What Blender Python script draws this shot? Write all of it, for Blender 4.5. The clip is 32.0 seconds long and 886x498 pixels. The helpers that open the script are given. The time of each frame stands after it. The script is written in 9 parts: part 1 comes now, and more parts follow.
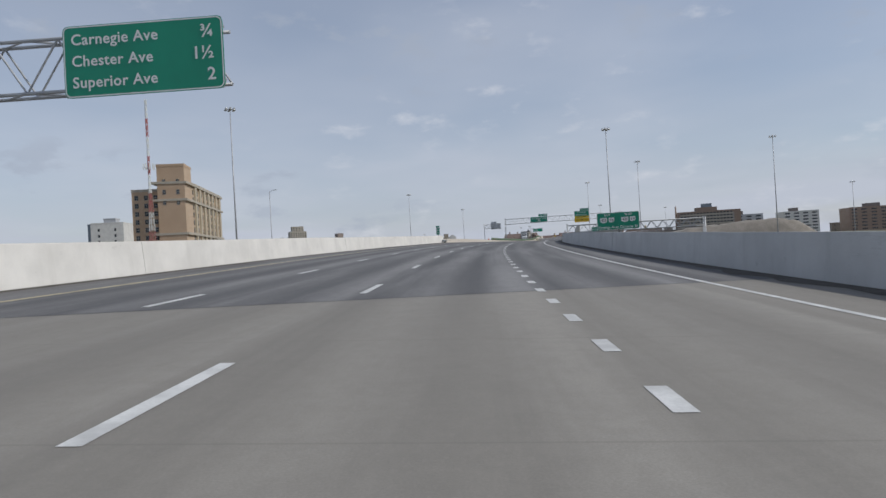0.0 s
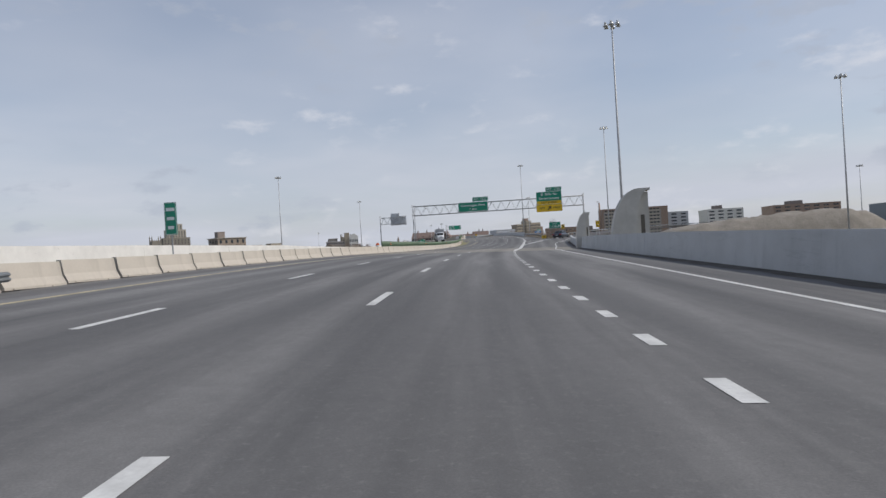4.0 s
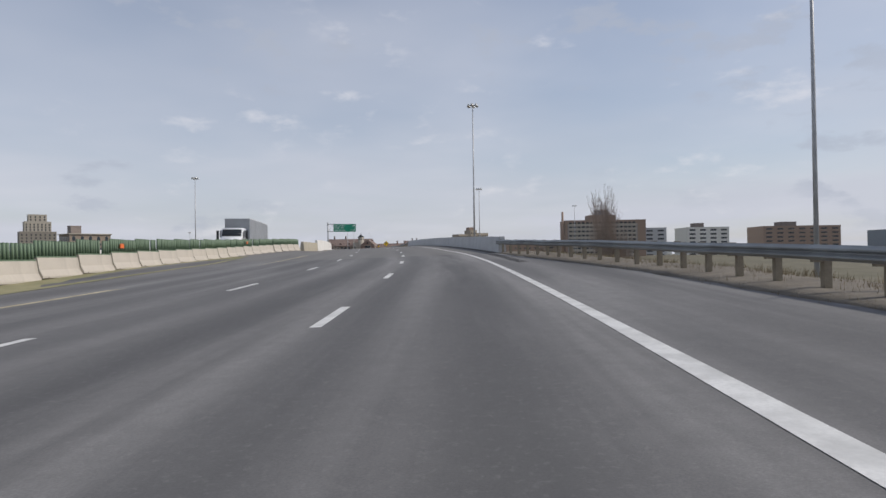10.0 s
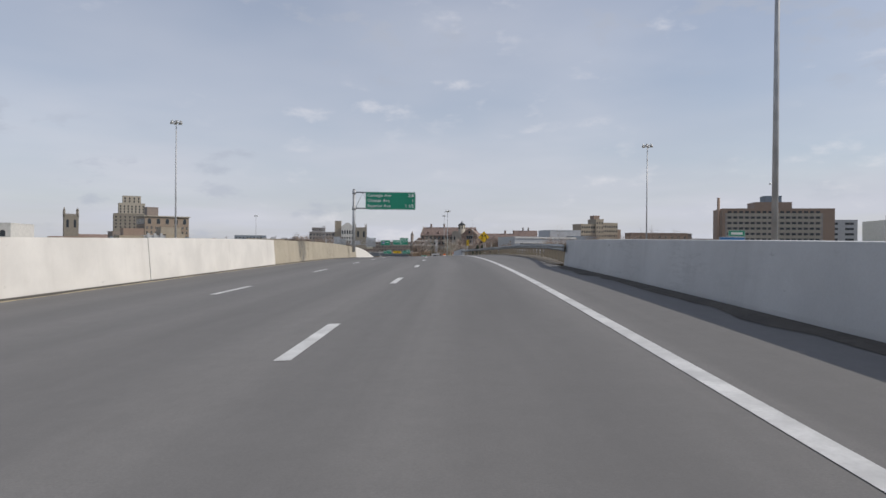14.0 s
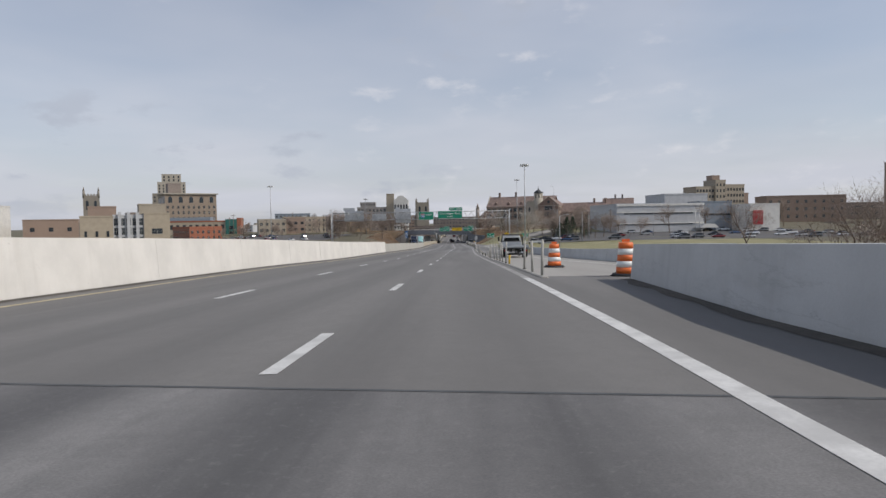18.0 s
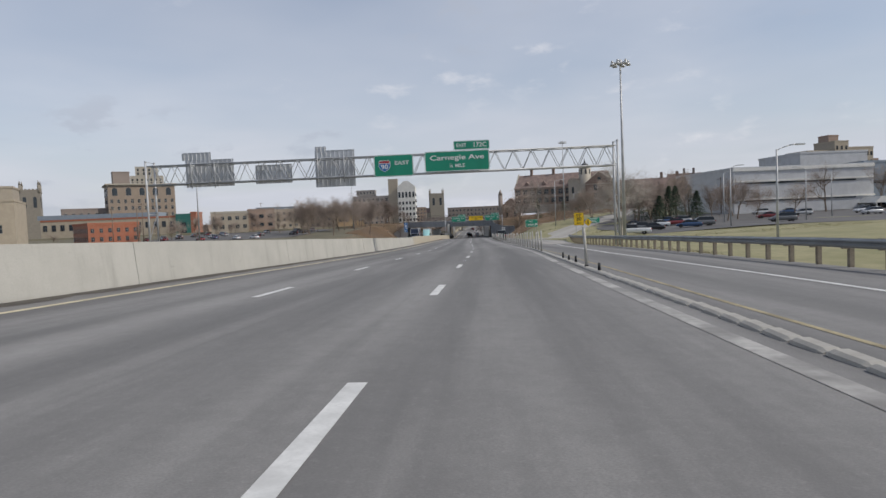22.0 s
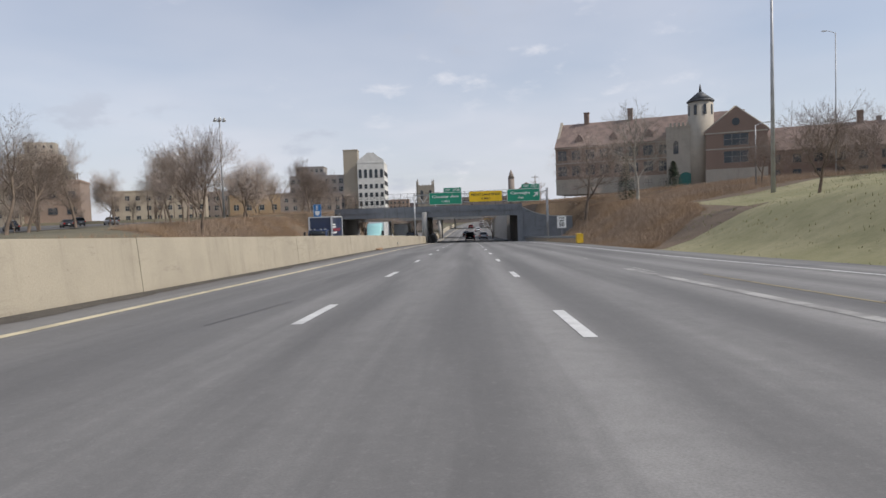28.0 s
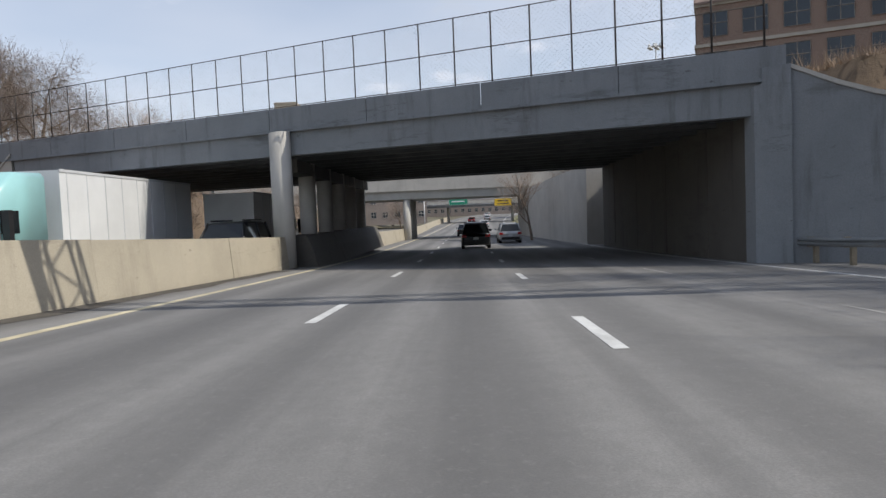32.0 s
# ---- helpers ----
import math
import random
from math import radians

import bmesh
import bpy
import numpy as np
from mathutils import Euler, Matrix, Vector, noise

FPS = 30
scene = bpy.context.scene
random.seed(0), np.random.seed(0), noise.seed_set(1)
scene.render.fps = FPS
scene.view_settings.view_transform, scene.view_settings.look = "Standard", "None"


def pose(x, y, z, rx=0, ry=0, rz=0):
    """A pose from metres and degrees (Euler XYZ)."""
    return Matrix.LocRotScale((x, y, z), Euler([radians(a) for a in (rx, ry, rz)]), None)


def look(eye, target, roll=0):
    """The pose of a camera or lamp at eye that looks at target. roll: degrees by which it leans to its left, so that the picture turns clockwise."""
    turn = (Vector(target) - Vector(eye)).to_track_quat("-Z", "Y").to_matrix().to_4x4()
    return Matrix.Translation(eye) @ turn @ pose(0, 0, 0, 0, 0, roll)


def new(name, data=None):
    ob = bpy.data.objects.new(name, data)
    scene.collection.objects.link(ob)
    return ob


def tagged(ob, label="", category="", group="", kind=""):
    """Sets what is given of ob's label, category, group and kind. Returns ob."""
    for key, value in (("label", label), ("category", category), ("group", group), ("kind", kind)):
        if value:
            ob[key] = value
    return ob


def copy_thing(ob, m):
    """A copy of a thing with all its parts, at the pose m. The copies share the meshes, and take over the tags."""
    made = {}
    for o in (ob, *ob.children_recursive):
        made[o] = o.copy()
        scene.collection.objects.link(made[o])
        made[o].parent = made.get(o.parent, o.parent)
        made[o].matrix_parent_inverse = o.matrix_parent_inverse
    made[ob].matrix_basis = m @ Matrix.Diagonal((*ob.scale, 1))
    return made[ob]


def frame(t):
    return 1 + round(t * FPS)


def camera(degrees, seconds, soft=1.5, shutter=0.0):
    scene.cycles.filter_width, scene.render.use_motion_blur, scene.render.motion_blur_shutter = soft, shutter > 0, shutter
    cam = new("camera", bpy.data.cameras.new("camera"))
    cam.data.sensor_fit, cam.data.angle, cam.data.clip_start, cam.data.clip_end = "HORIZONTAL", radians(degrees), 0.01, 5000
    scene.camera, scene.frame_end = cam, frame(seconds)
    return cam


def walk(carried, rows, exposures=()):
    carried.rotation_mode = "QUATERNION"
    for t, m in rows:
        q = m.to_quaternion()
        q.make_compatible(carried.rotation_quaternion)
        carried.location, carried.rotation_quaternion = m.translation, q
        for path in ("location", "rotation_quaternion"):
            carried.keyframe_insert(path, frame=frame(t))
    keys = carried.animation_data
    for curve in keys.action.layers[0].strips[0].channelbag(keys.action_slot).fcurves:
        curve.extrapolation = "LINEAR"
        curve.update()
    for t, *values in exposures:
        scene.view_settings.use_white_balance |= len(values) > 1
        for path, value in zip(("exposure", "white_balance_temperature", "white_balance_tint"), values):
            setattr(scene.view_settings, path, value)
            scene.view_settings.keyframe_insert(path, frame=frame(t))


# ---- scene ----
# time, x, y, z, yaw, pitch, roll of the car's camera
ROWS = [
    (0.0, 0.00, 0.00, 0.00, -0.01, 0.43, 3.20),
    (0.5, 0.61, 14.19, 0.37, -0.45, 0.29, 3.12),
    (1.0, 1.26, 28.37, 0.76, -0.93, 0.51, 2.94),
    (1.5, 2.08, 42.55, 1.16, -1.86, 0.48, 2.66),
    (2.0, 3.17, 56.70, 1.55, -3.12, 0.37, 2.54),
    (2.5, 4.61, 70.80, 1.92, -4.48, 0.43, 2.81),
    (3.0, 6.38, 84.90, 2.26, -5.71, 0.32, 2.99),
    (3.5, 8.54, 98.94, 2.53, -6.95, 0.03, 3.18),
    (4.0, 10.96, 113.02, 2.83, -8.18, -0.14, 3.36),
    (4.5, 13.62, 127.14, 3.10, -9.30, -0.22, 3.54),
    (5.0, 16.56, 141.26, 3.31, -10.47, -0.33, 3.61),
    (5.5, 19.80, 155.37, 3.46, -11.58, -0.59, 3.62),
    (6.0, 23.30, 169.48, 3.54, -12.55, -0.97, 3.62),
    (6.5, 27.04, 183.62, 3.55, -13.33, -1.29, 3.59),
    (7.0, 31.02, 197.76, 3.53, -13.89, -1.07, 3.48),
    (7.5, 35.06, 211.88, 3.54, -14.34, -0.90, 3.06),
    (8.0, 39.09, 225.84, 3.62, -14.54, -0.71, 2.37),
    (8.5, 43.15, 239.63, 3.80, -14.74, -0.36, 1.91),
    (9.0, 47.17, 253.40, 4.05, -14.52, 0.18, 1.53),
    (9.5, 51.08, 267.20, 4.38, -14.16, 0.23, 1.14),
    (10.0, 54.82, 281.11, 4.76, -13.39, 0.61, 0.81),
    (10.5, 58.26, 295.03, 5.18, -11.85, 0.55, 0.46),
    (11.0, 61.34, 308.98, 5.61, -10.33, 0.52, 0.37),
    (11.5, 64.07, 322.93, 6.02, -8.89, 0.48, 0.34),
    (12.0, 66.37, 336.86, 6.43, -7.48, 0.37, 0.03),
    (12.5, 68.32, 350.77, 6.82, -6.25, 0.57, -0.19),
    (13.0, 69.96, 364.66, 7.18, -5.10, 0.24, -0.37),
    (13.5, 71.41, 378.44, 7.49, -4.31, 0.02, -0.50),
    (14.0, 72.77, 392.12, 7.73, -3.93, -0.32, -0.52),
    (14.5, 74.08, 405.77, 7.91, -3.36, -0.47, -0.48),
    (15.0, 75.26, 419.47, 8.03, -2.73, -0.76, -0.25),
    (15.5, 76.28, 433.22, 8.07, -1.97, -1.08, 0.05),
    (16.0, 77.10, 447.02, 8.03, -1.10, -1.45, 0.33),
    (16.5, 77.72, 460.87, 7.91, -0.23, -1.81, 0.52),
    (17.0, 78.12, 474.78, 7.72, 0.39, -2.03, 0.59),
    (17.5, 78.37, 488.69, 7.44, 1.28, -2.69, 0.72),
    (18.0, 78.41, 502.63, 7.08, 2.17, -2.45, 0.92),
    (18.5, 78.34, 516.62, 6.65, 2.39, -3.00, 1.33),
    (19.0, 78.19, 530.65, 6.14, 2.81, -3.48, 1.82),
    (19.5, 77.98, 544.74, 5.57, 3.04, -3.51, 2.19),
    (20.0, 77.74, 558.84, 5.01, 3.21, -3.32, 2.55),
    (20.5, 77.43, 572.91, 4.47, 3.63, -3.31, 2.85),
    (21.0, 77.09, 586.90, 3.97, 3.80, -3.03, 2.88),
    (21.5, 76.73, 600.77, 3.51, 3.85, -2.96, 2.68),
    (22.0, 76.39, 614.50, 3.10, 3.82, -2.81, 2.37),
    (22.5, 76.16, 628.10, 2.71, 3.68, -2.70, 2.15),
    (23.0, 75.96, 641.63, 2.32, 3.71, -2.88, 2.07),
    (23.5, 75.71, 655.16, 1.92, 3.82, -2.97, 1.90),
    (24.0, 75.37, 668.90, 1.49, 3.74, -2.96, 1.68),
    (24.5, 74.82, 683.00, 1.06, 3.72, -2.91, 1.52),
    (25.0, 74.14, 697.29, 0.62, 3.80, -2.87, 1.48),
    (25.5, 73.62, 711.33, 0.18, 3.87, -2.84, 1.49),
    (26.0, 73.00, 725.23, -0.22, 4.33, -2.68, 1.54),
    (26.5, 72.31, 739.03, -0.58, 4.46, -2.58, 1.62),
    (27.0, 71.65, 752.75, -0.93, 4.07, -2.58, 1.72),
    (27.5, 71.13, 766.43, -1.29, 3.41, -2.70, 1.84),
    (28.0, 70.70, 780.10, -1.68, 3.34, -2.79, 1.96),
    (28.5, 70.29, 793.80, -2.07, 3.09, -2.78, 2.04),
    (29.0, 69.97, 807.52, -2.45, 2.92, -2.75, 1.98),
    (29.5, 69.69, 821.28, -2.83, 2.94, -2.67, 1.96),
    (30.0, 69.41, 835.09, -3.20, 3.03, -2.77, 2.01),
    (30.5, 69.12, 848.96, -3.61, 3.19, -2.74, 2.10),
    (31.0, 68.84, 863.04, -4.03, 3.05, -2.79, 2.20),
    (31.5, 68.54, 877.37, -4.48, 3.05, -3.01, 2.25),
    (32.0, 68.23, 891.69, -4.92, 3.26, -2.96, 2.31),
]
cam = camera(68.8, 32.0, soft=1.5, shutter=0.0)
walk(cam, [(r[0], pose(r[1], r[2], r[3], 90 + r[5], r[6], r[4])) for r in ROWS],
     exposures=[(0, -0.12, 6180, 10), (2, -0.03, 6330, 11), (4, 0.02, 6350, 11), (7, 0.04, 6500, 11), (10, 0.05, 6430, 12), (13, 0.05, 6450, 12), (17, 0.05, 6520, 12), (20, 0.06, 6430, 11), (22, 0.1, 6450, 11), (25, 0.22, 6500, 11), (28, 0.28, 6530, 12), (30, 0.35, 6520, 11), (31, 0.48, 6500, 11), (32, 0.5, 6430, 10)])

# ---- light ----
SUN_EL, SUN_AZ = radians(44), radians(101)          # height, and bearing clockwise from +y
world = bpy.data.worlds.new("sky")
scene.world = world
world.use_nodes = True
wn, wl = world.node_tree.nodes, world.node_tree.links
for n in list(wn):
    wn.remove(n)


def wmath(op, a, b=None):
    n = wn.new("ShaderNodeMath")
    n.operation = op
    for i, v in enumerate((a, b)):
        if v is None:
            continue
        if isinstance(v, (int, float)):
            n.inputs[i].default_value = v
        else:
            wl.new(v, n.inputs[i])
    return n.outputs[0]


sky = wn.new("ShaderNodeTexSky")
sky.sky_type, sky.sun_disc = "NISHITA", False
sky.sun_elevation, sky.sun_rotation = SUN_EL, SUN_AZ
sky.air_density, sky.dust_density, sky.ozone_density = 1.0, 1.0, 1.0
coord = wn.new("ShaderNodeTexCoord")
sep = wn.new("ShaderNodeSeparateXYZ")
wl.new(coord.outputs["Generated"], sep.inputs[0])
up = wmath("MAXIMUM", sep.outputs["Z"], 0.0)
den = wmath("ADD", up, 0.10)
comb = wn.new("ShaderNodeCombineXYZ")
wl.new(wmath("DIVIDE", sep.outputs["X"], den), comb.inputs[0])
wl.new(wmath("DIVIDE", sep.outputs["Y"], den), comb.inputs[1])
stretch = wn.new("ShaderNodeCombineXYZ")
wl.new(sep.outputs["X"], stretch.inputs[0])
wl.new(sep.outputs["Y"], stretch.inputs[1])
wl.new(wmath("MULTIPLY", sep.outputs["Z"], 2.4), stretch.inputs[2])


def cloud_noise(scale, detail, rough, lo, hi, seed, flat_deck=True):
    n = wn.new("ShaderNodeTexNoise")
    n.noise_dimensions = "4D"
    n.inputs["W"].default_value = seed
    n.inputs["Scale"].default_value, n.inputs["Detail"].default_value = scale, detail
    n.inputs["Roughness"].default_value = rough
    wl.new(comb.outputs[0] if flat_deck else stretch.outputs[0], n.inputs["Vector"])
    r = wn.new("ShaderNodeMapRange")
    r.interpolation_type = "SMOOTHSTEP"
    wl.new(n.outputs["Fac"], r.inputs["Value"])
    r.inputs["From Min"].default_value, r.inputs["From Max"].default_value = lo, hi
    return r.outputs["Result"]


def wmix(fac, a, b):
    n = wn.new("ShaderNodeMix")
    n.data_type = "RGBA"
    if isinstance(fac, (int, float)):
        n.inputs["Factor"].default_value = fac
    else:
        wl.new(fac, n.inputs["Factor"])
    for s, v in (("A", a), ("B", b)):
        sock = [i for i in n.inputs if i.name == s and i.type == "RGBA"][0]
        if isinstance(v, tuple):
            sock.default_value = v
        else:
            wl.new(v, sock)
    return [o for o in n.outputs if o.type == "RGBA"][0]


veil = cloud_noise(0.42, 4, 0.5, 0.28, 0.72, 3.1)
haze = wmath("MULTIPLY", wmath("POWER", wmath("SUBTRACT", 1.0, wmath("MINIMUM", wmath("MULTIPLY", up, 1.6), 1.0)), 2.0), 0.55)
veil = wmath("MINIMUM", wmath("ADD", wmath("ADD", wmath("MULTIPLY", veil, 0.42), 0.12), haze), 0.96)
c1 = wmix(veil, sky.outputs[0], (5.55, 5.80, 6.45, 1))
# thin wide wisps
wisp = wmath("MULTIPLY", cloud_noise(0.8, 4, 0.5, 0.42, 0.80, 7.7), 0.20)
c2 = wmix(wisp, c1, (7.6, 7.6, 7.95, 1))
grey = wmath("MULTIPLY", cloud_noise(0.75, 3, 0.5, 0.45, 0.75, 1.3), 0.14)
c3 = wmix(grey, c2, (4.3, 4.7, 5.4, 1))
# small scattered cumulus: grey bodies, some with a lit upper edge
field = cloud_noise(3.0, 2, 0.5, 0.42, 0.56, 15.5, False)
body = wmath("MULTIPLY", wmath("MULTIPLY", cloud_noise(10.0, 6, 0.56, 0.53, 0.64, 21.0, False), field), 0.55)
c3 = wmix(body, c3, (4.1, 4.5, 5.25, 1))
puff = wmath("MULTIPLY", wmath("MULTIPLY", cloud_noise(13.0, 6, 0.56, 0.55, 0.74, 12.4, False), cloud_noise(2.6, 2, 0.5, 0.46, 0.60, 44.0, False)), 0.42)
c3 = wmix(puff, c3, (7.9, 7.8, 7.95, 1))
bgd = wn.new("ShaderNodeBackground")
bgd.inputs["Strength"].default_value = 0.10
wl.new(c3, bgd.inputs["Color"])
wout = wn.new("ShaderNodeOutputWorld")
wl.new(bgd.outputs[0], wout.inputs[0])

sun = new("sun", bpy.data.lights.new("sun", "SUN"))
sun.data.energy, sun.data.angle, sun.data.color = 2.6, radians(0.6), (1.0, 0.94, 0.84)
to_sun = Vector((math.sin(SUN_AZ) * math.cos(SUN_EL), math.cos(SUN_AZ) * math.cos(SUN_EL), math.sin(SUN_EL)))
sun.matrix_world = look((0, 0, 0), tuple(-to_sun))
scene.view_settings.exposure = 0.0

# ---- materials ----


class Mat:
    """A small builder for node materials."""

    def __init__(self, name, rough=0.7, metal=0.0):
        self.m = bpy.data.materials.new(name)
        self.m.use_nodes = True
        self.n, self.l = self.m.node_tree.nodes, self.m.node_tree.links
        self.b = self.n["Principled BSDF"]
        self.b.inputs["Roughness"].default_value, self.b.inputs["Metallic"].default_value = rough, metal
        self.tc = self.n.new("ShaderNodeTexCoord")

    def link(self, a, b):
        self.l.new(a, b)

    def noise(self, scale, detail=4, rough=0.55, vec=None, stretch=None, seed=0.0):
        n = self.n.new("ShaderNodeTexNoise")
        n.noise_dimensions = "4D"
        n.inputs["W"].default_value = seed
        n.inputs["Scale"].default_value, n.inputs["Detail"].default_value, n.inputs["Roughness"].default_value = scale, detail, rough
        v = vec or self.tc.outputs["Object"]
        if stretch:
            mp = self.n.new("ShaderNodeMapping")
            mp.inputs["Scale"].default_value = stretch
            self.link(v, mp.inputs[0])
            v = mp.outputs[0]
        self.link(v, n.inputs["Vector"])
        return n.outputs["Fac"]

    def rng(self, v, a, b, c=0.0, d=1.0):
        r = self.n.new("ShaderNodeMapRange")
        r.interpolation_type = "SMOOTHSTEP"
        self.link(v, r.inputs["Value"])
        for k, x in zip(("From Min", "From Max", "To Min", "To Max"), (a, b, c, d)):
            r.inputs[k].default_value = x
        return r.outputs["Result"]

    def math(self, op, a, b=None):
        n = self.n.new("ShaderNodeMath")
        n.operation = op
        for i, v in enumerate((a, b)):
            if v is None:
                continue
            if isinstance(v, (int, float)):
                n.inputs[i].default_value = v
            else:
                self.link(v, n.inputs[i])
        return n.outputs[0]

    def mix(self, fac, a, b, blend="MIX"):
        n = self.n.new("ShaderNodeMix")
        n.data_type, n.blend_type = "RGBA", blend
        if isinstance(fac, (int, float)):
            n.inputs["Factor"].default_value = fac
        else:
            self.link(fac, n.inputs["Factor"])
        for s, v in (("A", a), ("B", b)):
            sock = [i for i in n.inputs if i.name == s and i.type == "RGBA"][0]
            if isinstance(v, tuple):
                sock.default_value = (*v, 1) if len(v) == 3 else v
            else:
                self.link(v, sock)
        return [o for o in n.outputs if o.type == "RGBA"][0]

    def color(self, c):
        if isinstance(c, tuple):
            self.b.inputs["Base Color"].default_value = (*c, 1)
        else:
            self.link(c, self.b.inputs["Base Color"])
        return self

    def rough(self, v):
        self.link(v, self.b.inputs["Roughness"])
        return self

    def bump(self, v, strength=0.3, dist=0.01):
        n = self.n.new("ShaderNodeBump")
        n.inputs["Strength"].default_value, n.inputs["Distance"].default_value = strength, dist
        self.link(v, n.inputs["Height"])
        self.link(n.outputs[0], self.b.inputs["Normal"])
        return self

    def random(self):
        return self.n.new("ShaderNodeObjectInfo").outputs["Random"]

    def uv(self):
        return self.tc.outputs["UV"]


def tint(c, k):
    return tuple(min(1.0, x * k) for x in c)


def plain(name, c, rough=0.6, metal=0.0, var=0.18, scale=1.5, bump=0.0, fine=40.0):
    """A colour with two scales of variation."""
    m = Mat(name, rough, metal)
    col = m.mix(m.rng(m.noise(scale, 4), 0.3, 0.7), tint(c, 1 - var), tint(c, 1 + var * 0.6))
    col = m.mix(m.math("MULTIPLY", m.rng(m.noise(fine, 3, seed=2.0), 0.35, 0.75), 0.35), col, tint(c, 1 - 1.4 * var))
    m.color(col)
    if bump:
        m.bump(m.noise(fine, 4, seed=5.0), bump, 0.01)
    return m.m


def road_mat(name, base, light, dark, joint=0.0):
    """Pavement; UV is metres across and along, so the wheel tracks run with the lanes."""
    m = Mat(name, 0.85)
    uv = m.uv()
    sp = m.n.new("ShaderNodeSeparateXYZ")
    m.link(uv, sp.inputs[0])
    # wheel tracks: twice per lane of 3.45 m
    ph = m.math("MULTIPLY", m.math("ADD", sp.outputs["X"], 0.35), 2 * math.pi / 1.725)
    track = m.math("ADD", m.math("MULTIPLY", m.math("COSINE", ph), 0.5), 0.5)
    patch = m.rng(m.noise(0.05, 4, 0.6, uv, (1.6, 0.22, 1)), 0.35, 0.7)
    tfac = m.math("MULTIPLY", m.math("MULTIPLY", track, m.math("ADD", m.math("MULTIPLY", patch, 0.6), 0.4)), 0.9)
    col = m.mix(tfac, base, light)
    # oil-darkened strip down the middle of each lane
    pc = m.math("MULTIPLY", m.math("ADD", sp.outputs["X"], 1.71), 2 * math.pi / 3.42)
    oil = m.math("POWER", m.math("ADD", m.math("MULTIPLY", m.math("COSINE", pc), 0.5), 0.5), 3.0)
    wob = m.rng(m.noise(0.12, 4, 0.6, uv, (1.0, 0.15, 1), 27.0), 0.3, 0.65)
    col = m.mix(m.math("MULTIPLY", m.math("MULTIPLY", oil, wob), 0.62), col, dark)
    blot = m.rng(m.noise(0.55, 5, 0.6, uv, (1.0, 0.05, 1), 4.0), 0.42, 0.70)
    col = m.mix(m.math("MULTIPLY", blot, 0.5), col, dark)
    streak = m.rng(m.noise(1.3, 4, 0.6, uv, (1.2, 0.02, 1), 9.0), 0.46, 0.72)
    col = m.mix(m.math("MULTIPLY", streak, 0.45), col, dark)
    pale = m.rng(m.noise(0.8, 5, 0.6, uv, (1, 0.06, 1), 14.0), 0.46, 0.74)
    col = m.mix(m.math("MULTIPLY", pale, 0.5), col, light)
    mott = m.rng(m.noise(4.5, 6, 0.75, uv, (1, 0.7, 1), 17.0), 0.36, 0.66)
    col = m.mix(m.math("MULTIPLY", mott, 0.24), col, dark)
    fleck = m.rng(m.noise(14, 3, 0.7, uv, (1, 0.8, 1), 19.0), 0.52, 0.72)
    col = m.mix(m.math("MULTIPLY", fleck, 0.20), col, light)
    grain = m.noise(55, 4, 0.7, uv)
    col = m.mix(m.math("MULTIPLY", m.rng(grain, 0.3, 0.7), 0.4), col, dark)
    if joint:
        fr = m.math("FRACT", m.math("DIVIDE", sp.outputs["Y"], joint))
        j = m.math("LESS_THAN", fr, 0.03 / joint * 1.2)
        col = m.mix(m.math("MULTIPLY", j, 0.35), col, dark)
        cr = m.rng(m.noise(0.8, 8, 0.7, uv, seed=21.0), 0.497, 0.503)
        crack = m.math("MULTIPLY", m.math("SUBTRACT", 1.0, m.math("ABSOLUTE", m.math("SUBTRACT", m.math("MULTIPLY", cr, 2.0), 1.0))), 0.30)
        col = m.mix(crack, col, dark)
    m.color(col)
    m.bump(grain, 0.35, 0.008)
    return m.m


def wall_mat(name, base, stain, paint=0.0, crack=0.0):
    m = Mat(name, 0.8)
    g = m.tc.outputs["Object"]
    col = m.mix(m.rng(m.noise(0.5, 5, 0.6), 0.3, 0.7), tint(base, 0.9), tint(base, 1.06))
    drip = m.rng(m.noise(1.2, 5, 0.7, g, (1.0, 1.0, 0.12), 3.0), 0.5, 0.78)
    col = m.mix(m.math("MULTIPLY", drip, 0.5 - 0.28 * paint), col, stain)
    spot = m.rng(m.noise(2.3, 6, 0.75, g, (0.6, 0.6, 1.4), 6.0), 0.62, 0.72)
    col = m.mix(m.math("MULTIPLY", spot, 0.65 - 0.2 * paint), col, tint(stain, 0.65))
    fine = m.noise(28, 4, 0.7, seed=8.0)
    col = m.mix(m.math("MULTIPLY", m.rng(fine, 0.35, 0.7), 0.22 - 0.14 * paint), col, stain)
    if crack:
        # wandering hairline cracks that run mostly along the wall
        w = m.noise(0.4, 8, 0.66, g, (0.25, 0.25, 1.9), 31.0)
        line = m.math("SUBTRACT", 1.0, m.rng(m.math("ABSOLUTE", m.math("SUBTRACT", w, 0.5)), 0.0, 0.012))
        gate = m.rng(m.noise(0.22, 3, 0.5, g, (1, 1, 1), 37.0), 0.52, 0.60)
        col = m.mix(m.math("MULTIPLY", m.math("MULTIPLY", line, gate), crack * 0.45), col, tint(stain, 0.5))
        smear = m.rng(m.noise(0.35, 6, 0.7, g, (0.5, 0.5, 2.2), 41.0), 0.55, 0.72)
        col = m.mix(m.math("MULTIPLY", smear, crack), col, stain)
    m.color(col)
    m.bump(fine, 0.25, 0.008)
    return m.m


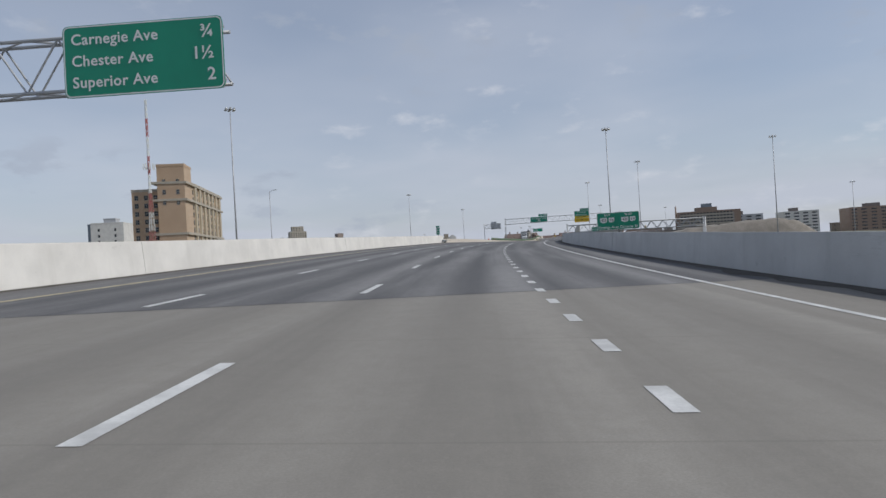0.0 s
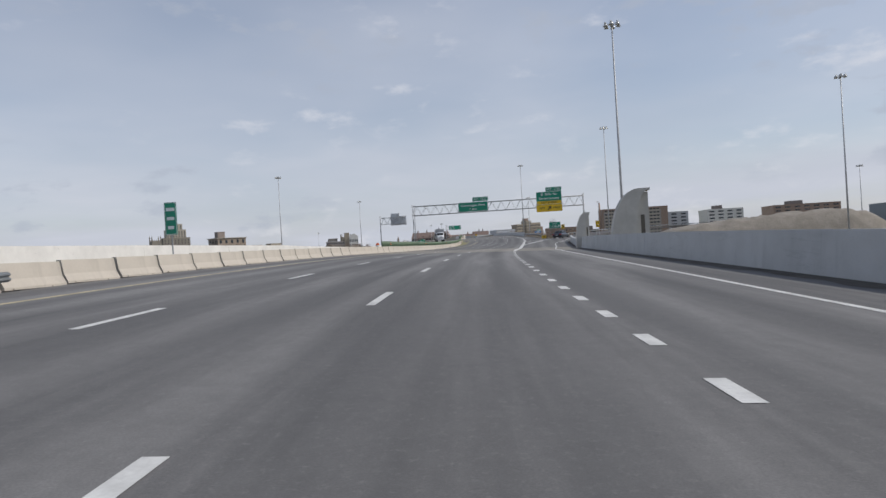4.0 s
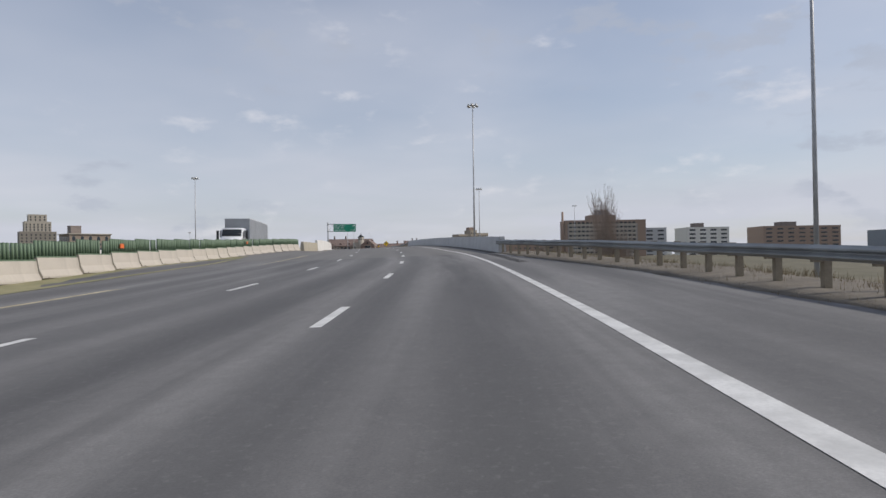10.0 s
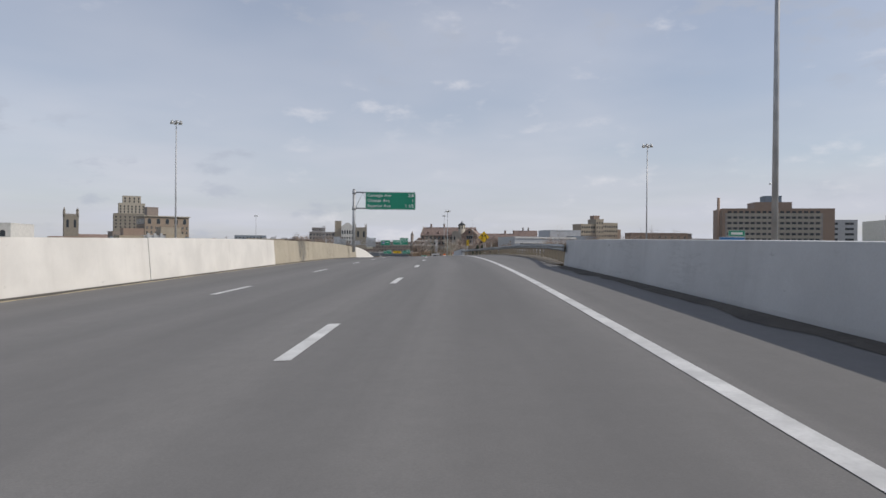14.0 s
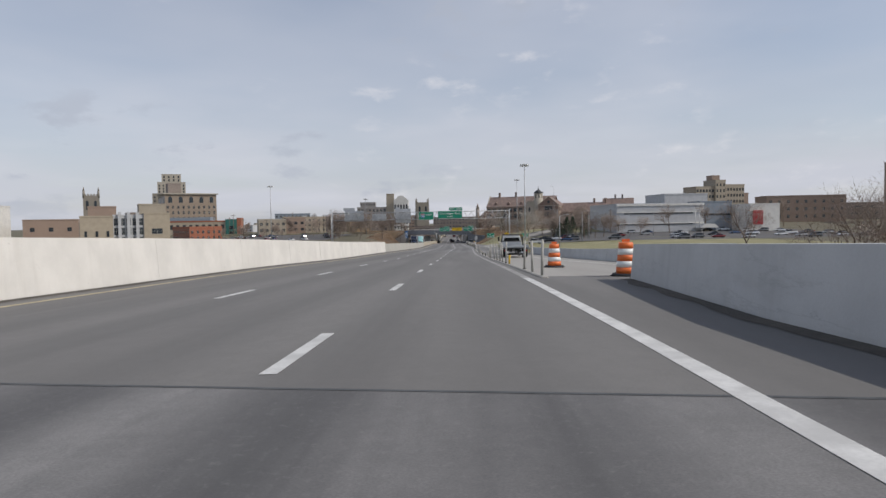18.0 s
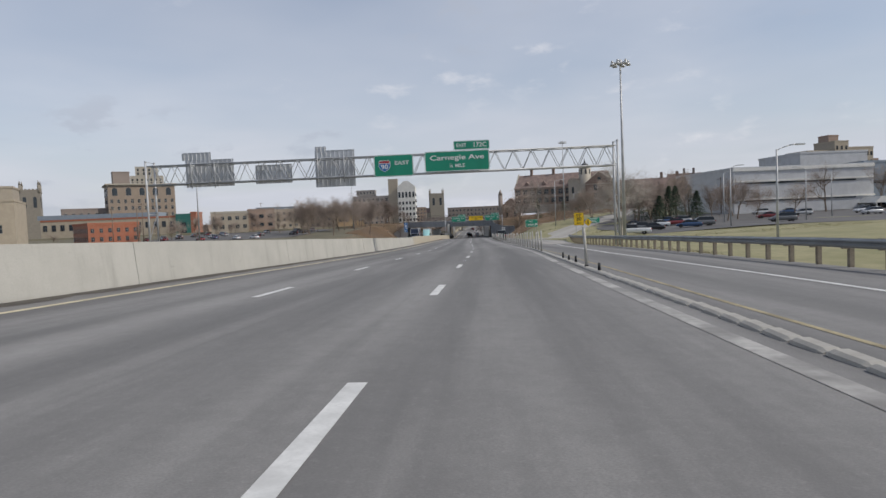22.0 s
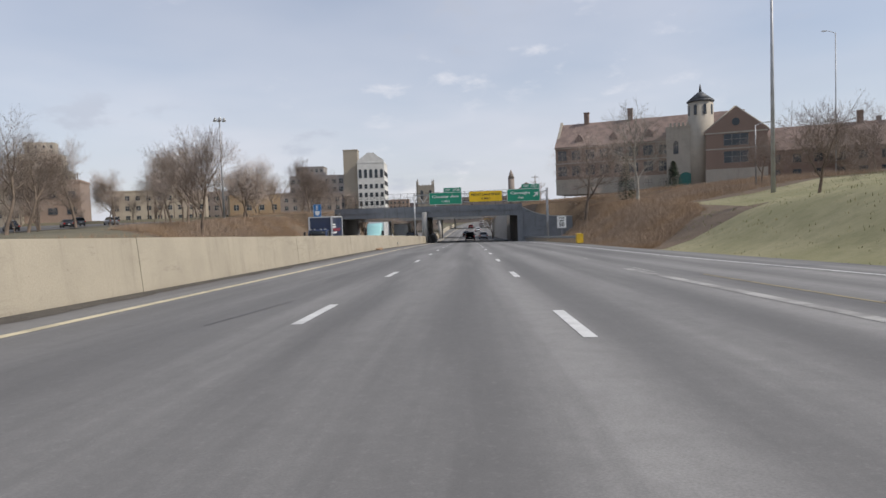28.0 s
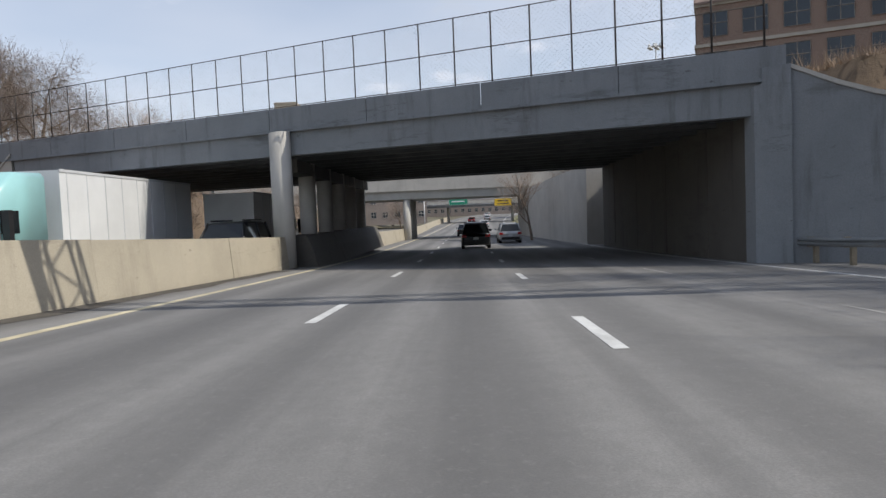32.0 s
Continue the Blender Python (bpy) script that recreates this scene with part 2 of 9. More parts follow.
def brick_mat(name, c, mortar, scale=1.0):
    """Far brickwork, too small to tell apart."""
    m = Mat(name, 0.85)
    b = m.n.new("ShaderNodeTexBrick")
    b.inputs["Scale"].default_value = 4.0 * scale
    b.inputs["Color1"].default_value, b.inputs["Color2"].default_value = (*c, 1), (*tint(c, 0.72), 1)
    b.inputs["Mortar"].default_value = (*mortar, 1)
    b.inputs["Mortar Size"].default_value = 0.012
    mp = m.n.new("ShaderNodeMapping")
    mp.inputs["Rotation"].default_value = (radians(90), 0, 0)
    m.link(m.tc.outputs["Object"], mp.inputs[0])
    m.link(mp.outputs[0], b.inputs["Vector"])
    col = m.mix(m.math("MULTIPLY", m.rng(m.noise(0.18, 5), 0.35, 0.7), 0.4), b.outputs["Color"], tint(c, 0.7))
    m.color(col)
    return m.m


M = {}
M["asphalt"] = road_mat("asphalt", (0.134, 0.132, 0.131), (0.330, 0.322, 0.312), (0.065, 0.064, 0.065))
M["asphalt_late"] = road_mat("sun_bleached_asphalt", (0.169, 0.165, 0.159), (0.356, 0.346, 0.330), (0.096, 0.094, 0.092))
M["asphalt_dark"] = road_mat("shoulder_asphalt", (0.105, 0.101, 0.099), (0.149, 0.143, 0.136), (0.061, 0.059, 0.059))
M["deck"] = road_mat("deck_pavement", (0.173, 0.168, 0.160), (0.226, 0.218, 0.206), (0.116, 0.112, 0.107))
M["slab"] = road_mat("concrete_pavement", (0.265, 0.247, 0.215), (0.335, 0.314, 0.276), (0.165, 0.153, 0.134), 4.57)
M["ramp"] = road_mat("ramp_concrete", (0.36, 0.345, 0.315), (0.43, 0.41, 0.38), (0.24, 0.23, 0.21), 4.57)
M["white_wall"] = wall_mat("whitewashed_concrete", (0.71, 0.69, 0.645), (0.40, 0.37, 0.32), 1.0)
M["tan_wall"] = wall_mat("weathered_tan_concrete", (0.43, 0.385, 0.30), (0.20, 0.175, 0.13), -0.2, 0.5)
M["grey_wall"] = wall_mat("grey_concrete", (0.44, 0.43, 0.39), (0.24, 0.23, 0.20))
# right parapets: cool grey base holds the shade of their road side; scuffs are real
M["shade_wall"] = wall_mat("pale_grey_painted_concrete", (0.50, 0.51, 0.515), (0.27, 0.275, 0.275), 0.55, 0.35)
M["jersey"] = wall_mat("precast_concrete", (0.52, 0.47, 0.40), (0.27, 0.24, 0.20))
M["bridge"] = wall_mat("stained_bridge_concrete", (0.255, 0.272, 0.288), (0.075, 0.072, 0.070), -0.6, 0.7)
# base darkened to put the deck's shade into the concrete; streaks are its own
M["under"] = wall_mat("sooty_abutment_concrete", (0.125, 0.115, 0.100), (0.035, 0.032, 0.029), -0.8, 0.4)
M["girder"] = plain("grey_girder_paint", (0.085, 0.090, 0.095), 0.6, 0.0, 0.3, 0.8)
M["pier"] = wall_mat("round_column_concrete", (0.50, 0.48, 0.44), (0.24, 0.22, 0.19))
M["paint"] = plain("road_paint_white", (0.62, 0.62, 0.60), 0.7, 0.0, 0.22, 2.0, 0.2, 25)
M["pale_yellow"] = plain("faded_yellow_line", (0.60, 0.53, 0.36), 0.75, 0.0, 0.28, 1.2, 0.2, 25)
M["yellow_paint"] = plain("road_paint_yellow", (0.50, 0.43, 0.27), 0.75, 0.0, 0.3, 1.2, 0.2, 25)
M["steel"] = plain("galvanised_steel", (0.44, 0.45, 0.46), 0.5, 0.25, 0.2, 0.8)
M["rail"] = plain("weathered_guardrail_steel", (0.27, 0.285, 0.29), 0.5, 0.4, 0.25, 0.7)
M["wood_post"] = plain("grey_timber_post", (0.27, 0.23, 0.17), 0.9, 0.0, 0.3, 3.0, 0.3)
M["green"] = plain("sign_green", (0.008, 0.26, 0.155), 0.45, 0.0, 0.10, 0.6)
M["sign_white"] = plain("sign_white", (0.75, 0.77, 0.75), 0.45, 0.0, 0.05, 0.6)
M["sign_yellow"] = plain("sign_yellow", (0.80, 0.52, 0.012), 0.45, 0.0, 0.08, 0.6)
M["sign_blue"] = plain("sign_blue", (0.02, 0.16, 0.42), 0.45, 0.0, 0.08, 0.6)
M["sign_red"] = plain("sign_red", (0.42, 0.03, 0.04), 0.45)
M["mast_red"] = plain("weathered_mast_red", (0.46, 0.16, 0.15), 0.6)
M["sign_black"] = plain("sign_black", (0.02, 0.02, 0.02), 0.5)
M["sign_back"] = plain("sign_back_aluminium", (0.56, 0.575, 0.59), 0.5, 0.0, 0.15, 0.7)
M["glare"] = plain("glare_screen_green", (0.125, 0.185, 0.115), 0.6, 0.0, 0.25, 2.0)
M["orange"] = plain("safety_orange", (0.75, 0.16, 0.03), 0.5, 0.0, 0.15, 3.0)
M["post_white"] = plain("dusty_white_plastic", (0.40, 0.39, 0.355), 0.6, 0.0, 0.2, 4.0)
M["rubber"] = plain("black_rubber", (0.02, 0.02, 0.021), 0.8, 0.0, 0.2, 8.0)
M["bump_crash"] = plain("crash_cushion_yellow", (0.72, 0.46, 0.03), 0.6, 0.0, 0.2, 2.0)


def soil_mat(name, cols, scale, rough=0.95):
    m = Mat(name, rough)
    a, b, c = cols
    col = m.mix(m.rng(m.noise(scale, 6, 0.65), 0.35, 0.65), a, b)
    col = m.mix(m.math("MULTIPLY", m.rng(m.noise(scale * 9, 5, 0.7, seed=3.0), 0.4, 0.7), 0.55), col, c)
    m.color(col)
    m.bump(m.noise(scale * 40, 4, 0.7, seed=6.0), 0.5, 0.05)
    return m.m


M["ground"] = soil_mat("winter_ground", ((0.115, 0.105, 0.062), (0.165, 0.145, 0.095), (0.085, 0.080, 0.060)), 0.05)
M["grass"] = soil_mat("winter_grass", ((0.215, 0.205, 0.100), (0.310, 0.280, 0.160), (0.165, 0.165, 0.080)), 0.12)
M["dirt"] = soil_mat("bare_earth", ((0.145, 0.125, 0.098), (0.205, 0.180, 0.145), (0.085, 0.074, 0.060)), 0.35)
M["bankdirt"] = soil_mat("brush_litter", ((0.125, 0.090, 0.060), (0.175, 0.125, 0.080), (0.085, 0.062, 0.044)), 0.3)
M["lot"] = plain("parking_asphalt", (0.115, 0.112, 0.110), 0.9, 0.0, 0.25, 0.08)

# ---- mesh helpers ----


def box(bm, c, size, m=None):
    """An axis-aligned box, moved by m."""
    x, y, z = (v / 2 for v in size)
    pts = [(-x, -y, -z), (x, -y, -z), (x, y, -z), (-x, y, -z), (-x, -y, z), (x, -y, z), (x, y, z), (-x, y, z)]
    vs = []
    for p in pts:
        q = Vector(p) + Vector(c)
        vs.append(bm.verts.new(m @ q if m else q))
    for f in ((3, 2, 1, 0), (4, 5, 6, 7), (0, 1, 5, 4), (1, 2, 6, 5), (2, 3, 7, 6), (3, 0, 4, 7)):
        bm.faces.new([vs[i] for i in f])
    return vs


def tube(bm, a, b, r0, r1=None, n=8, cap=True):
    """A tapered round bar from a to b."""
    a, b = Vector(a), Vector(b)
    r1 = r0 if r1 is None else r1
    d = (b - a).normalized()
    s = d.orthogonal().normalized()
    t = d.cross(s)
    ring = [[], []]
    for k, (p, r) in enumerate(((a, r0), (b, r1))):
        for i in range(n):
            w = 2 * math.pi * i / n
            ring[k].append(bm.verts.new(p + (s * math.cos(w) + t * math.sin(w)) * r))
    for i in range(n):
        f = bm.faces.new((ring[0][i], ring[0][(i + 1) % n], ring[1][(i + 1) % n], ring[1][i]))
        f.smooth = True
    if cap:
        bm.faces.new(ring[0][::-1])
        bm.faces.new(ring[1])


def prism(bm, outline, y0, y1, m=None):
    """A polygon of (x, z) points pushed from y0 to y1."""
    a = [bm.verts.new((m or Matrix()) @ Vector((x, y0, z))) for x, z in outline]
    b = [bm.verts.new((m or Matrix()) @ Vector((x, y1, z))) for x, z in outline]
    n = len(outline)
    bm.faces.new(a)
    bm.faces.new(b[::-1])
    for i in range(n):
        bm.faces.new((a[(i + 1) % n], a[i], b[i], b[(i + 1) % n]))


def mesh_of(name, bm, mats):
    me = bpy.data.meshes.new(name)
    bm.normal_update()
    bm.to_mesh(me)
    bm.free()
    for mt in (mats if isinstance(mats, (list, tuple)) else [mats]):
        me.materials.append(mt)
    return me


def part(name, bm, material, parent, label=""):
    """Links a bmesh, or a mesh that is shared, as one mesh object under a thing or a part."""
    me = bm if isinstance(bm, bpy.types.Mesh) else mesh_of(name, bm, material)
    ob = new(name, me)
    ob.parent = parent
    if label:
        ob["label"] = label
    return ob


def thing(name, m, label, category, group="", kind=""):
    ob = new(name)
    ob.empty_display_size = 0.3
    ob.matrix_world = m
    return tagged(ob, label, category, group, kind)


def structure(name, bm, mats, label, category):
    ob = new(name, mesh_of(name, bm, mats))
    return tagged(ob, label, category, kind="structure")


# ---- the road's line ----
STEP = 40.0
HEAD = [-2.38, -2.55, -2.97, -5.64, -9.4, -12.01, -14.88, -16.16, -16.16, -13.68, -9.23, -5.96, -5.02, -2.67, -0.34, 0.62, 0.95, 0.66,
        0.18, 1.7, 2.06, 1.57, 1.0, 1.14, 1.3, 1.23, 1.28, 1.0, 0.2, -1.0, -3.0, -6.0, -9.0, -11.0, -12.0, -12.5, -12.5, -12.5, -12.5]
RISE = [-2.63, -1.59, -0.54, 0.57, 1.47, 2.21, 2.48, 2.48, 3.0, 4.04, 5.23, 6.28, 6.9, 6.93, 6.3, 5.02, 3.43, 2.1, 0.95, -0.29,
        -1.46, -2.51, -3.64, -4.76, -5.99, -7.22, -7.84, -8.2, -8.2, -7.8, -7.1, -6.2, -5.3, -4.6, -4.0, -3.6, -3.4, -3.2, -3.0]
BANK = [(-60, .027), (220, .027), (280, -.01), (340, -.036), (430, -.038), (490, -.034), (525, -.018), (555, -.008), (610, -.004),
        (660, -.02), (715, -.02), (800, -.01), (850, 0), (2000, 0)]
S0, S1 = -60.0, 1450.0


def smooth(a, b, x):
    t = min(max((x - a) / (b - a), 0), 1)
    return t * t * (3 - 2 * t)


def lerp(x, table):
    if x <= table[0][0]:
        return table[0][1]
    for (a, va), (b, vb) in zip(table, table[1:]):
        if x <= b:
            return va + (vb - va) * (x - a) / (b - a)
    return table[-1][1]


def spline(s, ys):
    u = min(max((s - S0) / STEP, 0), len(ys) - 1 - 1e-6)
    k = int(u)
    a = u - k
    y = [ys[min(max(k + j, 0), len(ys) - 1)] for j in (-1, 0, 1, 2)]
    return 0.5 * (2 * y[1] + (y[2] - y[0]) * a + (2 * y[0] - 5 * y[1] + 4 * y[2] - y[3]) * a * a + (3 * y[1] - y[0] - 3 * y[2] + y[3]) * a ** 3)


LINE = [(-4.752, -59.852)]
for i in range(int(S1 - S0)):
    hd = radians(spline(S0 + i + 0.5, HEAD))
    LINE.append((LINE[-1][0] - math.sin(hd), LINE[-1][1] + math.cos(hd)))


def site(s, v=0.0, z=0.0):
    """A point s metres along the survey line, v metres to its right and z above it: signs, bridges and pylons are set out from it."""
    u = min(max(s - S0, 0), len(LINE) - 1.001)
    k = int(u)
    a = u - k
    x, y = (LINE[k][i] * (1 - a) + LINE[k + 1][i] * a for i in (0, 1))
    hd = radians(spline(s, HEAD))
    return Vector((x + math.cos(hd) * v, y + math.sin(hd) * v, spline(s, RISE) - lerp(s, BANK) * v + z))


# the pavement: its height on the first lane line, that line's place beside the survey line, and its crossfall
WIDE = 1.3                                         # metres for each unit across the road
PAVE_Z = [-2.916, -1.876, -0.829, 0.265, 1.164, 1.915, 2.174, 2.174, 2.665, 3.709, 4.909, 5.958, 6.579, 6.612, 5.988, 4.726, 3.15, 1.813, 0.646, -0.616, -1.795,
          -2.848, -3.975, -5.091, -6.32, -7.549, -8.169, -8.528, -8.527, -8.127, -7.426, -6.526, -5.625, -4.925, -4.324, -3.923, -3.723, -3.522,
          -3.322]
PAVE_V = [(-60, -0.84), (10, -0.83), (40, -0.64), (65, -0.46), (93, -0.48), (125, -0.54), (180, -0.64), (211, -0.7), (265, -0.68), (300, -0.52), (322, -0.4),
          (381, -0.47), (440, -0.5), (491, -0.52), (520, -0.6), (547, -0.66), (601, -0.54), (630, -0.34), (660, -0.15), (685, -0.08), (712, 0.03),
          (741, 0.18), (769, 0.38), (796, 0.51), (820, 0.47), (855, 0.4), (906, 0.45), (1500, 0.45)]
FALL = [(-60, 0.037), (11, 0.037), (65, 0.033), (124, 0.039), (220, 0.0289), (280, -0.0165), (340, -0.036), (430, -0.0363), (490, -0.03), (525, -0.0066),
        (551, 0.0077), (555, 0.0095), (604, 0.0196), (610, 0.0201), (660, 0.005), (661, 0.005), (712, 0.004), (715, 0.0036), (800, 0.0016), (850,
        0.005), (2000, 0)]


def road(s, v=0.0, z=0.0):
    """The point s metres along, v units to the right of the first lane line and z units above the pavement."""
    if 290 < s < 395 and -15.5 < v < -7.4:
        # the inner shoulder banks up towards the barriers on the bend
        z += 0.30 * smooth(-7.4, -10.6, v) * (1 - smooth(-12.5, -15.5, v)) * smooth(290, 325, s) * (1 - smooth(374, 394, s))
    v *= WIDE
    p = site(s, lerp(s, PAVE_V) + v)
    p.z = spline(s, PAVE_Z) - lerp(s, FALL) * v + z * WIDE
    return p


def stand(s, v, z=0.0, turn=0.0):
    """A pose on the pavement, in the road's units: x to the right, y ahead, z up."""
    p = road(s, v, z)
    return pose(p.x, p.y, p.z, 0, 0, spline(s, HEAD) + turn) @ Matrix.Scale(WIDE, 4)


def stand_site(s, v, z=0.0, turn=0.0):
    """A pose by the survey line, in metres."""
    p = site(s, v, z)
    return pose(p.x, p.y, p.z, 0, 0, spline(s, HEAD) + turn)


def sv_of_y(y):
    """The line's station at a given y (the road runs roughly along y)."""
    lo, hi = 0, len(LINE) - 1
    while hi - lo > 1:
        m = (lo + hi) // 2
        if LINE[m][1] < y:
            lo = m
        else:
            hi = m
    return S0 + lo + (y - LINE[lo][1]) / max(1e-6, LINE[hi][1] - LINE[lo][1])


def frange(a, b, step):
    n = max(1, int(math.ceil((b - a) / step)))
    return [a + (b - a) * i / n for i in range(n + 1)]


def ribbon(name, s0, s1, left, right, mat, z=0.0, thick=0.0, step=5.0, across=None, label="", category="road", parent=None, skew=(0.0, 0.0)):
    """A strip of surface between two side lines (a number or a table of station and offset), with UV in metres."""
    fl = (lambda s: lerp(s, left)) if isinstance(left, list) else (lambda s: left)
    fr = (lambda s: lerp(s, right)) if isinstance(right, list) else (lambda s: right)
    bm = bmesh.new()
    uvl = bm.loops.layers.uv.new("UVMap")
    rows = []
    for s in frange(s0, s1, step):
        a, b = fl(s), fr(s)
        n = across or 1
        lean = skew[0] * max(0.0, 1 - (s - s0) / 30) + skew[1] * max(0.0, 1 - (s1 - s) / 30)
        row = []
        for i in range(n + 1):
            v = a + (b - a) * i / n
            q = s + lean * v
            row.append((bm.verts.new(road(q, v, z(s) if callable(z) else z)), (v, q)))
        rows.append(row)
    for r0, r1 in zip(rows, rows[1:]):
        for i in range(len(r0) - 1):
            q = (r0[i], r0[i + 1], r1[i + 1], r1[i])
            f = bm.faces.new([x[0] for x in q])
            for lp, x in zip(f.loops, q):
                lp[uvl].uv = x[1]
    if thick:
        for side in (0, -1):
            lows = [bm.verts.new(r[side][0].co - Vector((0, 0, thick))) for r in rows]
            for k in range(len(rows) - 1):
                q = [rows[k][side][0], rows[k + 1][side][0], lows[k + 1], lows[k]]
                bm.faces.new(q if side == 0 else q[::-1])
    if parent is not None:
        return part(name, bm, mat, parent, label)
    return structure(name, bm, mat, label, category)


def wall_run(name, s0, s1, line, profile, mat, label, category="wall", step=4.0, kind="structure", parent=None):
    """A wall of constant profile [(offset, height)] swept along the road."""
    fl = (lambda s: lerp(s, line)) if isinstance(line, list) else (lambda s: line)
    bm = bmesh.new()
    rows = []
    for s in frange(s0, s1, step):
        rows.append([bm.verts.new(site(s, fl(s) + dx, dz)) for dx, dz in profile])
    n = len(profile)
    for a, b in zip(rows, rows[1:]):
        for i in range(n):
            bm.faces.new((a[i], a[(i + 1) % n], b[(i + 1) % n], b[i]))
    bm.faces.new(rows[0][::-1])
    bm.faces.new(rows[-1])
    bmesh.ops.recalc_face_normals(bm, faces=bm.faces)
    if parent is not None:
        return part(name, bm, mat, parent, label)
    ob = new(name, mesh_of(name, bm, mat))
    return tagged(ob, label, category, kind=kind)


# ---- ground ----
LEFT_TOP = [(600, -2.0), (760, -2.4), (860, -2.0), (905, -1.0), (936.3, -0.4), (937, 0.4), (965, 0.3), (1050, -1.0), (1200, -5.0)]
RIGHT_TOP = [(600, -2.0), (660, 0.2), (740, -0.4), (800, 0.2), (850, 1.9), (900, 3.1), (1000, 3.6), (1060, 3.0), (1200, -3.0)]


# the climbing ramp: station, its two edges in road units, and its height
RAMP_EDGES = [(700, 6.9, 9.3, None), (716, 7.2, 10.5, None), (732, 7.8, 12.0, None), (748, 8.9, 13.8, None), (767, 10.9, 16.4, None), (783, 15.4, 20.2, -1.65), (797, 20.7, 25.4, -0.46), (822, 31.5, 36.5, 1.5), (847, 43.0, 48.0, 3.5), (866, 55, 60, 4.6)]
RAMP = [(road(a, b) + road(a, c)) / 2 for a, b, c, d in RAMP_EDGES]
for p, e in zip(RAMP, RAMP_EDGES):
    p.z = p.z + 0.01 if e[3] is None else e[3]
RAMP_W = [(c - b) * WIDE for a, b, c, d in RAMP_EDGES]
RAMP_U = [(p.y, p.x - site(sv_of_y(p.y)).x) for p in RAMP]
RAMP_H = [(p.y, p.z) for p in RAMP]


def ground_z(y, u):
    """The height of the ground u metres to the right of the road's line."""
    s = sv_of_y(min(max(y, -55), 1380))
    rz = spline(s, PAVE_Z)
    low = -8.0
    if y < 430:
        return low
    near = rz - lerp(s, FALL) * min(max(u, -12.0), 14.0) - (0.75 if y < 640 else 0.2)
    k = smooth(430, 620, y)
    if u < 0:
        near -= (1.6 * smooth(560, 660, y) - 1.3 * smooth(772, 852, y)) * smooth(-11.2, -13.6, u)
        top = lerp(y, LEFT_TOP)
        a = smooth(-32, -46, u) if y > 700 else smooth(-36, -62, u)
        if y > 936.8:
            a = smooth(-32.6, -34.5, u) * (1 - smooth(960, 1000, y)) + a * smooth(960, 1000, y)
        side = near + (top - near) * a
    else:
        top = lerp(y, RIGHT_TOP)
        brow = lerp(y, [(600, -2.0), (660, 0.0), (700, -0.9), (740, -1.95), (770, -2.3), (790, -1.6), (806, -0.4), (820, -0.6), (842, -1.9), (862, -1.2), (897, -0.3), (916.5, 0.0), (917.5, 0.5), (925, 0.7), (1000, 0.5), (1200, -3)])
        edge0 = lerp(y, [(765, 12.6), (775, 13.2), (885, 13.2), (905, 15.5), (916.5, 15.8), (917.5, 11.5), (1400, 11.5)])
        edge1 = lerp(y, [(765, 16.5), (775, 22), (842, 23), (885, 26), (905, 27), (916.5, 27), (917.5, 12.5), (960, 12.5), (1000, 23), (1400, 25)])
        side = near + (brow - near) * smooth(edge0, edge1, u) + (top - brow) * smooth(edge1, 52, u)
    if 700 < y < 890 and u > 10:
        # the lawn lies level with the climbing ramp beside it
        away = abs(u - lerp(y, RAMP_U))
        side += (lerp(y, RAMP_H) - 0.14 - side) * (1 - smooth(4.5, 11.0, away)) * smooth(735, 765, y)
    fall = smooth(14, 34, abs(u + (12 if u < 0 else 0)))
    emb = near + (low - near) * fall
    far = smooth(300, 900, abs(u))
    z = emb * (1 - k) + side * k
    return z * (1 - far) + (-6.0) * far if y < 1300 else z


def ground_at(x, y):
    s = sv_of_y(min(max(y, -55), 1380))
    return ground_z(y, x - site(s).x)


bm = bmesh.new()
ys = frange(-700, -60, 80) + frange(-60, 400, 20)[1:] + sorted(frange(400, 1100, 6)[1:] + [916.5, 917.5, 936.3, 937.0]) + frange(1100, 1500, 25)[1:] + frange(1500, 4300, 350)[1:]
us = [-4200, -2400, -1300, -800, -500, -320, -220, -160, -120, -90, -70, -58, -50, -46, -42, -38, -35, -34, -33, -32, -29, -27, -20, -10.5, -8.7, 0, 6, 9, 10, 11, 12, 14, 16, 18, 20,
      22, 24, 27, 31, 36, 44, 56, 75, 100, 140, 200, 300, 450, 700, 1200, 2300, 4200]
grid = []
for y in ys:
    s = sv_of_y(min(max(y, -55), 1380))
    xr = site(s).x
    grid.append([bm.verts.new((xr + u, y, ground_z(y, u) + (noise.noise(Vector((u * 0.11, y * 0.11, 0))) * 0.25 if 30 < abs(u) < 400 else 0))) for u in us])
for a, b in zip(grid, grid[1:]):
    for i in range(len(us) - 1):
        f = bm.faces.new((a[i], a[i + 1], b[i + 1], b[i]))
        f.smooth = True
        y, u = (a[i].co.y + b[i].co.y) / 2, (us[i] + us[i + 1]) / 2
        if 846 < y < 913 and 11 < u < 14.2 or 425 < y < 500 and 7 < u < 14:
            f.material_index = 3
        elif 832 < y < 917 and 9 < u < 29 or 868 < y < 1060 and 9 < u < 150 or 860 < y < 1060 and -46 < u < -26 or 425 < y < 640 and 14 < u < 80:
            f.material_index = 2
        elif 640 < y < 1100 and 9 < u < 110 or 940 < y < 1250 and u > 0:
            f.material_index = 1
structure("ground", bm, [M["ground"], M["grass"], M["bankdirt"], M["dirt"]], "winter ground with dull grass and brown earth", "ground")

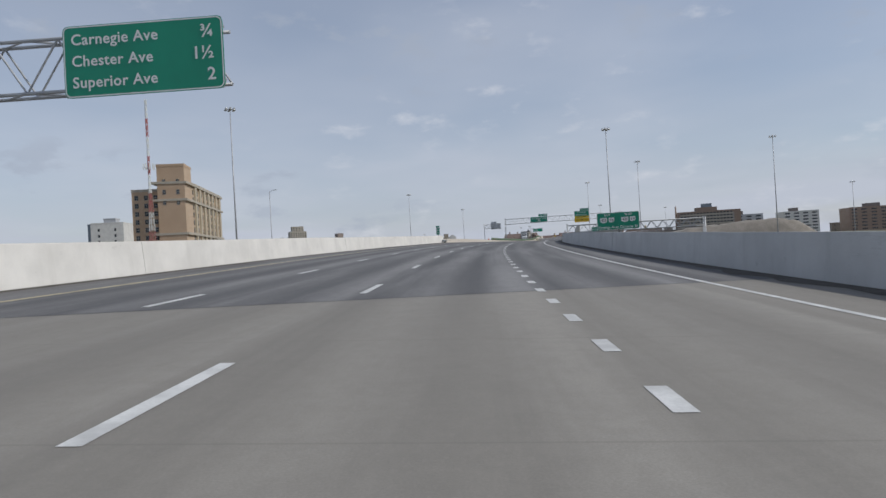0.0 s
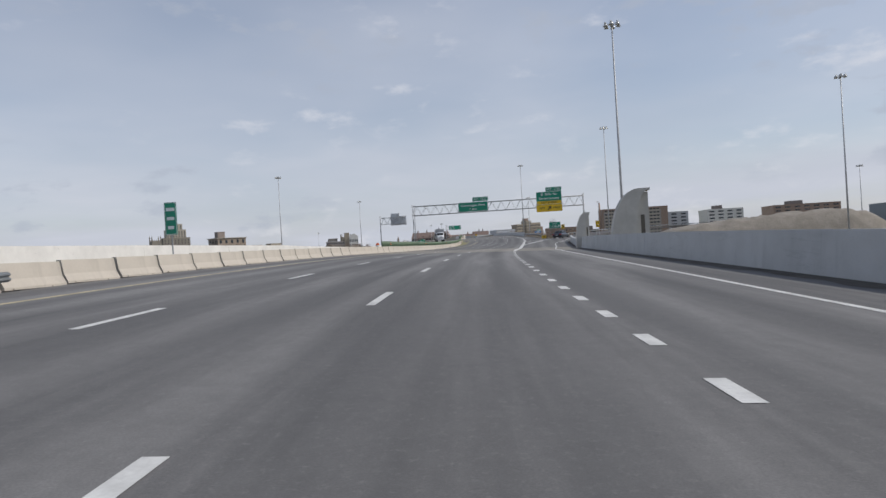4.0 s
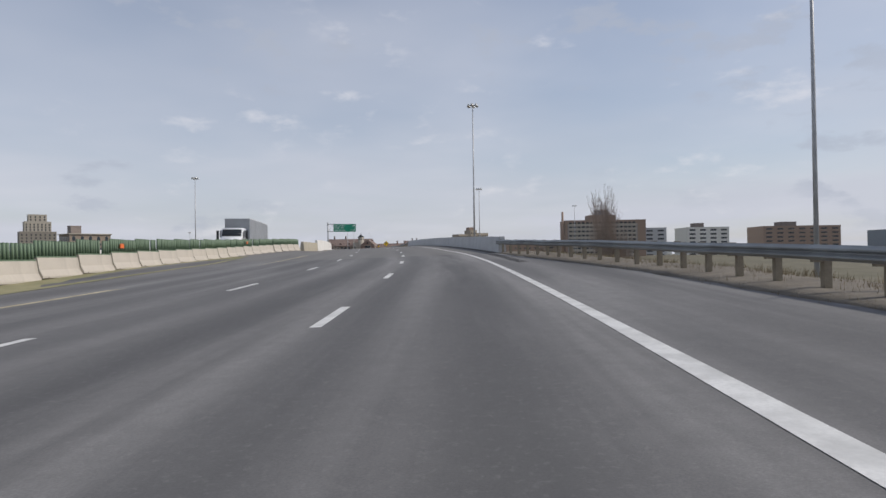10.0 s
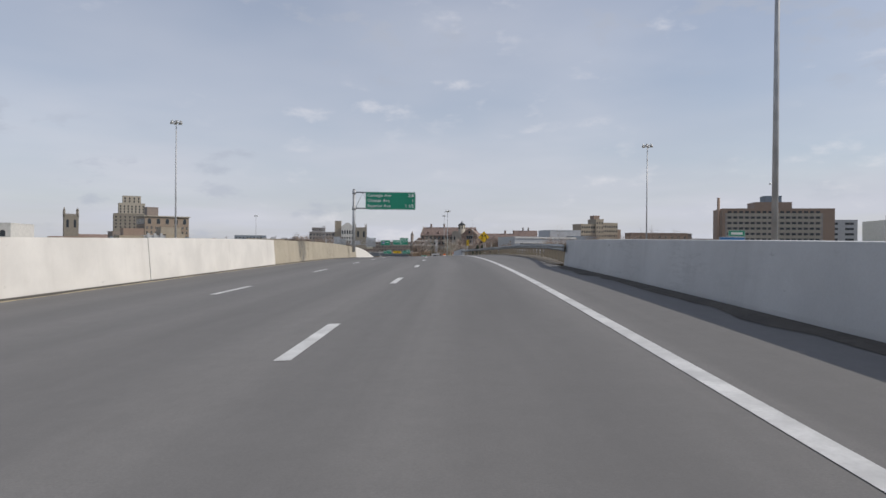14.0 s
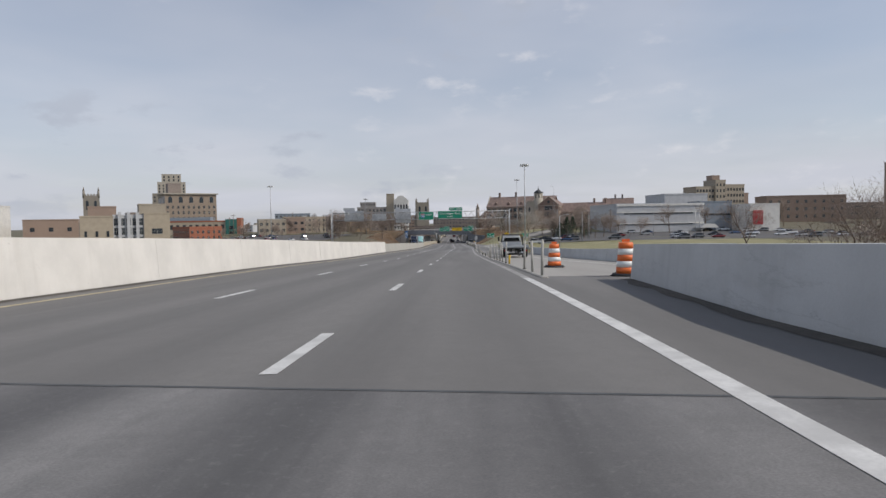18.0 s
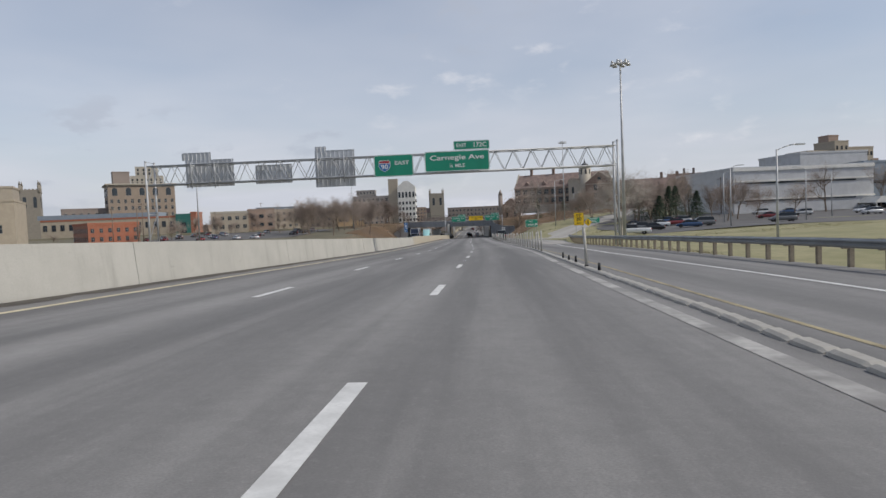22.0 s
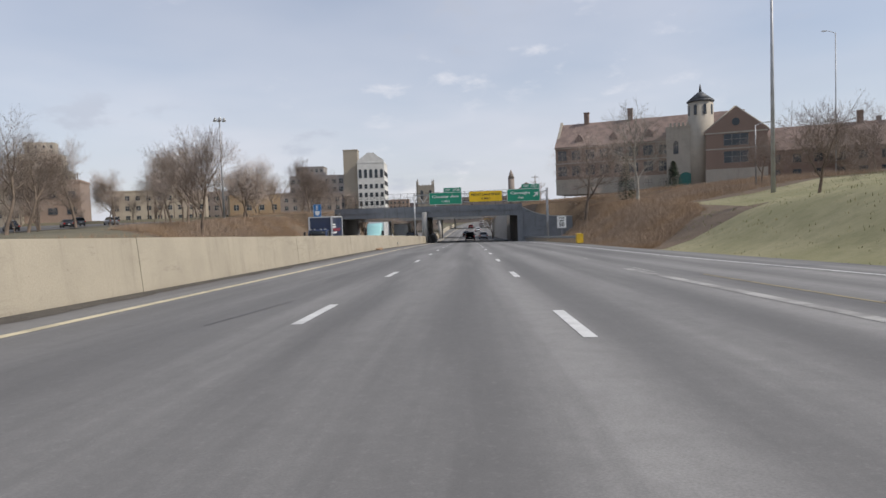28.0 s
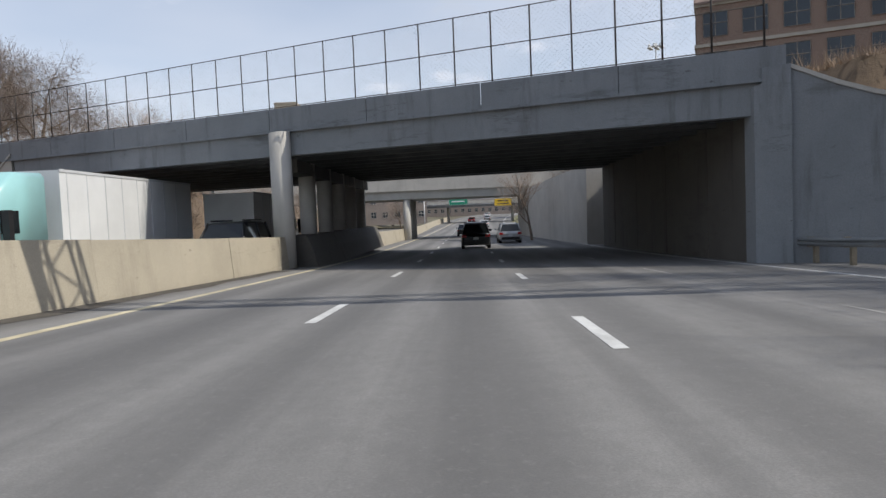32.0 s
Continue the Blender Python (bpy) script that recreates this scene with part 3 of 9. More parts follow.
# ---- pavement ----
M["grit"] = soil_mat("roadside_grit", ((0.075, 0.068, 0.058), (0.115, 0.102, 0.085), (0.045, 0.041, 0.036)), 0.8)
WALL_L = [(-60, -9.0), (90, -9.1), (116, -9.05), (128, -8.75), (136, -9.2), (165, -9.3), (222, -9.6), (284, -9.8), (330, -11.0), (350, -11.2), (362, -10.8), (374, -9.7), (384, -8.8), (392, -7.8), (440, -7.5),
          (497, -8.0), (560, -7.9), (620, -8.1), (720, -8.1), (800, -8.4), (860, -9.0), (905, -8.6), (934, -8.3), (1000, -8.3), (1100, -10)]
EDGE_R = [(-60, 9.6), (130, 9.25), (190, 9.4), (205, 10.1), (219, 10.4), (250, 10.95), (258, 11.3), (262, 11.8), (268, 13.2), (284, 13.8), (290, 7.5), (298, 6.7), (308, 6.5), (324, 5.4), (331, 5.1), (432, 5.05), (444, 5.6), (480, 6.2), (494, 5.6), (500, 5.2),
          (533, 6.0), (537, 11.4), (600, 10.6), (660, 9.6), (700, 9.4), (706, 9.8), (720, 10.9), (735, 12.4), (744, 12.9), (752, 12.0), (766, 10.2), (780, 9.3), (850, 8.6), (915, 9.0), (960, 8.6), (1100, 8.6), (1450, 8.6)]
# from, to, the skew of the joint at its start, material, label
PAVE = [(-60, 15.0, 0.0, "slab", "pale jointed concrete pavement"), (15.0, 179, 0.5, "asphalt", "worn grey asphalt with pale wheel tracks"), (179, 215.2, 0.2, "slab", "beige concrete bridge deck with grooves"),
        (215.2, 334, 0.15, "asphalt", "worn grey asphalt with dark tyre marks"), (334, 465, -0.3, "deck", "smooth grey bridge deck"), (465, 516.8, 0.0, "asphalt", "grey asphalt with tar lines"),
        (516.8, 623, -0.2, "deck", "smooth grey concrete-toned deck"), (623, 1450, 0.0, "asphalt_late", "worn grey asphalt with polished wheel tracks")]


def far_drop(s):
    """How far the opposing carriageway lies below this one."""
    return -0.03 - 1.6 * smooth(560, 660, s) + 1.3 * smooth(780, 860, s)


roads = []
for i, (a, b, lean, mt, lab) in enumerate(PAVE):
    after = PAVE[i + 1][2] if i + 1 < len(PAVE) else 0.0
    roads.append(ribbon("road_%d" % (i + 1), a, b, [(s, v - 0.3) for s, v in WALL_L], EDGE_R, M[mt], thick=0.5, step=2.0, across=12, label=lab, skew=(lean, after)))
ribbon("road_9", -60, 1100, [(-60, -27.0), (560, -27.0), (640, -23.6)], [(s, v - 0.9) for s, v in WALL_L], M["deck"], z=far_drop, thick=0.5, step=10, across=4, label="opposing carriageway of grey pavement")


def road_at(s):
    for ob, (a, b, *_) in zip(roads, PAVE):
        if a <= s < b:
            return ob
    return roads[-1]


# concrete collector lane that joins from the right
ribbon("road_12", 536, 600, 3.95, [(s, v - 0.02) for s, v in EDGE_R], M["ramp"], z=0.0022, step=2, across=3, label="pale concrete collector lane beside the asphalt")

M["joint"] = plain("dull_joint_seal", (0.085, 0.09, 0.092), 0.7, 0.0, 0.3, 3.0)
# expansion joints across the deck
for s, lean in ((15.0, 0.5), (179, 0.2), (215.2, 0.15), (334, -0.3), (400, 0.0), (465, 0.0), (516.8, -0.2), (623, 0.0)):
    ribbon("expansion_joint", s - 0.035, s + 0.035, lerp(s, WALL_L), lerp(s, EDGE_R) - 0.1, M["joint"], z=0.003, step=1, across=6, parent=road_at(s), label="dark rubber expansion joint", skew=(lean, 0.0))

# ---- markings ----
LANE = 3.42
M["old_yellow"] = plain("worn_yellow_paint", (0.33, 0.28, 0.17), 0.8, 0.0, 0.35, 1.1, 0.2, 9)
M["old_paint"] = plain("worn_road_paint", (0.36, 0.35, 0.33), 0.8, 0.0, 0.45, 0.9, 0.2, 7)


def stripe(name, s0, s1, v0, v1, mt, step=2.5):
    bm = bmesh.new()
    prev = None
    for s in frange(s0, s1, step):
        a = v0(s) if callable(v0) else v0
        b = v1(s) if callable(v1) else v1
        cur = (bm.verts.new(road(s, a, 0.0045)), bm.verts.new(road(s, b, 0.0045)))
        if prev:
            bm.faces.new((prev[0], prev[1], cur[1], cur[0]))
        prev = cur
    return part(name, bm, M[mt], road_at((s0 + s1) / 2))


# each line's dashes come every 12.19 m; the tables give how far their ends lie past the whole multiples
DASH_A = [(-60, 7.5), (20, 7.6), (70, 8.6), (130, 8.4), (216, 9.3), (253, 9.1), (277, 8.7), (331, 8.3), (386, 8.0), (496, 8.2), (520, 8.5), (550, 8.0), (605, 7.5), (640, 6.8), (665, 6.6), (714, 7.5), (860, 7.5), (911, 8.5)]
DASH_B = [(-60, 5.0), (17, 5.0), (70, 5.7), (127, 5.4), (213, 5.9), (249, 5.6), (273, 5.1), (334, 5.7), (389, 5.2), (494, 6.2), (555, 6.6), (605, 7.8), (665, 7.0), (715, 8.4), (802, 9.6), (826, 9.5), (863, 10), (914, 11.8)]
for k in range(-4, 107):
    s = 12.19 * k
    a, b = s + lerp(s + 8, DASH_A), s + lerp(s + 8, DASH_B)
    stripe("lane_dash", a - 3.05, a, -0.075, 0.075, "paint", step=1.6)
    stripe("lane_dash", b - 3.05, b, -LANE - 0.075, -LANE + 0.075, "paint", step=1.6)
    if 806 < a < 1000:
        stripe("lane_dash", a - 2.7, a + 0.4, LANE + 0.02, LANE + 0.09, "old_paint", step=1.6)
for k in range(-24, 63):
    s = 8.05 + 2.743 * k
    s += lerp(s, [(8, 0.0), (64, 1.3), (120, 1.6)])
    v = lerp(s, [(9, 3.56), (65, 3.46), (121, 3.42)])
    stripe("dotted_dash", s, s + 0.92, v - 0.085, v + 0.085, "paint", step=1)
YEL = [(-60, -7.1), (120, -7.0), (262, -7.0), (270, -6.8), (300, -7.0), (333, -7.3), (389, -7.4), (498, -7.15), (608, -6.95), (662, -6.85), (720, -6.95), (1300, -7.05)]
stripe("edge_line", -60, 612, lambda s: lerp(s, YEL) - 0.085, lambda s: lerp(s, YEL) + 0.085, "yellow_paint", step=6)
stripe("edge_line", 612, 1300, lambda s: lerp(s, YEL) - 0.10, lambda s: lerp(s, YEL) + 0.10, "pale_yellow", step=6)
# windblown grit along the foot of the median wall
for a, b in ((619, 743), (743, 860), (860, 930)):
    stripe("grit_strip", a, b, lambda s: lerp(s, WALL_L) + 0.03, lambda s: lerp(s, WALL_L) + 0.34 + 0.16 * math.sin(s * 0.37) + 0.12 * math.sin(s * 1.31 + 2), "grit", step=0.9)
R1W = [(181, 0.12), (197, 0.18), (214, 0.19), (230, 0.22), (243, 0.25), (250, 0.20), (270, 0.18), (285, 0.15), (300, 0.09), (335, 0.075), (480, 0.08), (540, 0.11), (812, 0.12)]
R1V = [(181, 3.42), (205, 3.6), (214, 3.68), (228, 3.58), (236, 3.53), (243, 3.57), (250, 3.52), (264, 3.46), (270, 3.46), (278, 3.62), (290, 3.5), (322, 3.43), (331, 3.42), (350, 3.13), (378, 3.1),
       (390, 3.2), (430, 3.16), (490, 3.27), (520, 3.42), (575, 3.42), (630, 3.33), (656, 3.4), (670, 3.55), (715, 3.5), (728, 3.6), (760, 3.45), (798, 3.3), (812, 3.2)]
stripe("edge_line", 181, 535, lambda s: lerp(s, R1V) - lerp(s, R1W), lambda s: lerp(s, R1V) + lerp(s, R1W), "paint", step=3)
stripe("edge_line", 535, 812, lambda s: lerp(s, R1V) - lerp(s, R1W), lambda s: lerp(s, R1V) + lerp(s, R1W), "old_paint", step=3)
R2 = [(-60, 7.25), (10, 7.25), (75, 7.1), (128, 6.9), (190, 7.0), (213, 7.78), (221, 8.07), (243, 8.4), (252, 9.0), (262, 10.2), (272, 11.5), (280, 12.7)]
stripe("edge_line", -60, 280, lambda s: lerp(s, R2) - 0.07, lambda s: lerp(s, R2) + 0.07, "paint", step=4)
GORE = [(243.0, 3.70), (247, 3.90), (250, 4.15), (252, 4.38), (255, 4.66), (261, 5.30), (267.5, 5.98), (271, 6.5), (274.7, 7.0), (282.5, 8.6), (290, 11.0)]
GOREW = [(243, 0.05), (248, 0.10), (252, 0.16), (262, 0.19), (275, 0.15), (290, 0.10)]
stripe("gore_line", 243, 290, lambda s: lerp(s, GORE) - lerp(s, GOREW), lambda s: lerp(s, GORE) + lerp(s, GOREW), "paint", step=1.5)
for s0, ds in ((247.5, 0.3), (251.0, 0.3), (254.6, 0.4), (258.9, 0.6), (266.8, 1.0), (274.4, 1.3), (282.0, 1.5)):
    # chevron bars of the gore: back towards the middle, then swept ahead to the right line
    bm = bmesh.new()
    va, vb = lerp(s0, R1V) + 0.12, lerp(s0, GORE) - 0.05
    pts = [(s0, va), (s0 - ds, va + (vb - va) * 0.55), (s0 + 0.25, vb)]
    for (sa, a), (sb, b) in zip(pts, pts[1:]):
        q = [road(sa - 0.3, a, 0.007), road(sb - 0.3, b, 0.007), road(sb + 0.3, b, 0.007), road(sa + 0.3, a, 0.007)]
        bm.faces.new([bm.verts.new(p) for p in q])
    part("chevron_bar", bm, M["paint"], road_at(s0))
RR = [(540, 9.3), (555, 8.9), (582, 7.75), (610, 7.6), (640, 7.2), (662, 6.6), (690, 7.15), (701, 7.75), (711, 8.35), (726, 9.5), (738, 10.6), (750, 12.3), (760, 14.2), (768, 15.9)]
RB = [(757, 8.6), (775, 7.7), (806, 7.2), (820, 6.8), (880, 6.5), (1300, 6.6)]
stripe("edge_line", 540, 766, lambda s: lerp(s, RR) - 0.07, lambda s: lerp(s, RR) + 0.07, "paint", step=4)
stripe("edge_line", 757, 1300, lambda s: lerp(s, RB) - 0.07, lambda s: lerp(s, RB) + 0.07, "paint", step=4)
stripe("edge_line", 572, 808, lambda s: lerp(s, [(572, 4.3), (680, 4.4), (720, 4.62), (760, 4.5), (806, 4.18)]), lambda s: lerp(s, [(572, 4.39), (680, 4.49), (720, 4.71), (760, 4.59), (806, 4.26)]), "old_yellow", step=4)

# dark tyre marks and tar lines on the asphalt
M["tyre"] = plain("tyre_rubber_film", (0.085, 0.084, 0.083), 0.85, 0.0, 0.3, 3.0)
M["tar"] = plain("tar_seal", (0.075, 0.075, 0.076), 0.6, 0.0, 0.2, 3.0)
rnd = random.Random(4)
for k in range(10):
    s = 262.5 + k * 1.75
    for v in (-0.02 + 0.25 * k / 10, 0.55 + 0.25 * k / 10):
        for j in range(3):
            if rnd.random() < 0.8:
                vv = v + 0.07 * j
                stripe("tyre_mark", s, s + 0.35 + rnd.random() * 0.3, vv, vv + 0.045, "tyre", step=1)
for s, v, L, dv in ((799, -4.7, 4, .4),):
    stripe("tar_line", s, s + L, lambda t, v=v, s=s, L=L, dv=dv: v + dv * (t - s) / L + 0.03 * math.sin(t), lambda t, v=v, s=s, L=L, dv=dv: v + dv * (t - s) / L + 0.03 * math.sin(t) + 0.03, "tar", step=1.5)

# rumble grooves milled into the right shoulder
for s0, s1, va, w in ((318, 331, 4.3, 0.42), (485, 500, 4.0, 0.5)):
    bm = bmesh.new()
    s = s0
    while s < s1:
        q = [road(s, va, 0.004), road(s, va + w, 0.004), road(s + 0.14, va + w, 0.004), road(s + 0.14, va, 0.004)]
        bm.faces.new([bm.verts.new(p) for p in q])
        s += 0.31
    part("rumble_strip", bm, M["tyre"], road_at(s0), "milled rumble grooves")["kind"] = "stuff"
# small raised marker plates on the lane lines
for s, v in ((252.3, 3.17), (252.2, 4.73), (656.9, 0.0)):
    bm = bmesh.new()
    p = road(s, v + 0.02, 0.0)
    box(bm, (0, 0, 0.010), (0.16, 0.24, 0.02))
    box(bm, (0, 0.02, 0.024), (0.09, 0.08, 0.016))
    q = part("road_stud", bm, M["steel"], road_at(s), "small steel lane marker plate")
    q.matrix_world = stand(s, v + 0.02, 0.004) @ Matrix.Scale(0.62, 4)

# ---- ramps ----


def strip_xy(name, pts, width, mat, label, z=0.0, parent=None):
    """A road strip along world points, of one width or a width for each point."""
    bm = bmesh.new()
    uvl = bm.loops.layers.uv.new("UVMap")
    prev, run = None, 0.0
    P = [Vector(p) for p in pts]
    dense = []
    for i in range(len(P) - 1):
        a, b, c, d = P[max(i - 1, 0)], P[i], P[i + 1], P[min(i + 2, len(P) - 1)]
        for k in range(6):
            t = k / 6
            dense.append(0.5 * (2 * b + (c - a) * t + (2 * a - 5 * b + 4 * c - d) * t * t + (3 * b - a - 3 * c + d) * t ** 3))
    dense.append(P[-1])
    for i, p in enumerate(dense):
        d = (dense[min(i + 1, len(dense) - 1)] - dense[max(i - 1, 0)])
        d.z = 0
        d.normalize()
        n = Vector((d.y, -d.x, 0))
        if i:
            run += (p - dense[i - 1]).length
        j = i / 6
        w = width if isinstance(width, float) else lerp(j, list(enumerate(width)))
        cur = [bm.verts.new(p + n * k + Vector((0, 0, z))) for k in (-w / 2, w / 2)]
        low = [bm.verts.new(v.co - Vector((0, 0, 0.5))) for v in cur]
        if prev:
            f = bm.faces.new((prev[0], prev[1], cur[1], cur[0]))
            for lp, uv in zip(f.loops, ((0, prev[4]), (w, prev[4]), (w, run), (0, run))):
                lp[uvl].uv = uv
            bm.faces.new((prev[2], prev[0], cur[0], low[0]))
            bm.faces.new((prev[1], prev[3], low[1], cur[1]))
        prev = (cur[0], cur[1], low[0], low[1], run)
    if parent is not None:
        return part(name, bm, mat, parent, label)
    return structure(name, bm, mat, label, "road")


def rp(s, v, z=0.0):
    return tuple(road(s, v, z))


EXIT_RAMP = [rp(280, 11.9, -.05), rp(288, 13.2, -.04), rp(299, 16.5, -.05), rp(315, 23.5, -.15), rp(326.6, 33, -.4), rp(333, 46, -.9), rp(333, 62, -1.6), rp(325, 85, -3)]
strip_xy("road_10", EXIT_RAMP, 11.5, M["asphalt_dark"], "dark asphalt exit ramp bending away")
strip_xy("road_11", RAMP, RAMP_W, M["ramp"], "pale concrete exit ramp climbing beside grass")

# ---- barriers ----
PROF_L = [(0.0, -0.4), (0.0, 0.08), (-0.10, 1.24), (-0.36, 1.24), (-0.46, 0.08), (-0.46, -0.4)]
PROF_R = [(0.0, -0.4), (0.0, 0.08), (0.08, 1.05), (0.34, 1.05), (0.42, 0.0), (0.42, -0.9)]


def tall(profile, h):
    """The profile with its top at another height."""
    return [(x, h if z > 1 else z) for x, z in profile]




def panel_wall(name, s0, s1, line, profile, mat, label, panel, seed):
    """A cast wall as panels with open joints, each panel a little out of line."""
    r = random.Random(seed)
    fl = (lambda s: lerp(s, line)) if isinstance(line, list) else (lambda s: line)
    ob = None
    n = max(1, round((s1 - s0) / panel))
    for i in range(n):
        a, b = s0 + (s1 - s0) * i / n, s0 + (s1 - s0) * (i + 1) / n
        j = r.uniform(-0.008, 0.008)
        bm = bmesh.new()
        rows = []
        for s in frange(a + 0.012, b - 0.012, 4.0):
            rows.append([bm.verts.new(road(s, fl(s) + dx + j, dz + (j if dz > 0.5 else 0))) for dx, dz in profile])
        for p, q in zip(rows, rows[1:]):
            for k in range(len(profile)):
                bm.faces.new((p[k], p[(k + 1) % len(profile)], q[(k + 1) % len(profile)], q[k]))
        bm.faces.new(rows[0][::-1])
        bm.faces.new(rows[-1])
        bmesh.ops.recalc_face_normals(bm, faces=bm.faces)
        if ob is None:
            ob = new(name, mesh_of(name, bm, mat))
            tagged(ob, label, "barrier", kind="structure")
        else:
            part("wall_panel", bm, mat, ob)
    return ob


panel_wall("wall_left_1", -60, 128.5, WALL_L, tall(PROF_L, 1.12), M["white_wall"], "whitewashed concrete median wall with scuffs", 12.2, 1)
panel_wall("wall_left_2", 389, 443, WALL_L, tall(PROF_L, 1.28), M["white_wall"], "whitewashed concrete median wall with scuffs", 9.1, 2)
panel_wall("wall_left_3", 443, 506, WALL_L, tall(PROF_L, 1.28), M["tan_wall"], "bare tan concrete median wall", 9.1, 3)
panel_wall("wall_left_4", 506, 619, WALL_L, tall(PROF_L, 1.34), M["white_wall"], "whitewashed concrete median wall with dirt streaks", 10.0, 4)
panel_wall("wall_left_5", 619, 743, WALL_L, tall(PROF_L, 1.13), M["grey_wall"], "grey weathered concrete median wall", 8.3, 5)
panel_wall("wall_left_6", 743, 934, WALL_L, PROF_L, M["tan_wall"], "tan weathered concrete median wall", 9.1, 6)
panel_wall("wall_left_7", 959, 1150, WALL_L, PROF_L, M["tan_wall"], "tan concrete median wall beyond the overpass", 15, 7)
panel_wall("wall_far_1", -60, 560, -27.2, PROF_L, M["white_wall"], "whitewashed outer parapet of the opposing road", 20, 8)
panel_wall("wall_right_1", -60, 208, [(s, v - 0.05) for s, v in EDGE_R[:5]], PROF_R, M["shade_wall"], "pale grey concrete parapet with dark joints", 10.6, 9)
panel_wall("wall_right_5", 208, 257, [(s, v - 0.05) for s, v in EDGE_R[3:7]], tall(PROF_R, 0.93), M["shade_wall"], "pale grey concrete parapet at the exit", 9.8, 19)
panel_wall("wall_right_2", 332.2, 428.4, [(328, 5.05), (429, 5.1)], tall(PROF_R, 0.87), M["shade_wall"], "pale grey concrete bridge parapet", 10.2, 10)
panel_wall("wall_right_3", 505, 533, [(505, 5.2), (521, 5.2), (533, 6.0)], tall(PROF_R, 0.92), M["shade_wall"], "pale grey concrete parapet ending at drums", 10.6, 11)
panel_wall("wall_right_4", 534, 616, [(534, 11.2), (616, 10.3)], tall(PROF_R, 0.78), M["shade_wall"], "pale grey parapet of the merging ramp", 10.2, 12)
panel_wall("wall_left_8", 379.5, 388.95, WALL_L, tall(PROF_L, 1.0), M["tan_wall"], "low stained concrete end block of the median wall", 9.4, 18)
# dirt that gathers at the foot of the walls
M["silt"] = soil_mat("roadside_silt", ((0.075, 0.068, 0.058), (0.11, 0.098, 0.082), (0.045, 0.042, 0.038)), 0.8)


def litter(s0, s1, line, d0, d1, seed):
    r = random.Random(seed)
    fl = (lambda s: lerp(s, line)) if isinstance(line, list) else (lambda s: line)
    bm = bmesh.new()
    prev = None
    for s in frange(s0, s1, 0.8):
        w = d1 * (0.45 + 0.9 * abs(noise.noise(Vector((s * 0.25, seed, 0)))) + 0.2 * r.random())
        cur = (bm.verts.new(road(s, fl(s) + d0, 0.03)), bm.verts.new(road(s, fl(s) + d0 + w, 0.006)))
        if prev:
            f = bm.faces.new((prev[0], prev[1], cur[1], cur[0]) if w > 0 else (prev[1], prev[0], cur[0], cur[1]))
        prev = cur
    ob = part("silt", bm, M["silt"], road_at((s0 + s1) / 2), "dark grit along the wall foot")


litter(-60, 128, WALL_L, 0.0, 0.45, 1)
litter(392, 620, WALL_L, 0.0, 0.3, 2)
litter(620, 930, WALL_L, 0.0, 0.55, 3)
litter(-60, 256.5, [(s, v - 0.05) for s, v in EDGE_R[:7]], 0.0, -0.7, 4)
litter(332.5, 428, 5.05, 0.0, -0.45, 5)
litter(505, 533, [(505, 5.2), (521, 5.2), (533, 6.0)], 0.0, -0.35, 6)

# precast safety-shape barriers, some carrying a green glare screen
JOUT = [(0.305, 0.0), (0.305, 0.075), (0.17, 0.33), (0.09, 0.81), (-0.09, 0.81), (-0.17, 0.33), (-0.305, 0.075), (-0.305, 0.0)]
bm = bmesh.new()
prism(bm, JOUT, -1.79, 1.79)
for y in (-1.1, 1.1):
    box(bm, (0.29, y, 0.03), (0.10, 0.5, 0.05))
bmesh.ops.recalc_face_normals(bm, faces=bm.faces)
JERSEY = mesh_of("jersey_barrier", bm, M["jersey"])
bm = bmesh.new()
tube(bm, (0, 0, 0), (0, 0, 0.60), 0.075, 0.075, 6)
tube(bm, (0, 0, 0.60), (0, 0, 0.63), 0.075, 0.04, 6)
PADDLE = mesh_of("paddle", bm, M["glare"])
bm = bmesh.new()
box(bm, (0, 0, 0.03), (0.16, 3.6, 0.06))
PADBASE = mesh_of("screen_base", bm, M["glare"])
bm = bmesh.new()
box(bm, (0, 0, 0), (0.03, 0.5, 0.22))
REFL = mesh_of("marker_panel", bm, M["orange"])
rnd = random.Random(9)
s, k = 130.6, 0
while s < 378:
    v = lerp(s, WALL_L) - 0.32
    bend = -math.degrees(math.atan(WIDE * (lerp(s + 1.7, WALL_L) - lerp(s - 1.7, WALL_L)) / 3.4))
    ob = new("precast_barrier", JERSEY)
    ob.matrix_world = stand(s, v, 0.0, bend + rnd.uniform(-0.7, 0.7)) @ Matrix.Diagonal((0.79, 0.698, 0.79, 1))
    screened = s > 196
    tagged(ob, "stained precast concrete barrier with a green glare screen" if screened else "stained precast concrete barrier section", "barrier", "precast barriers")
    if screened:
        b = part("screen_base", PADBASE, None, ob, "green steel base rail")
        b.location = (-0.02, 0, 0.81)
        for j in range(13):
            if rnd.random() < 0.03:
                continue
            p = part("paddle", PADDLE, None, ob)
            p.location = (-0.02 + rnd.uniform(-.01, .01), -1.68 + j * 0.28, 0.86)
            p.rotation_euler = (rnd.uniform(-.03, .03), rnd.uniform(-.03, .03), 0)
        if k % 9 == 3:
            r = part("marker_panel", REFL, None, ob, "orange reflector panel")
            r.location = (0.09, rnd.uniform(-1, 1), 1.15)
    s += 3.36
    k += 1
# grass strip in front of the barriers past the gore
ribbon("grass_strip", 272, 345, [(s_, v_ - 0.25) for s_, v_ in WALL_L], [(272, -9.4), (290, -8.8), (330, -9.2), (345, -10.2)], M["grass"], z=0.012, step=3, label="thin winter grass beside the shoulder", category="grass")


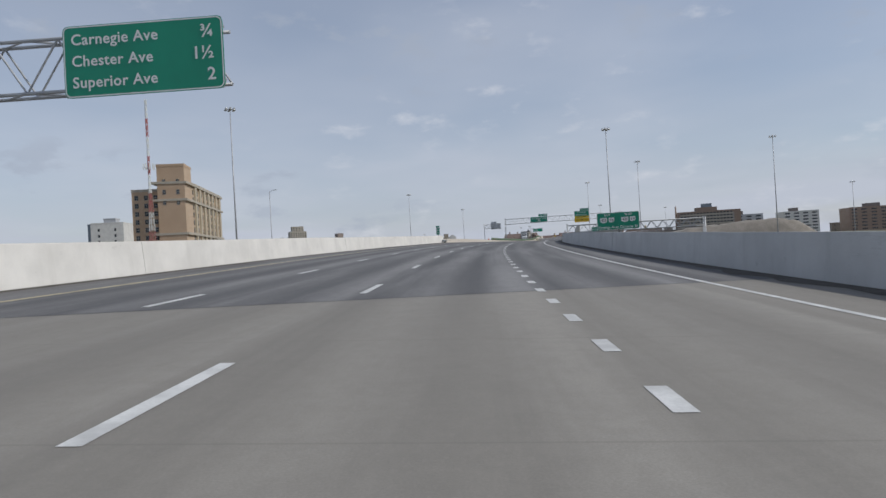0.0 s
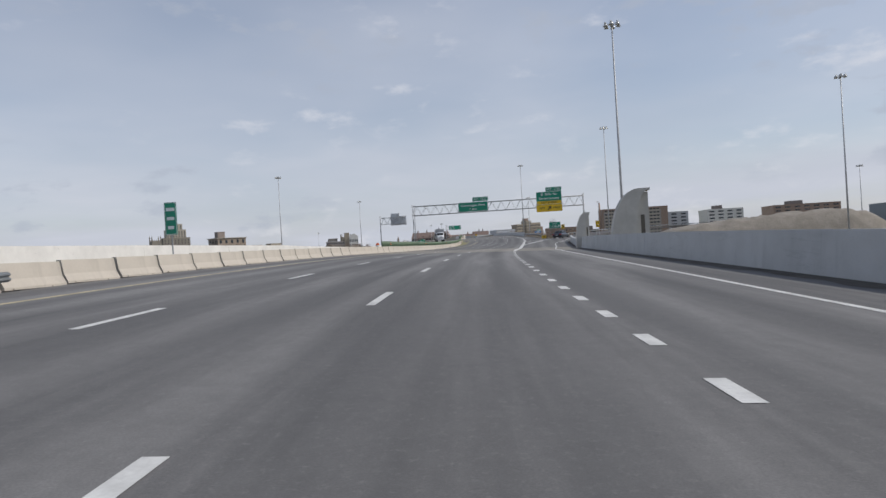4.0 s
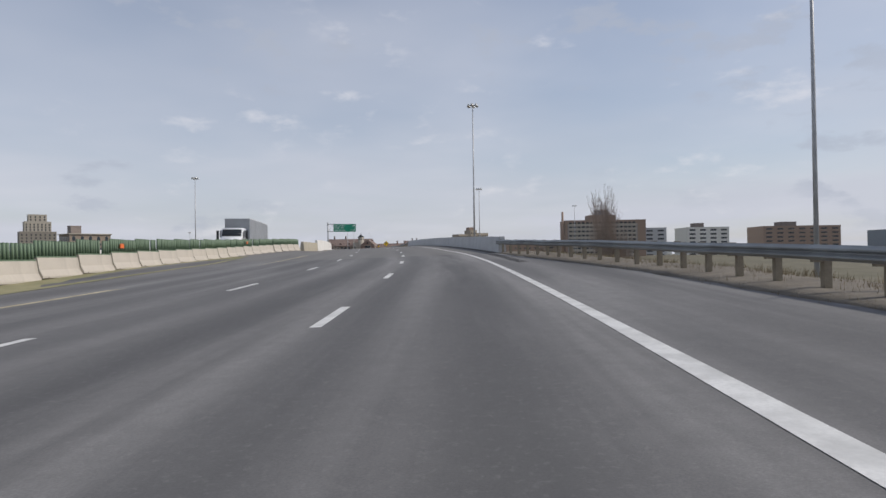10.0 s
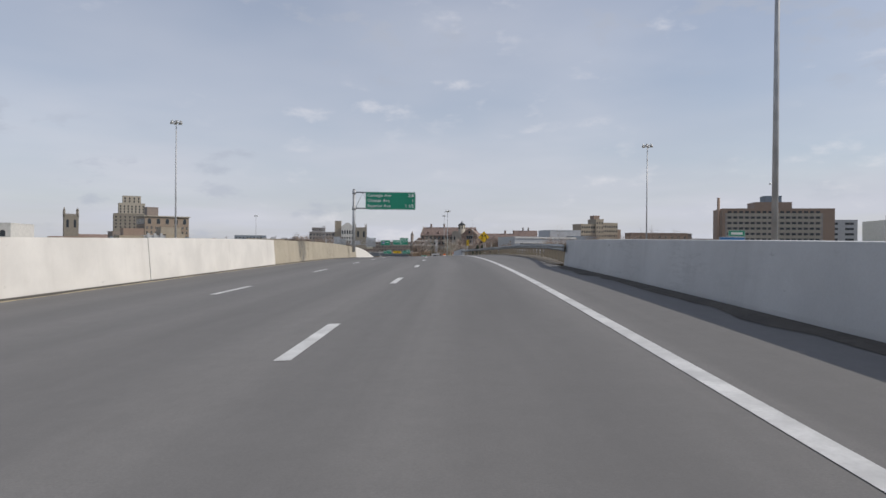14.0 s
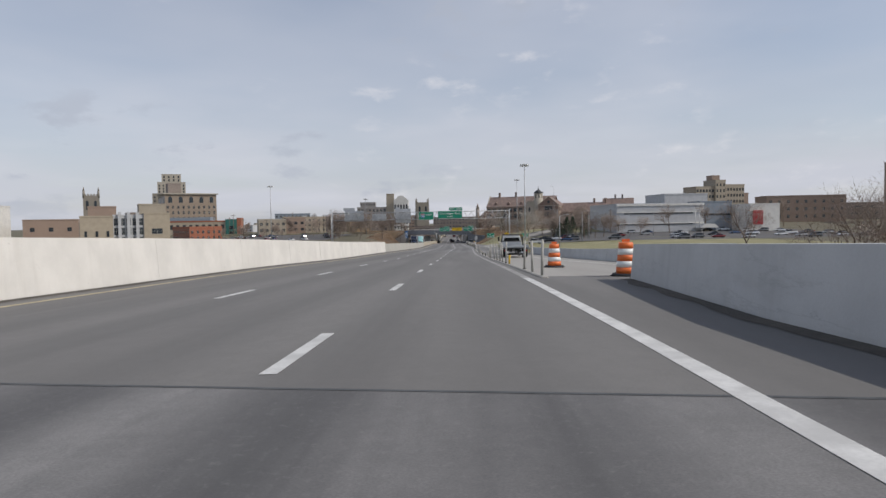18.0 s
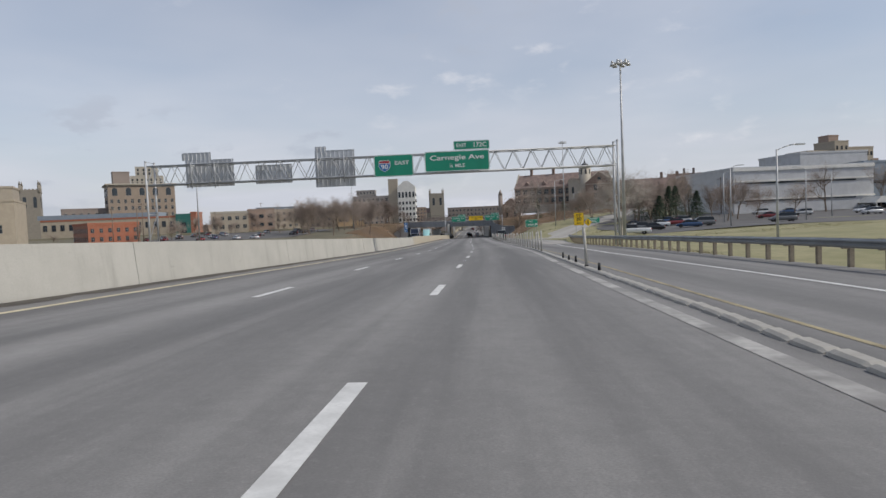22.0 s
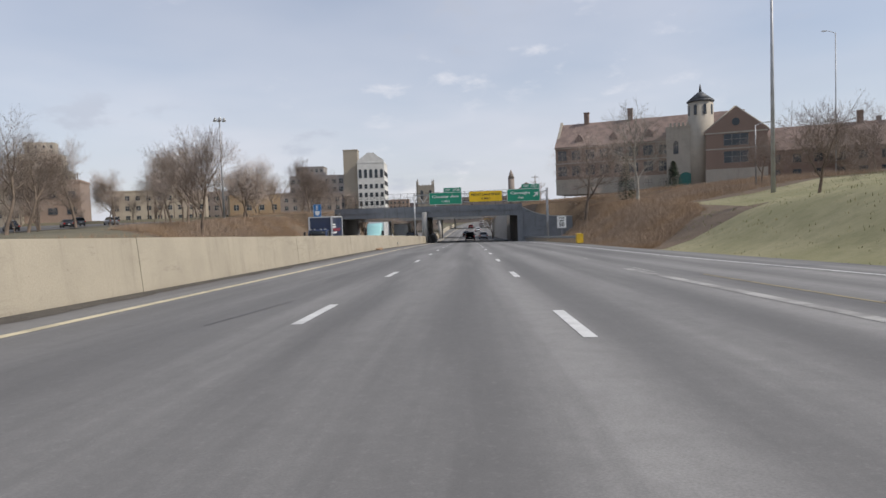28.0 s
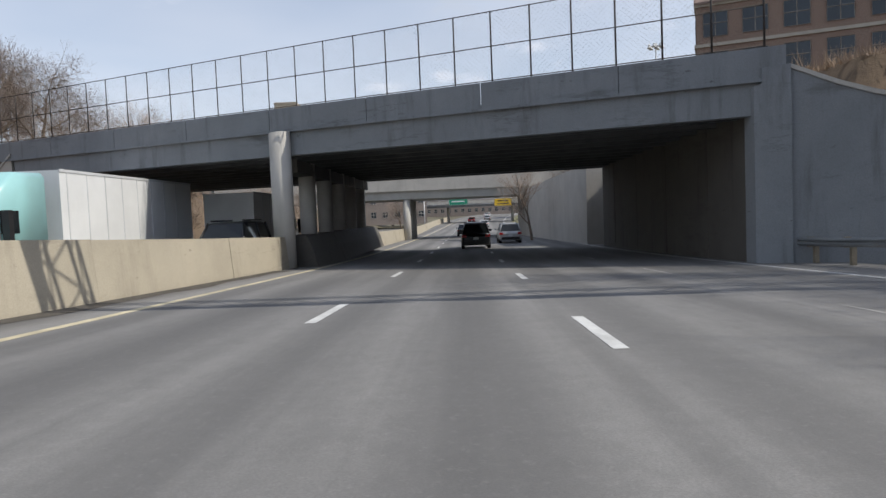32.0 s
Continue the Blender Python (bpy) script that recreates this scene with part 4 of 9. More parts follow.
# ---- guardrail ----
WBEAM = [(0.0, 0.475), (0.023, 0.495), (0.065, 0.525), (0.065, 0.55), (0.015, 0.583), (0.015, 0.602), (0.065, 0.635), (0.065, 0.66), (0.023, 0.69), (0.0, 0.71)]


def guardrail(s0, s1, line, label, face=-1, timber=True, spacing=1.905, base=0.0):
    """Corrugated beam on posts along the road; face -1 turns it to the left."""
    fl = (lambda s: lerp(s, line)) if isinstance(line, list) else (lambda s: line)
    root = thing("guardrail", Matrix.Translation(road((s0 + s1) / 2, fl((s0 + s1) / 2))), label, "guardrail")
    inv = root.matrix_world.inverted()
    bm = bmesh.new()
    rows = []
    for s in frange(s0, s1, 2.0):
        w = noise.noise(Vector((s * 0.3, 1.7, 0))) * 0.03
        rows.append([bm.verts.new(inv @ road(s, fl(s) + face * dx + w, dz + base + w)) for dx, dz in WBEAM] + [bm.verts.new(inv @ road(s, fl(s) - face * 0.004 + w, dz + base + w)) for dx, dz in ((0, .71), (0, .475))])
    n = len(rows[0])
    for a, b in zip(rows, rows[1:]):
        for i in range(n):
            bm.faces.new((a[i], a[(i + 1) % n], b[(i + 1) % n], b[i]))
    bm.faces.new(rows[0])
    bm.faces.new(rows[-1][::-1])
    bmesh.ops.recalc_face_normals(bm, faces=bm.faces)
    part("beam", bm, M["rail"], root, "weathered corrugated steel beam")
    bm = bmesh.new()
    box(bm, (0, 0, -0.10), (0.115, 0.115, 1.58))
    post = mesh_of("post", bm, M["wood_post"] if timber else M["rail"])
    bm = bmesh.new()
    box(bm, (0, 0, 0.585), (0.13, 0.11, 0.27))
    block = mesh_of("spacer_block", bm, M["wood_post"] if timber else M["rail"])
    for s in frange(s0 + 0.5, s1 - 0.5, spacing):
        p = part("post", post, None, root)
        p.matrix_basis = inv @ stand(s, fl(s) - face * 0.22, base)
        q = part("spacer_block", block, None, root)
        q.matrix_basis = inv @ stand(s, fl(s) - face * 0.075, base)
    return root


guardrail(291, 332.4, [(291, 8.0), (297, 7.2), (309, 7.1), (325, 5.7), (332.4, 5.0)], "steel guardrail on timber posts along the gore")
guardrail(428, 506.5, [(428, 5.05), (434, 5.5), (444, 6.1), (480, 6.8), (493.5, 6.2), (499, 5.5), (506.5, 5.2)], "steel guardrail on timber posts with a bent end")
guardrail(615, 737, [(615, 10.3), (660, 9.2), (700, 9.9), (716, 10.9), (728, 12.3), (737, 13.2)], "grey steel guardrail beside the merging lanes", timber=True)
guardrail(864, 927.5, [(864, 8.6), (880, 8.7), (915, 8.5), (927.5, 7.6)], "grey steel guardrail under the brushy slope", timber=True)
root = thing("guardrail_terminal", stand(862.7, 8.55), "yellow box terminal at the guardrail's end", "guardrail end")
bm = bmesh.new()
prism(bm, [(-0.24, 0.10), (0.24, 0.10), (0.27, 0.16), (0.27, 0.86), (0.22, 0.92), (-0.22, 0.92), (-0.27, 0.86), (-0.27, 0.16)], -0.4, 0.4)
bmesh.ops.recalc_face_normals(bm, faces=bm.faces)
part("impact_head", bm, M["bump_crash"], root)
bm = bmesh.new()
box(bm, (0, 0.75, 0.56), (0.12, 0.9, 0.30))
part("feeder_chute", bm, M["rail"], root)
bm = bmesh.new()
box(bm, (0, 0.2, 0.1), (0.16, 0.16, 0.3))
part("post", bm, M["wood_post"], root)
guardrail(126.4, 132.2, [(126.4, -8.62), (129, -8.62), (132.2, -8.85)], base=-0.22, label="short steel guardrail joining wall and barriers", face=1, timber=False)


def ramp_rail(pts, label):
    """Guardrail on world points (the outside of a bending ramp)."""
    root = thing("guardrail", Matrix.Translation(pts[0]), label, "guardrail")
    o = Vector(pts[0])
    P = [Vector(p) - o for p in pts]
    bm = bmesh.new()
    rows = []
    for i, p in enumerate(P):
        d = (P[min(i + 1, len(P) - 1)] - P[max(i - 1, 0)])
        d.z = 0
        d.normalize()
        nrm = Vector((-d.y, d.x, 0))
        rows.append([bm.verts.new(p + nrm * dx + Vector((0, 0, dz))) for dx, dz in WBEAM])
    for a, b in zip(rows, rows[1:]):
        for i in range(len(WBEAM) - 1):
            bm.faces.new((a[i], a[i + 1], b[i + 1], b[i]))
    part("beam", bm, M["steel"], root, "pale galvanised beam")
    bm = bmesh.new()
    box(bm, (0, 0, -0.1), (0.14, 0.14, 1.5))
    post = mesh_of("post", bm, M["rail"])
    for a, b in zip(P, P[1:]):
        for k in range(max(1, int((b - a).length / 2.5))):
            q = part("post", post, None, root)
            q.location = a.lerp(b, k / max(1, int((b - a).length / 2.5))) - Vector((0, 0, 0))
    return root


def offset_path(pts, w):
    out = []
    P = [Vector(p) for p in pts]
    for i, p in enumerate(P):
        d = P[min(i + 1, len(P) - 1)] - P[max(i - 1, 0)]
        d.z = 0
        d.normalize()
        out.append(p + Vector((d.y, -d.x, 0)) * w)
    return out


ramp_rail(offset_path([rp(294, 14.5), rp(299, 16.5, -.05), rp(315, 23.5, -.15), rp(326.6, 33, -.4), rp(333, 46, -.9), rp(333, 62, -1.6)], -6.6), "pale steel guardrail round the outside of the exit ramp")

# crash cushion at the gore
root = thing("crash_cushion", stand(287.6, 7.4) @ Matrix.Scale(0.74, 4), "yellow box crash cushion at the end of a guardrail", "crash cushion")
bm = bmesh.new()
prism(bm, [(-0.55, 0.12), (0.55, 0.12), (0.6, 0.2), (0.6, 0.85), (0.52, 0.95), (-0.52, 0.95), (-0.6, 0.85), (-0.6, 0.2)], -2.6, -1.2)
bmesh.ops.recalc_face_normals(bm, faces=bm.faces)
part("nose", bm, M["bump_crash"], root, "scuffed yellow nose box")
for i in range(4):
    bm = bmesh.new()
    prism(bm, [(-0.45, 0.15), (0.45, 0.15), (0.5, 0.8), (-0.5, 0.8)], -1.15 + i * 1.0, -0.25 + i * 1.0)
    bmesh.ops.recalc_face_normals(bm, faces=bm.faces)
    part("bay", bm, M["rail"], root, "dull steel bay")
for x in (-0.62, 0.62):
    bm = bmesh.new()
    box(bm, (x, 1.0, 0.55), (0.05, 4.6, 0.34))
    part("side_panel", bm, M["rail"], root)
bm = bmesh.new()
box(bm, (0, 0, 0.06), (1.0, 5.4, 0.12))
part("base", bm, M["grey_wall"], root, "concrete base")
for x in (-0.3, 0.05):
    bm = bmesh.new()
    box(bm, (x + 0.12, -2.615, 0.55), (0.12, 0.02, 0.5), pose(0, 0, 0, 0, 0, 0))
    part("stripe", bm, M["sign_black"], root)

# ---- steelwork ----


def truss(root, a, b, h, d, n, r=0.055, web=0.03, name="truss"):
    """A square lattice girder from a to b (local points of its lower front chord), h high and d deep: each chord a part, each face's lacing a part."""
    a, b = Vector(a), Vector(b)
    up, back = Vector((0, 0, h)), Vector((0, d, 0))
    for off in (Vector(), up, back, up + back):
        bm = bmesh.new()
        tube(bm, a + off, b + off, r, r, 8)
        part("chord", bm, M["steel"], root)
    for o1, o2 in ((Vector(), up), (back, back + up), (up, up + back), (Vector(), back)):
        bm = bmesh.new()
        for i in range(n):
            p, q = a.lerp(b, i / n), a.lerp(b, (i + 1) / n)
            mid = a.lerp(b, (i + 0.5) / n)
            tube(bm, p + o1, mid + o2, web, web, 5, False)
            tube(bm, mid + o2, q + o1, web, web, 5, False)
        part("lacing", bm, M["steel"], root)


def leg_frame(root, x, z0, z1, d, r=0.09):
    """A gantry leg: two posts with cross bracing."""
    for y in (0, d):
        bm = bmesh.new()
        tube(bm, (x, y, z0), (x, y, z1), r, r * 0.9, 10)
        tube(bm, (x, y, z1), (x, y, z1 + 0.1), r * 1.2, r * 0.6, 10)
        part("post", bm, M["steel"], root)
        bm = bmesh.new()
        box(bm, (x, y, z0 + 0.04), (0.5, 0.5, 0.1))
        part("base_plate", bm, M["steel"], root)
    n = max(2, int((z1 - z0) / 2.4))
    for i in range(n):
        za, zb = z0 + (z1 - z0) * i / n, z0 + (z1 - z0) * (i + 1) / n
        y0, y1 = (0, d) if i % 2 else (d, 0)
        bm = bmesh.new()
        tube(bm, (x, y0, za), (x, y1, zb), 0.03, 0.03, 6, True)
        part("brace", bm, M["steel"], root)
        if i % 2:
            bm = bmesh.new()
            tube(bm, (x, 0, zb), (x, d, zb), 0.03, 0.03, 6, True)
            part("brace", bm, M["steel"], root)


def rounded(w, h, r, n=5):
    pts = []
    for cx, cz, a0 in ((w / 2 - r, h / 2 - r, 0), (-w / 2 + r, h / 2 - r, 90), (-w / 2 + r, -h / 2 + r, 180), (w / 2 - r, -h / 2 + r, 270)):
        for i in range(n + 1):
            a = radians(a0 + 90 * i / n)
            pts.append((cx + math.cos(a) * r, cz + math.sin(a) * r))
    return pts


def flat(bm, outline, y):
    f = bm.faces.new([bm.verts.new((x, y, z)) for x, z in outline])
    if f.normal.y > 0 or True:
        f.normal_update()
        if f.normal.y > 0:
            f.normal_flip()


def ring(bm, outer, inner, y):
    n = len(outer)
    a = [bm.verts.new((x, y, z)) for x, z in outer]
    b = [bm.verts.new((x, y, z)) for x, z in inner]
    for i in range(n):
        f = bm.faces.new((a[i], a[(i + 1) % n], b[(i + 1) % n], b[i]))
        f.normal_update()
        if f.normal.y > 0:
            f.normal_flip()


def text(parent, words, x, z, size, mat, y=-0.035, align="CENTER", name="lettering", bold=0.022, width=1.0, squeeze=None):
    """Raised letters on a sign face, facing -y."""
    c = bpy.data.curves.new(name, "FONT")
    c.body, c.size, c.align_x, c.align_y = words, size / 0.70, align, "CENTER"
    c.offset, c.extrude, c.space_character = bold * size, 0.003, width
    c.resolution_u = 3
    tmp = bpy.data.objects.new("tmp", c)
    me = bpy.data.meshes.new_from_object(tmp)
    bpy.data.objects.remove(tmp)
    bpy.data.curves.remove(c)
    if squeeze:
        w = max(v.co.x for v in me.vertices) - min(v.co.x for v in me.vertices)
        k = squeeze / max(w, 1e-6)
        for v in me.vertices:
            v.co.x *= k
    me.materials.clear()
    me.materials.append(mat)
    ob = new(name, me)
    ob.parent = parent
    ob.matrix_basis = pose(x, y, z, 90, 0, 0)
    return ob


def ribbed(bm, x, y, z, w, h, ribs, deep=0.07):
    """A sheet with upright ribs pressed into it, as one skin with thickness."""
    front = [(-w / 2, 0.0)]
    for i in range(ribs):
        c = -w / 2 + w * (i + 0.5) / ribs
        front += [(c - 0.05, 0.0), (c - 0.035, deep), (c + 0.035, deep), (c + 0.05, 0.0)]
    front += [(w / 2, 0.0), (w / 2, -0.012), (-w / 2, -0.012)]
    lo = [bm.verts.new((x + a, y + b, z - h / 2)) for a, b in front]
    hi = [bm.verts.new((x + a, y + b, z + h / 2)) for a, b in front]
    n = len(front)
    for i in range(n):
        bm.faces.new((lo[i], lo[(i + 1) % n], hi[(i + 1) % n], hi[i]))
    bm.faces.new(lo[::-1])
    bm.faces.new(hi)
    bmesh.ops.recalc_face_normals(bm, faces=bm.faces)


def panel(root, x, z, w, h, mat, border, label, back=True, y=0.0, name="sign_panel", r=None, bw=0.05):
    """A sign panel with a border line; returns the panel, whose children are its legend."""
    r = r if r is not None else min(0.25, 0.12 * min(w, h) + 0.04)
    bm = bmesh.new()
    prism(bm, rounded(w, h, r), -0.02, 0.02)
    bmesh.ops.recalc_face_normals(bm, faces=bm.faces)
    p = part(name, bm, mat, root, label)
    p.location = (x, y, z)
    if border:
        bm = bmesh.new()
        o = rounded(w - 0.05, h - 0.05, r)
        i = rounded(w - 0.05 - 2 * bw, h - 0.05 - 2 * bw, max(0.02, r - bw))
        ring(bm, o, i, -0.026)
        part("border", bm, border, p)
    if back:
        bm = bmesh.new()
        ribbed(bm, 0, 0.034, 0, w * 0.985, h * 0.985, max(2, int(w / 1.4)))
        part("backing", bm, M["sign_back"], p, "bare aluminium back with ribs")
    return p


def arrow(parent, x, z, size, ang, mat, y=-0.03):
    bm = bmesh.new()
    pts = [(-0.09, -0.5), (0.09, -0.5), (0.09, 0.12), (0.36, -0.10), (0.36, 0.12), (0.0, 0.5), (-0.36, 0.12), (-0.36, -0.10), (-0.09, 0.12)]
    c, s_ = math.cos(radians(ang)), math.sin(radians(ang))
    q = [(x + size * (px * c + pz * s_), z + size * (-px * s_ + pz * c)) for px, pz in pts]
    flat(bm, q, y)
    return part("arrow", bm, mat, parent)


W_, G_, Y_, K_ = M["sign_white"], M["green"], M["sign_yellow"], M["sign_black"]

# distance sign on a cantilever at the start
root = thing("cantilever_sign", stand_site(25.6, 0, 0.0), "green distance sign on a steel cantilever from the median", "road sign", "overhead signs")
p = panel(root, -10.85, 9.05, 6.7, 2.95, G_, W_, "green panel with white street names")
for i, (a, b) in enumerate((("Carnegie Ave", "\u00be"), ("Chester Ave", "1\u00bd"), ("Superior Ave", "2"))):
    z = 0.88 - i * 0.88
    text(p, a, -3.0, z, 0.44, W_, align="LEFT", width=1.06)
    text(p, b, 3.0, z, 0.5, W_, align="RIGHT")
truss(root, (-21.7, 0.35, 8.0), (-7.6, 0.35, 8.0), 2.2, 0.7, 5, 0.08, 0.045)
leg_frame(root, -21.2, -1.0, 10.4, 0.7, 0.16)

# sign of the lower roadway, seen over the parapet
root = thing("bridge_sign", stand_site(125, 0, 0.6), "green sign bridge of a lower roadway with route shields", "road sign", "overhead signs")
p = panel(root, 21.8, 1.75, 7.6, 3.15, G_, W_, "green panel with two route pairs and street names", bw=0.04)
for x0, head in ((-1.9, "EAST"), (1.9, "WEST")):
    text(p, head, x0, 1.12, 0.36, W_)
    for dx, num, w in ((-0.68, "422", 0.62), (0.72, "14", 0.48)):
        bm = bmesh.new()
        if dx < 0:
            ol = [(-.66, .10), (-.56, .48), (-.28, .40), (0, .46), (.28, .40), (.56, .48), (.66, .10), (.60, -.30), (.30, -.46), (0, -.54), (-.30, -.46), (-.60, -.30)]
        else:
            ol = [(-.5, .46), (-.1, .42), (.2, .48), (.5, .44), (.52, -.1), (.34, -.34), (.05, -.36), (-.1, -.5), (-.34, -.38), (-.5, -.3)]
        flat(bm, [(x0 + dx + a, b + 0.22) for a, b in ol], -0.03)
        sh = part("route_shield", bm, W_, p, "white route shield")
        text(sh, num, x0 + dx, 0.20, 0.42, K_, y=-0.04, squeeze=0.85 if len(num) == 3 else 0.6)
    text(p, "Orange Ave" if x0 < 0 else "Ontario St", x0 + (0.05 if x0 < 0 else -0.02), -1.15, 0.44, W_, squeeze=3.5 if x0 < 0 else 3.2)
bm = bmesh.new()
flat(bm, [(-0.02, -1.45), (0.02, -1.45), (0.02, -0.75), (-0.02, -0.75)], -0.03)
part("divider", bm, W_, p)
truss(root, (12.5, 0.4, 0.0), (37, 0.4, 0.0), 1.4, 1.2, 12, 0.09, 0.05)
for x in (12.5, 37):
    leg_frame(root, x, -9.0, 1.6, 1.6, 0.15)


def exit_tab(root, x, z, w, words, size=0.46):
    q = panel(root, x, z, w, 0.92, G_, W_, "green exit number tab", name="exit_tab", bw=0.04)
    a, b = words.split(" ", 1)
    text(q, a, -w / 2 + 0.28, -0.01, size * 0.78, W_, align="LEFT")
    text(q, b, w / 2 - 0.28, 0, size, W_, align="RIGHT")
    return q


# first gantry
root = thing("sign_gantry", stand_site(255, 0, 0.0), "steel lattice sign gantry over the exit split", "sign gantry", "overhead signs")
truss(root, (-20.3, 0.3, 7.3), (17.2, 0.3, 7.3), 2.0, 1.5, 18, 0.07, 0.030)
for x in (-20.0, 17.05):
    leg_frame(root, x, -0.9, 9.6, 2.0)
p = panel(root, -6.6, 8.4, 6.5, 2.05, G_, W_, "green panel naming the next exit")
text(p, "Carnegie Ave", 0, 0.32, 0.48, W_, squeeze=5.4)
text(p, "\u00bd MILE", 0, -0.52, 0.36, W_)
exit_tab(root, -4.95, 9.98, 3.4, "EXIT 172C")
p = panel(root, 9.8, 9.2, 5.4, 2.75, G_, W_, "green panel for the downtown street exit")
text(p, "E 9th St", 0, 0.78, 0.48, W_, squeeze=3.3)
text(p, "Downtown", 0, -0.08, 0.48, W_, squeeze=4.2)
bm = bmesh.new()
flat(bm, [(-2.62, -1.30), (2.62, -1.30), (2.62, -0.62), (-2.62, -0.62)], -0.031)
q = part("advisory_plate", bm, Y_, p, "yellow speed plate")
text(q, "EXIT 25 MPH", 0, -0.96, 0.40, K_, y=-0.04, squeeze=3.3)
p = panel(root, 9.8, 7.05, 5.5, 1.55, Y_, K_, "yellow exit only panel", bw=0.03)
text(p, "EXIT", -1.5, 0, 0.40, K_)
text(p, "ONLY", 1.5, 0, 0.40, K_)
arrow(p, 0.05, 0, 1.05, 45, K_)
exit_tab(root, 10.85, 11.05, 3.4, "EXIT 172A")

# gantry back of the opposing road
root = thing("cantilever_sign", stand_site(310, 0, 0.0), "aluminium back of a cantilever sign over the opposing road", "road sign", "overhead signs")
truss(root, (-38.6, 0, 6.6), (-31.0, 0, 6.6), 1.9, 0.7, 4, 0.07, 0.04)
leg_frame(root, -38.8, -2.0, 9.0, 0.4, 0.14)
for x, z, w, h, nm in ((-33.3, 7.5, 4.8, 2.7, "sign_panel"), (-34.3, 9.3, 2.6, 0.9, "exit_tab")):
    bm = bmesh.new()
    ribbed(bm, x, 0.97, z, w, h, 5, -0.08)
    part(nm, bm, M["sign_back"], root, "bare ribbed aluminium back")

# distance sign at the crest
root = thing("cantilever_sign", stand_site(490, 0, 0.0), "green distance sign on a single round post in the median wall", "road sign", "overhead signs")
p = panel(root, -5.15, 7.3, 6.9, 2.45, G_, W_, "green panel with white street names and distances")
for i, (a, b) in enumerate((("Carnegie Ave", "3/8"), ("Chester Ave", "1"), ("Superior Ave", "1 1/2"))):
    z = 0.73 - i * 0.72
    text(p, a, -3.2, z, 0.40, W_, align="LEFT", width=1.04)
    text(p, b, 3.2, z, 0.42, W_, align="RIGHT")
bm = bmesh.new()
tube(bm, (-10.2, 0.3, 0.2), (-10.2, 0.3, 8.8), 0.22, 0.19, 16)
tube(bm, (-10.2, 0.3, 8.8), (-10.2, 0.3, 8.9), 0.21, 0.1, 16)
part("post", bm, M["steel"], root, "grey round steel post")
bm = bmesh.new()
box(bm, (-10.2, 0.3, 1.15), (0.75, 0.75, 0.12))
for i in range(4):
    tube(bm, (-10.2 + (-.28 if i % 2 else .28), 0.3 + (-.28 if i // 2 else .28), 1.2), (-10.2 + (-.28 if i % 2 else .28), 0.3 + (-.28 if i // 2 else .28), 1.34), 0.04, 0.04, 6)
part("base_plate", bm, M["steel"], root)
for z in (6.25, 8.45):
    bm = bmesh.new()
    tube(bm, (-10.2, 0.3, z), (-2.0, 0.3, z), 0.1, 0.085, 10)
    tube(bm, (-10.2, 0.3, z - 0.25), (-10.2, 0.3, z + 0.25), 0.26, 0.26, 14)
    part("arm", bm, M["steel"], root)
bm = bmesh.new()
for i in range(4):
    x = -10.0 + i * 2
    tube(bm, (x, .3, 6.25), (x + 1, .3, 8.45), 0.03, 0.03, 5)
    tube(bm, (x + 1, .3, 8.45), (x + 2, .3, 6.25), 0.03, 0.03, 5)
part("lacing", bm, M["steel"], root)

# second gantry, across both roads
root = thing("sign_gantry", stand_site(690, 0, 0.0), "steel lattice sign gantry spanning both carriageways", "sign gantry", "overhead signs")
truss(root, (-34.5, 0.3, 7.75), (15.0, 0.3, 7.75), 2.0, 1.4, 26, 0.075, 0.038)
for x in (-34.3, 15.1):
    leg_frame(root, x, -0.9, 10.2, 1.9, 0.11)
p = panel(root, -7.95, 8.65, 4.1, 2.25, G_, W_, "green panel with an interstate shield")
bm = bmesh.new()
shield = [(-.6, .42), (-.44, .62), (-.2, .54), (0, .62), (.2, .54), (.44, .62), (.6, .42), (.62, .0), (.42, -.4), (0, -.66), (-.42, -.4), (-.62, .0)]
flat(bm, [(-0.95 + a, b * 0.98) for a, b in shield], -0.03)
q = part("route_shield", bm, W_, p, "white-edged interstate shield")
bm = bmesh.new()
flat(bm, [(-0.95 + a, b) for a, b in ((-.55, .24), (.55, .24), (.57, 0), (.38, -.37), (0, -.6), (-.38, -.37), (-.57, 0))], -0.034)
part("shield_field", bm, M["sign_blue"], q, "blue shield field")
bm = bmesh.new()
flat(bm, [(-0.95 + a, b) for a, b in ((-.54, .29), (.54, .29), (.53, .40), (.42, .54), (.2, .47), (0, .54), (-.2, .47), (-.42, .54), (-.53, .40))], -0.034)
part("shield_crown", bm, M["sign_red"], q, "red shield crown")
text(q, "90", -0.95, -0.12, 0.48, W_, y=-0.042, squeeze=0.72)
text(p, "EAST", 0.85, 0.25, 0.38, W_, squeeze=1.5)
p = panel(root, -1.35, 8.85, 6.7, 2.1, G_, W_, "green panel naming the next exit")
text(p, "Carnegie Ave", 0, 0.36, 0.50, W_, squeeze=5.6)
text(p, "\u00bc MILE", 0, -0.5, 0.36, W_)
exit_tab(root, 0.2, 10.42, 3.7, "EXIT 172C")
for x, z, w, h in ((-28.2, 8.9, 5.3, 2.9), (-29.6, 10.75, 3.2, 0.8), (-21.2, 8.5, 4.0, 2.0), (-14.5, 8.8, 4.3, 3.9), (-16.0, 10.9, 1.2, 0.6)):
    bm = bmesh.new()
    ribbed(bm, x, 1.98, z, w, h, max(3, int(w / 0.45)), -0.06)
    part("sign_panel", bm, M["sign_back"], root, "ribbed aluminium back of a sign")
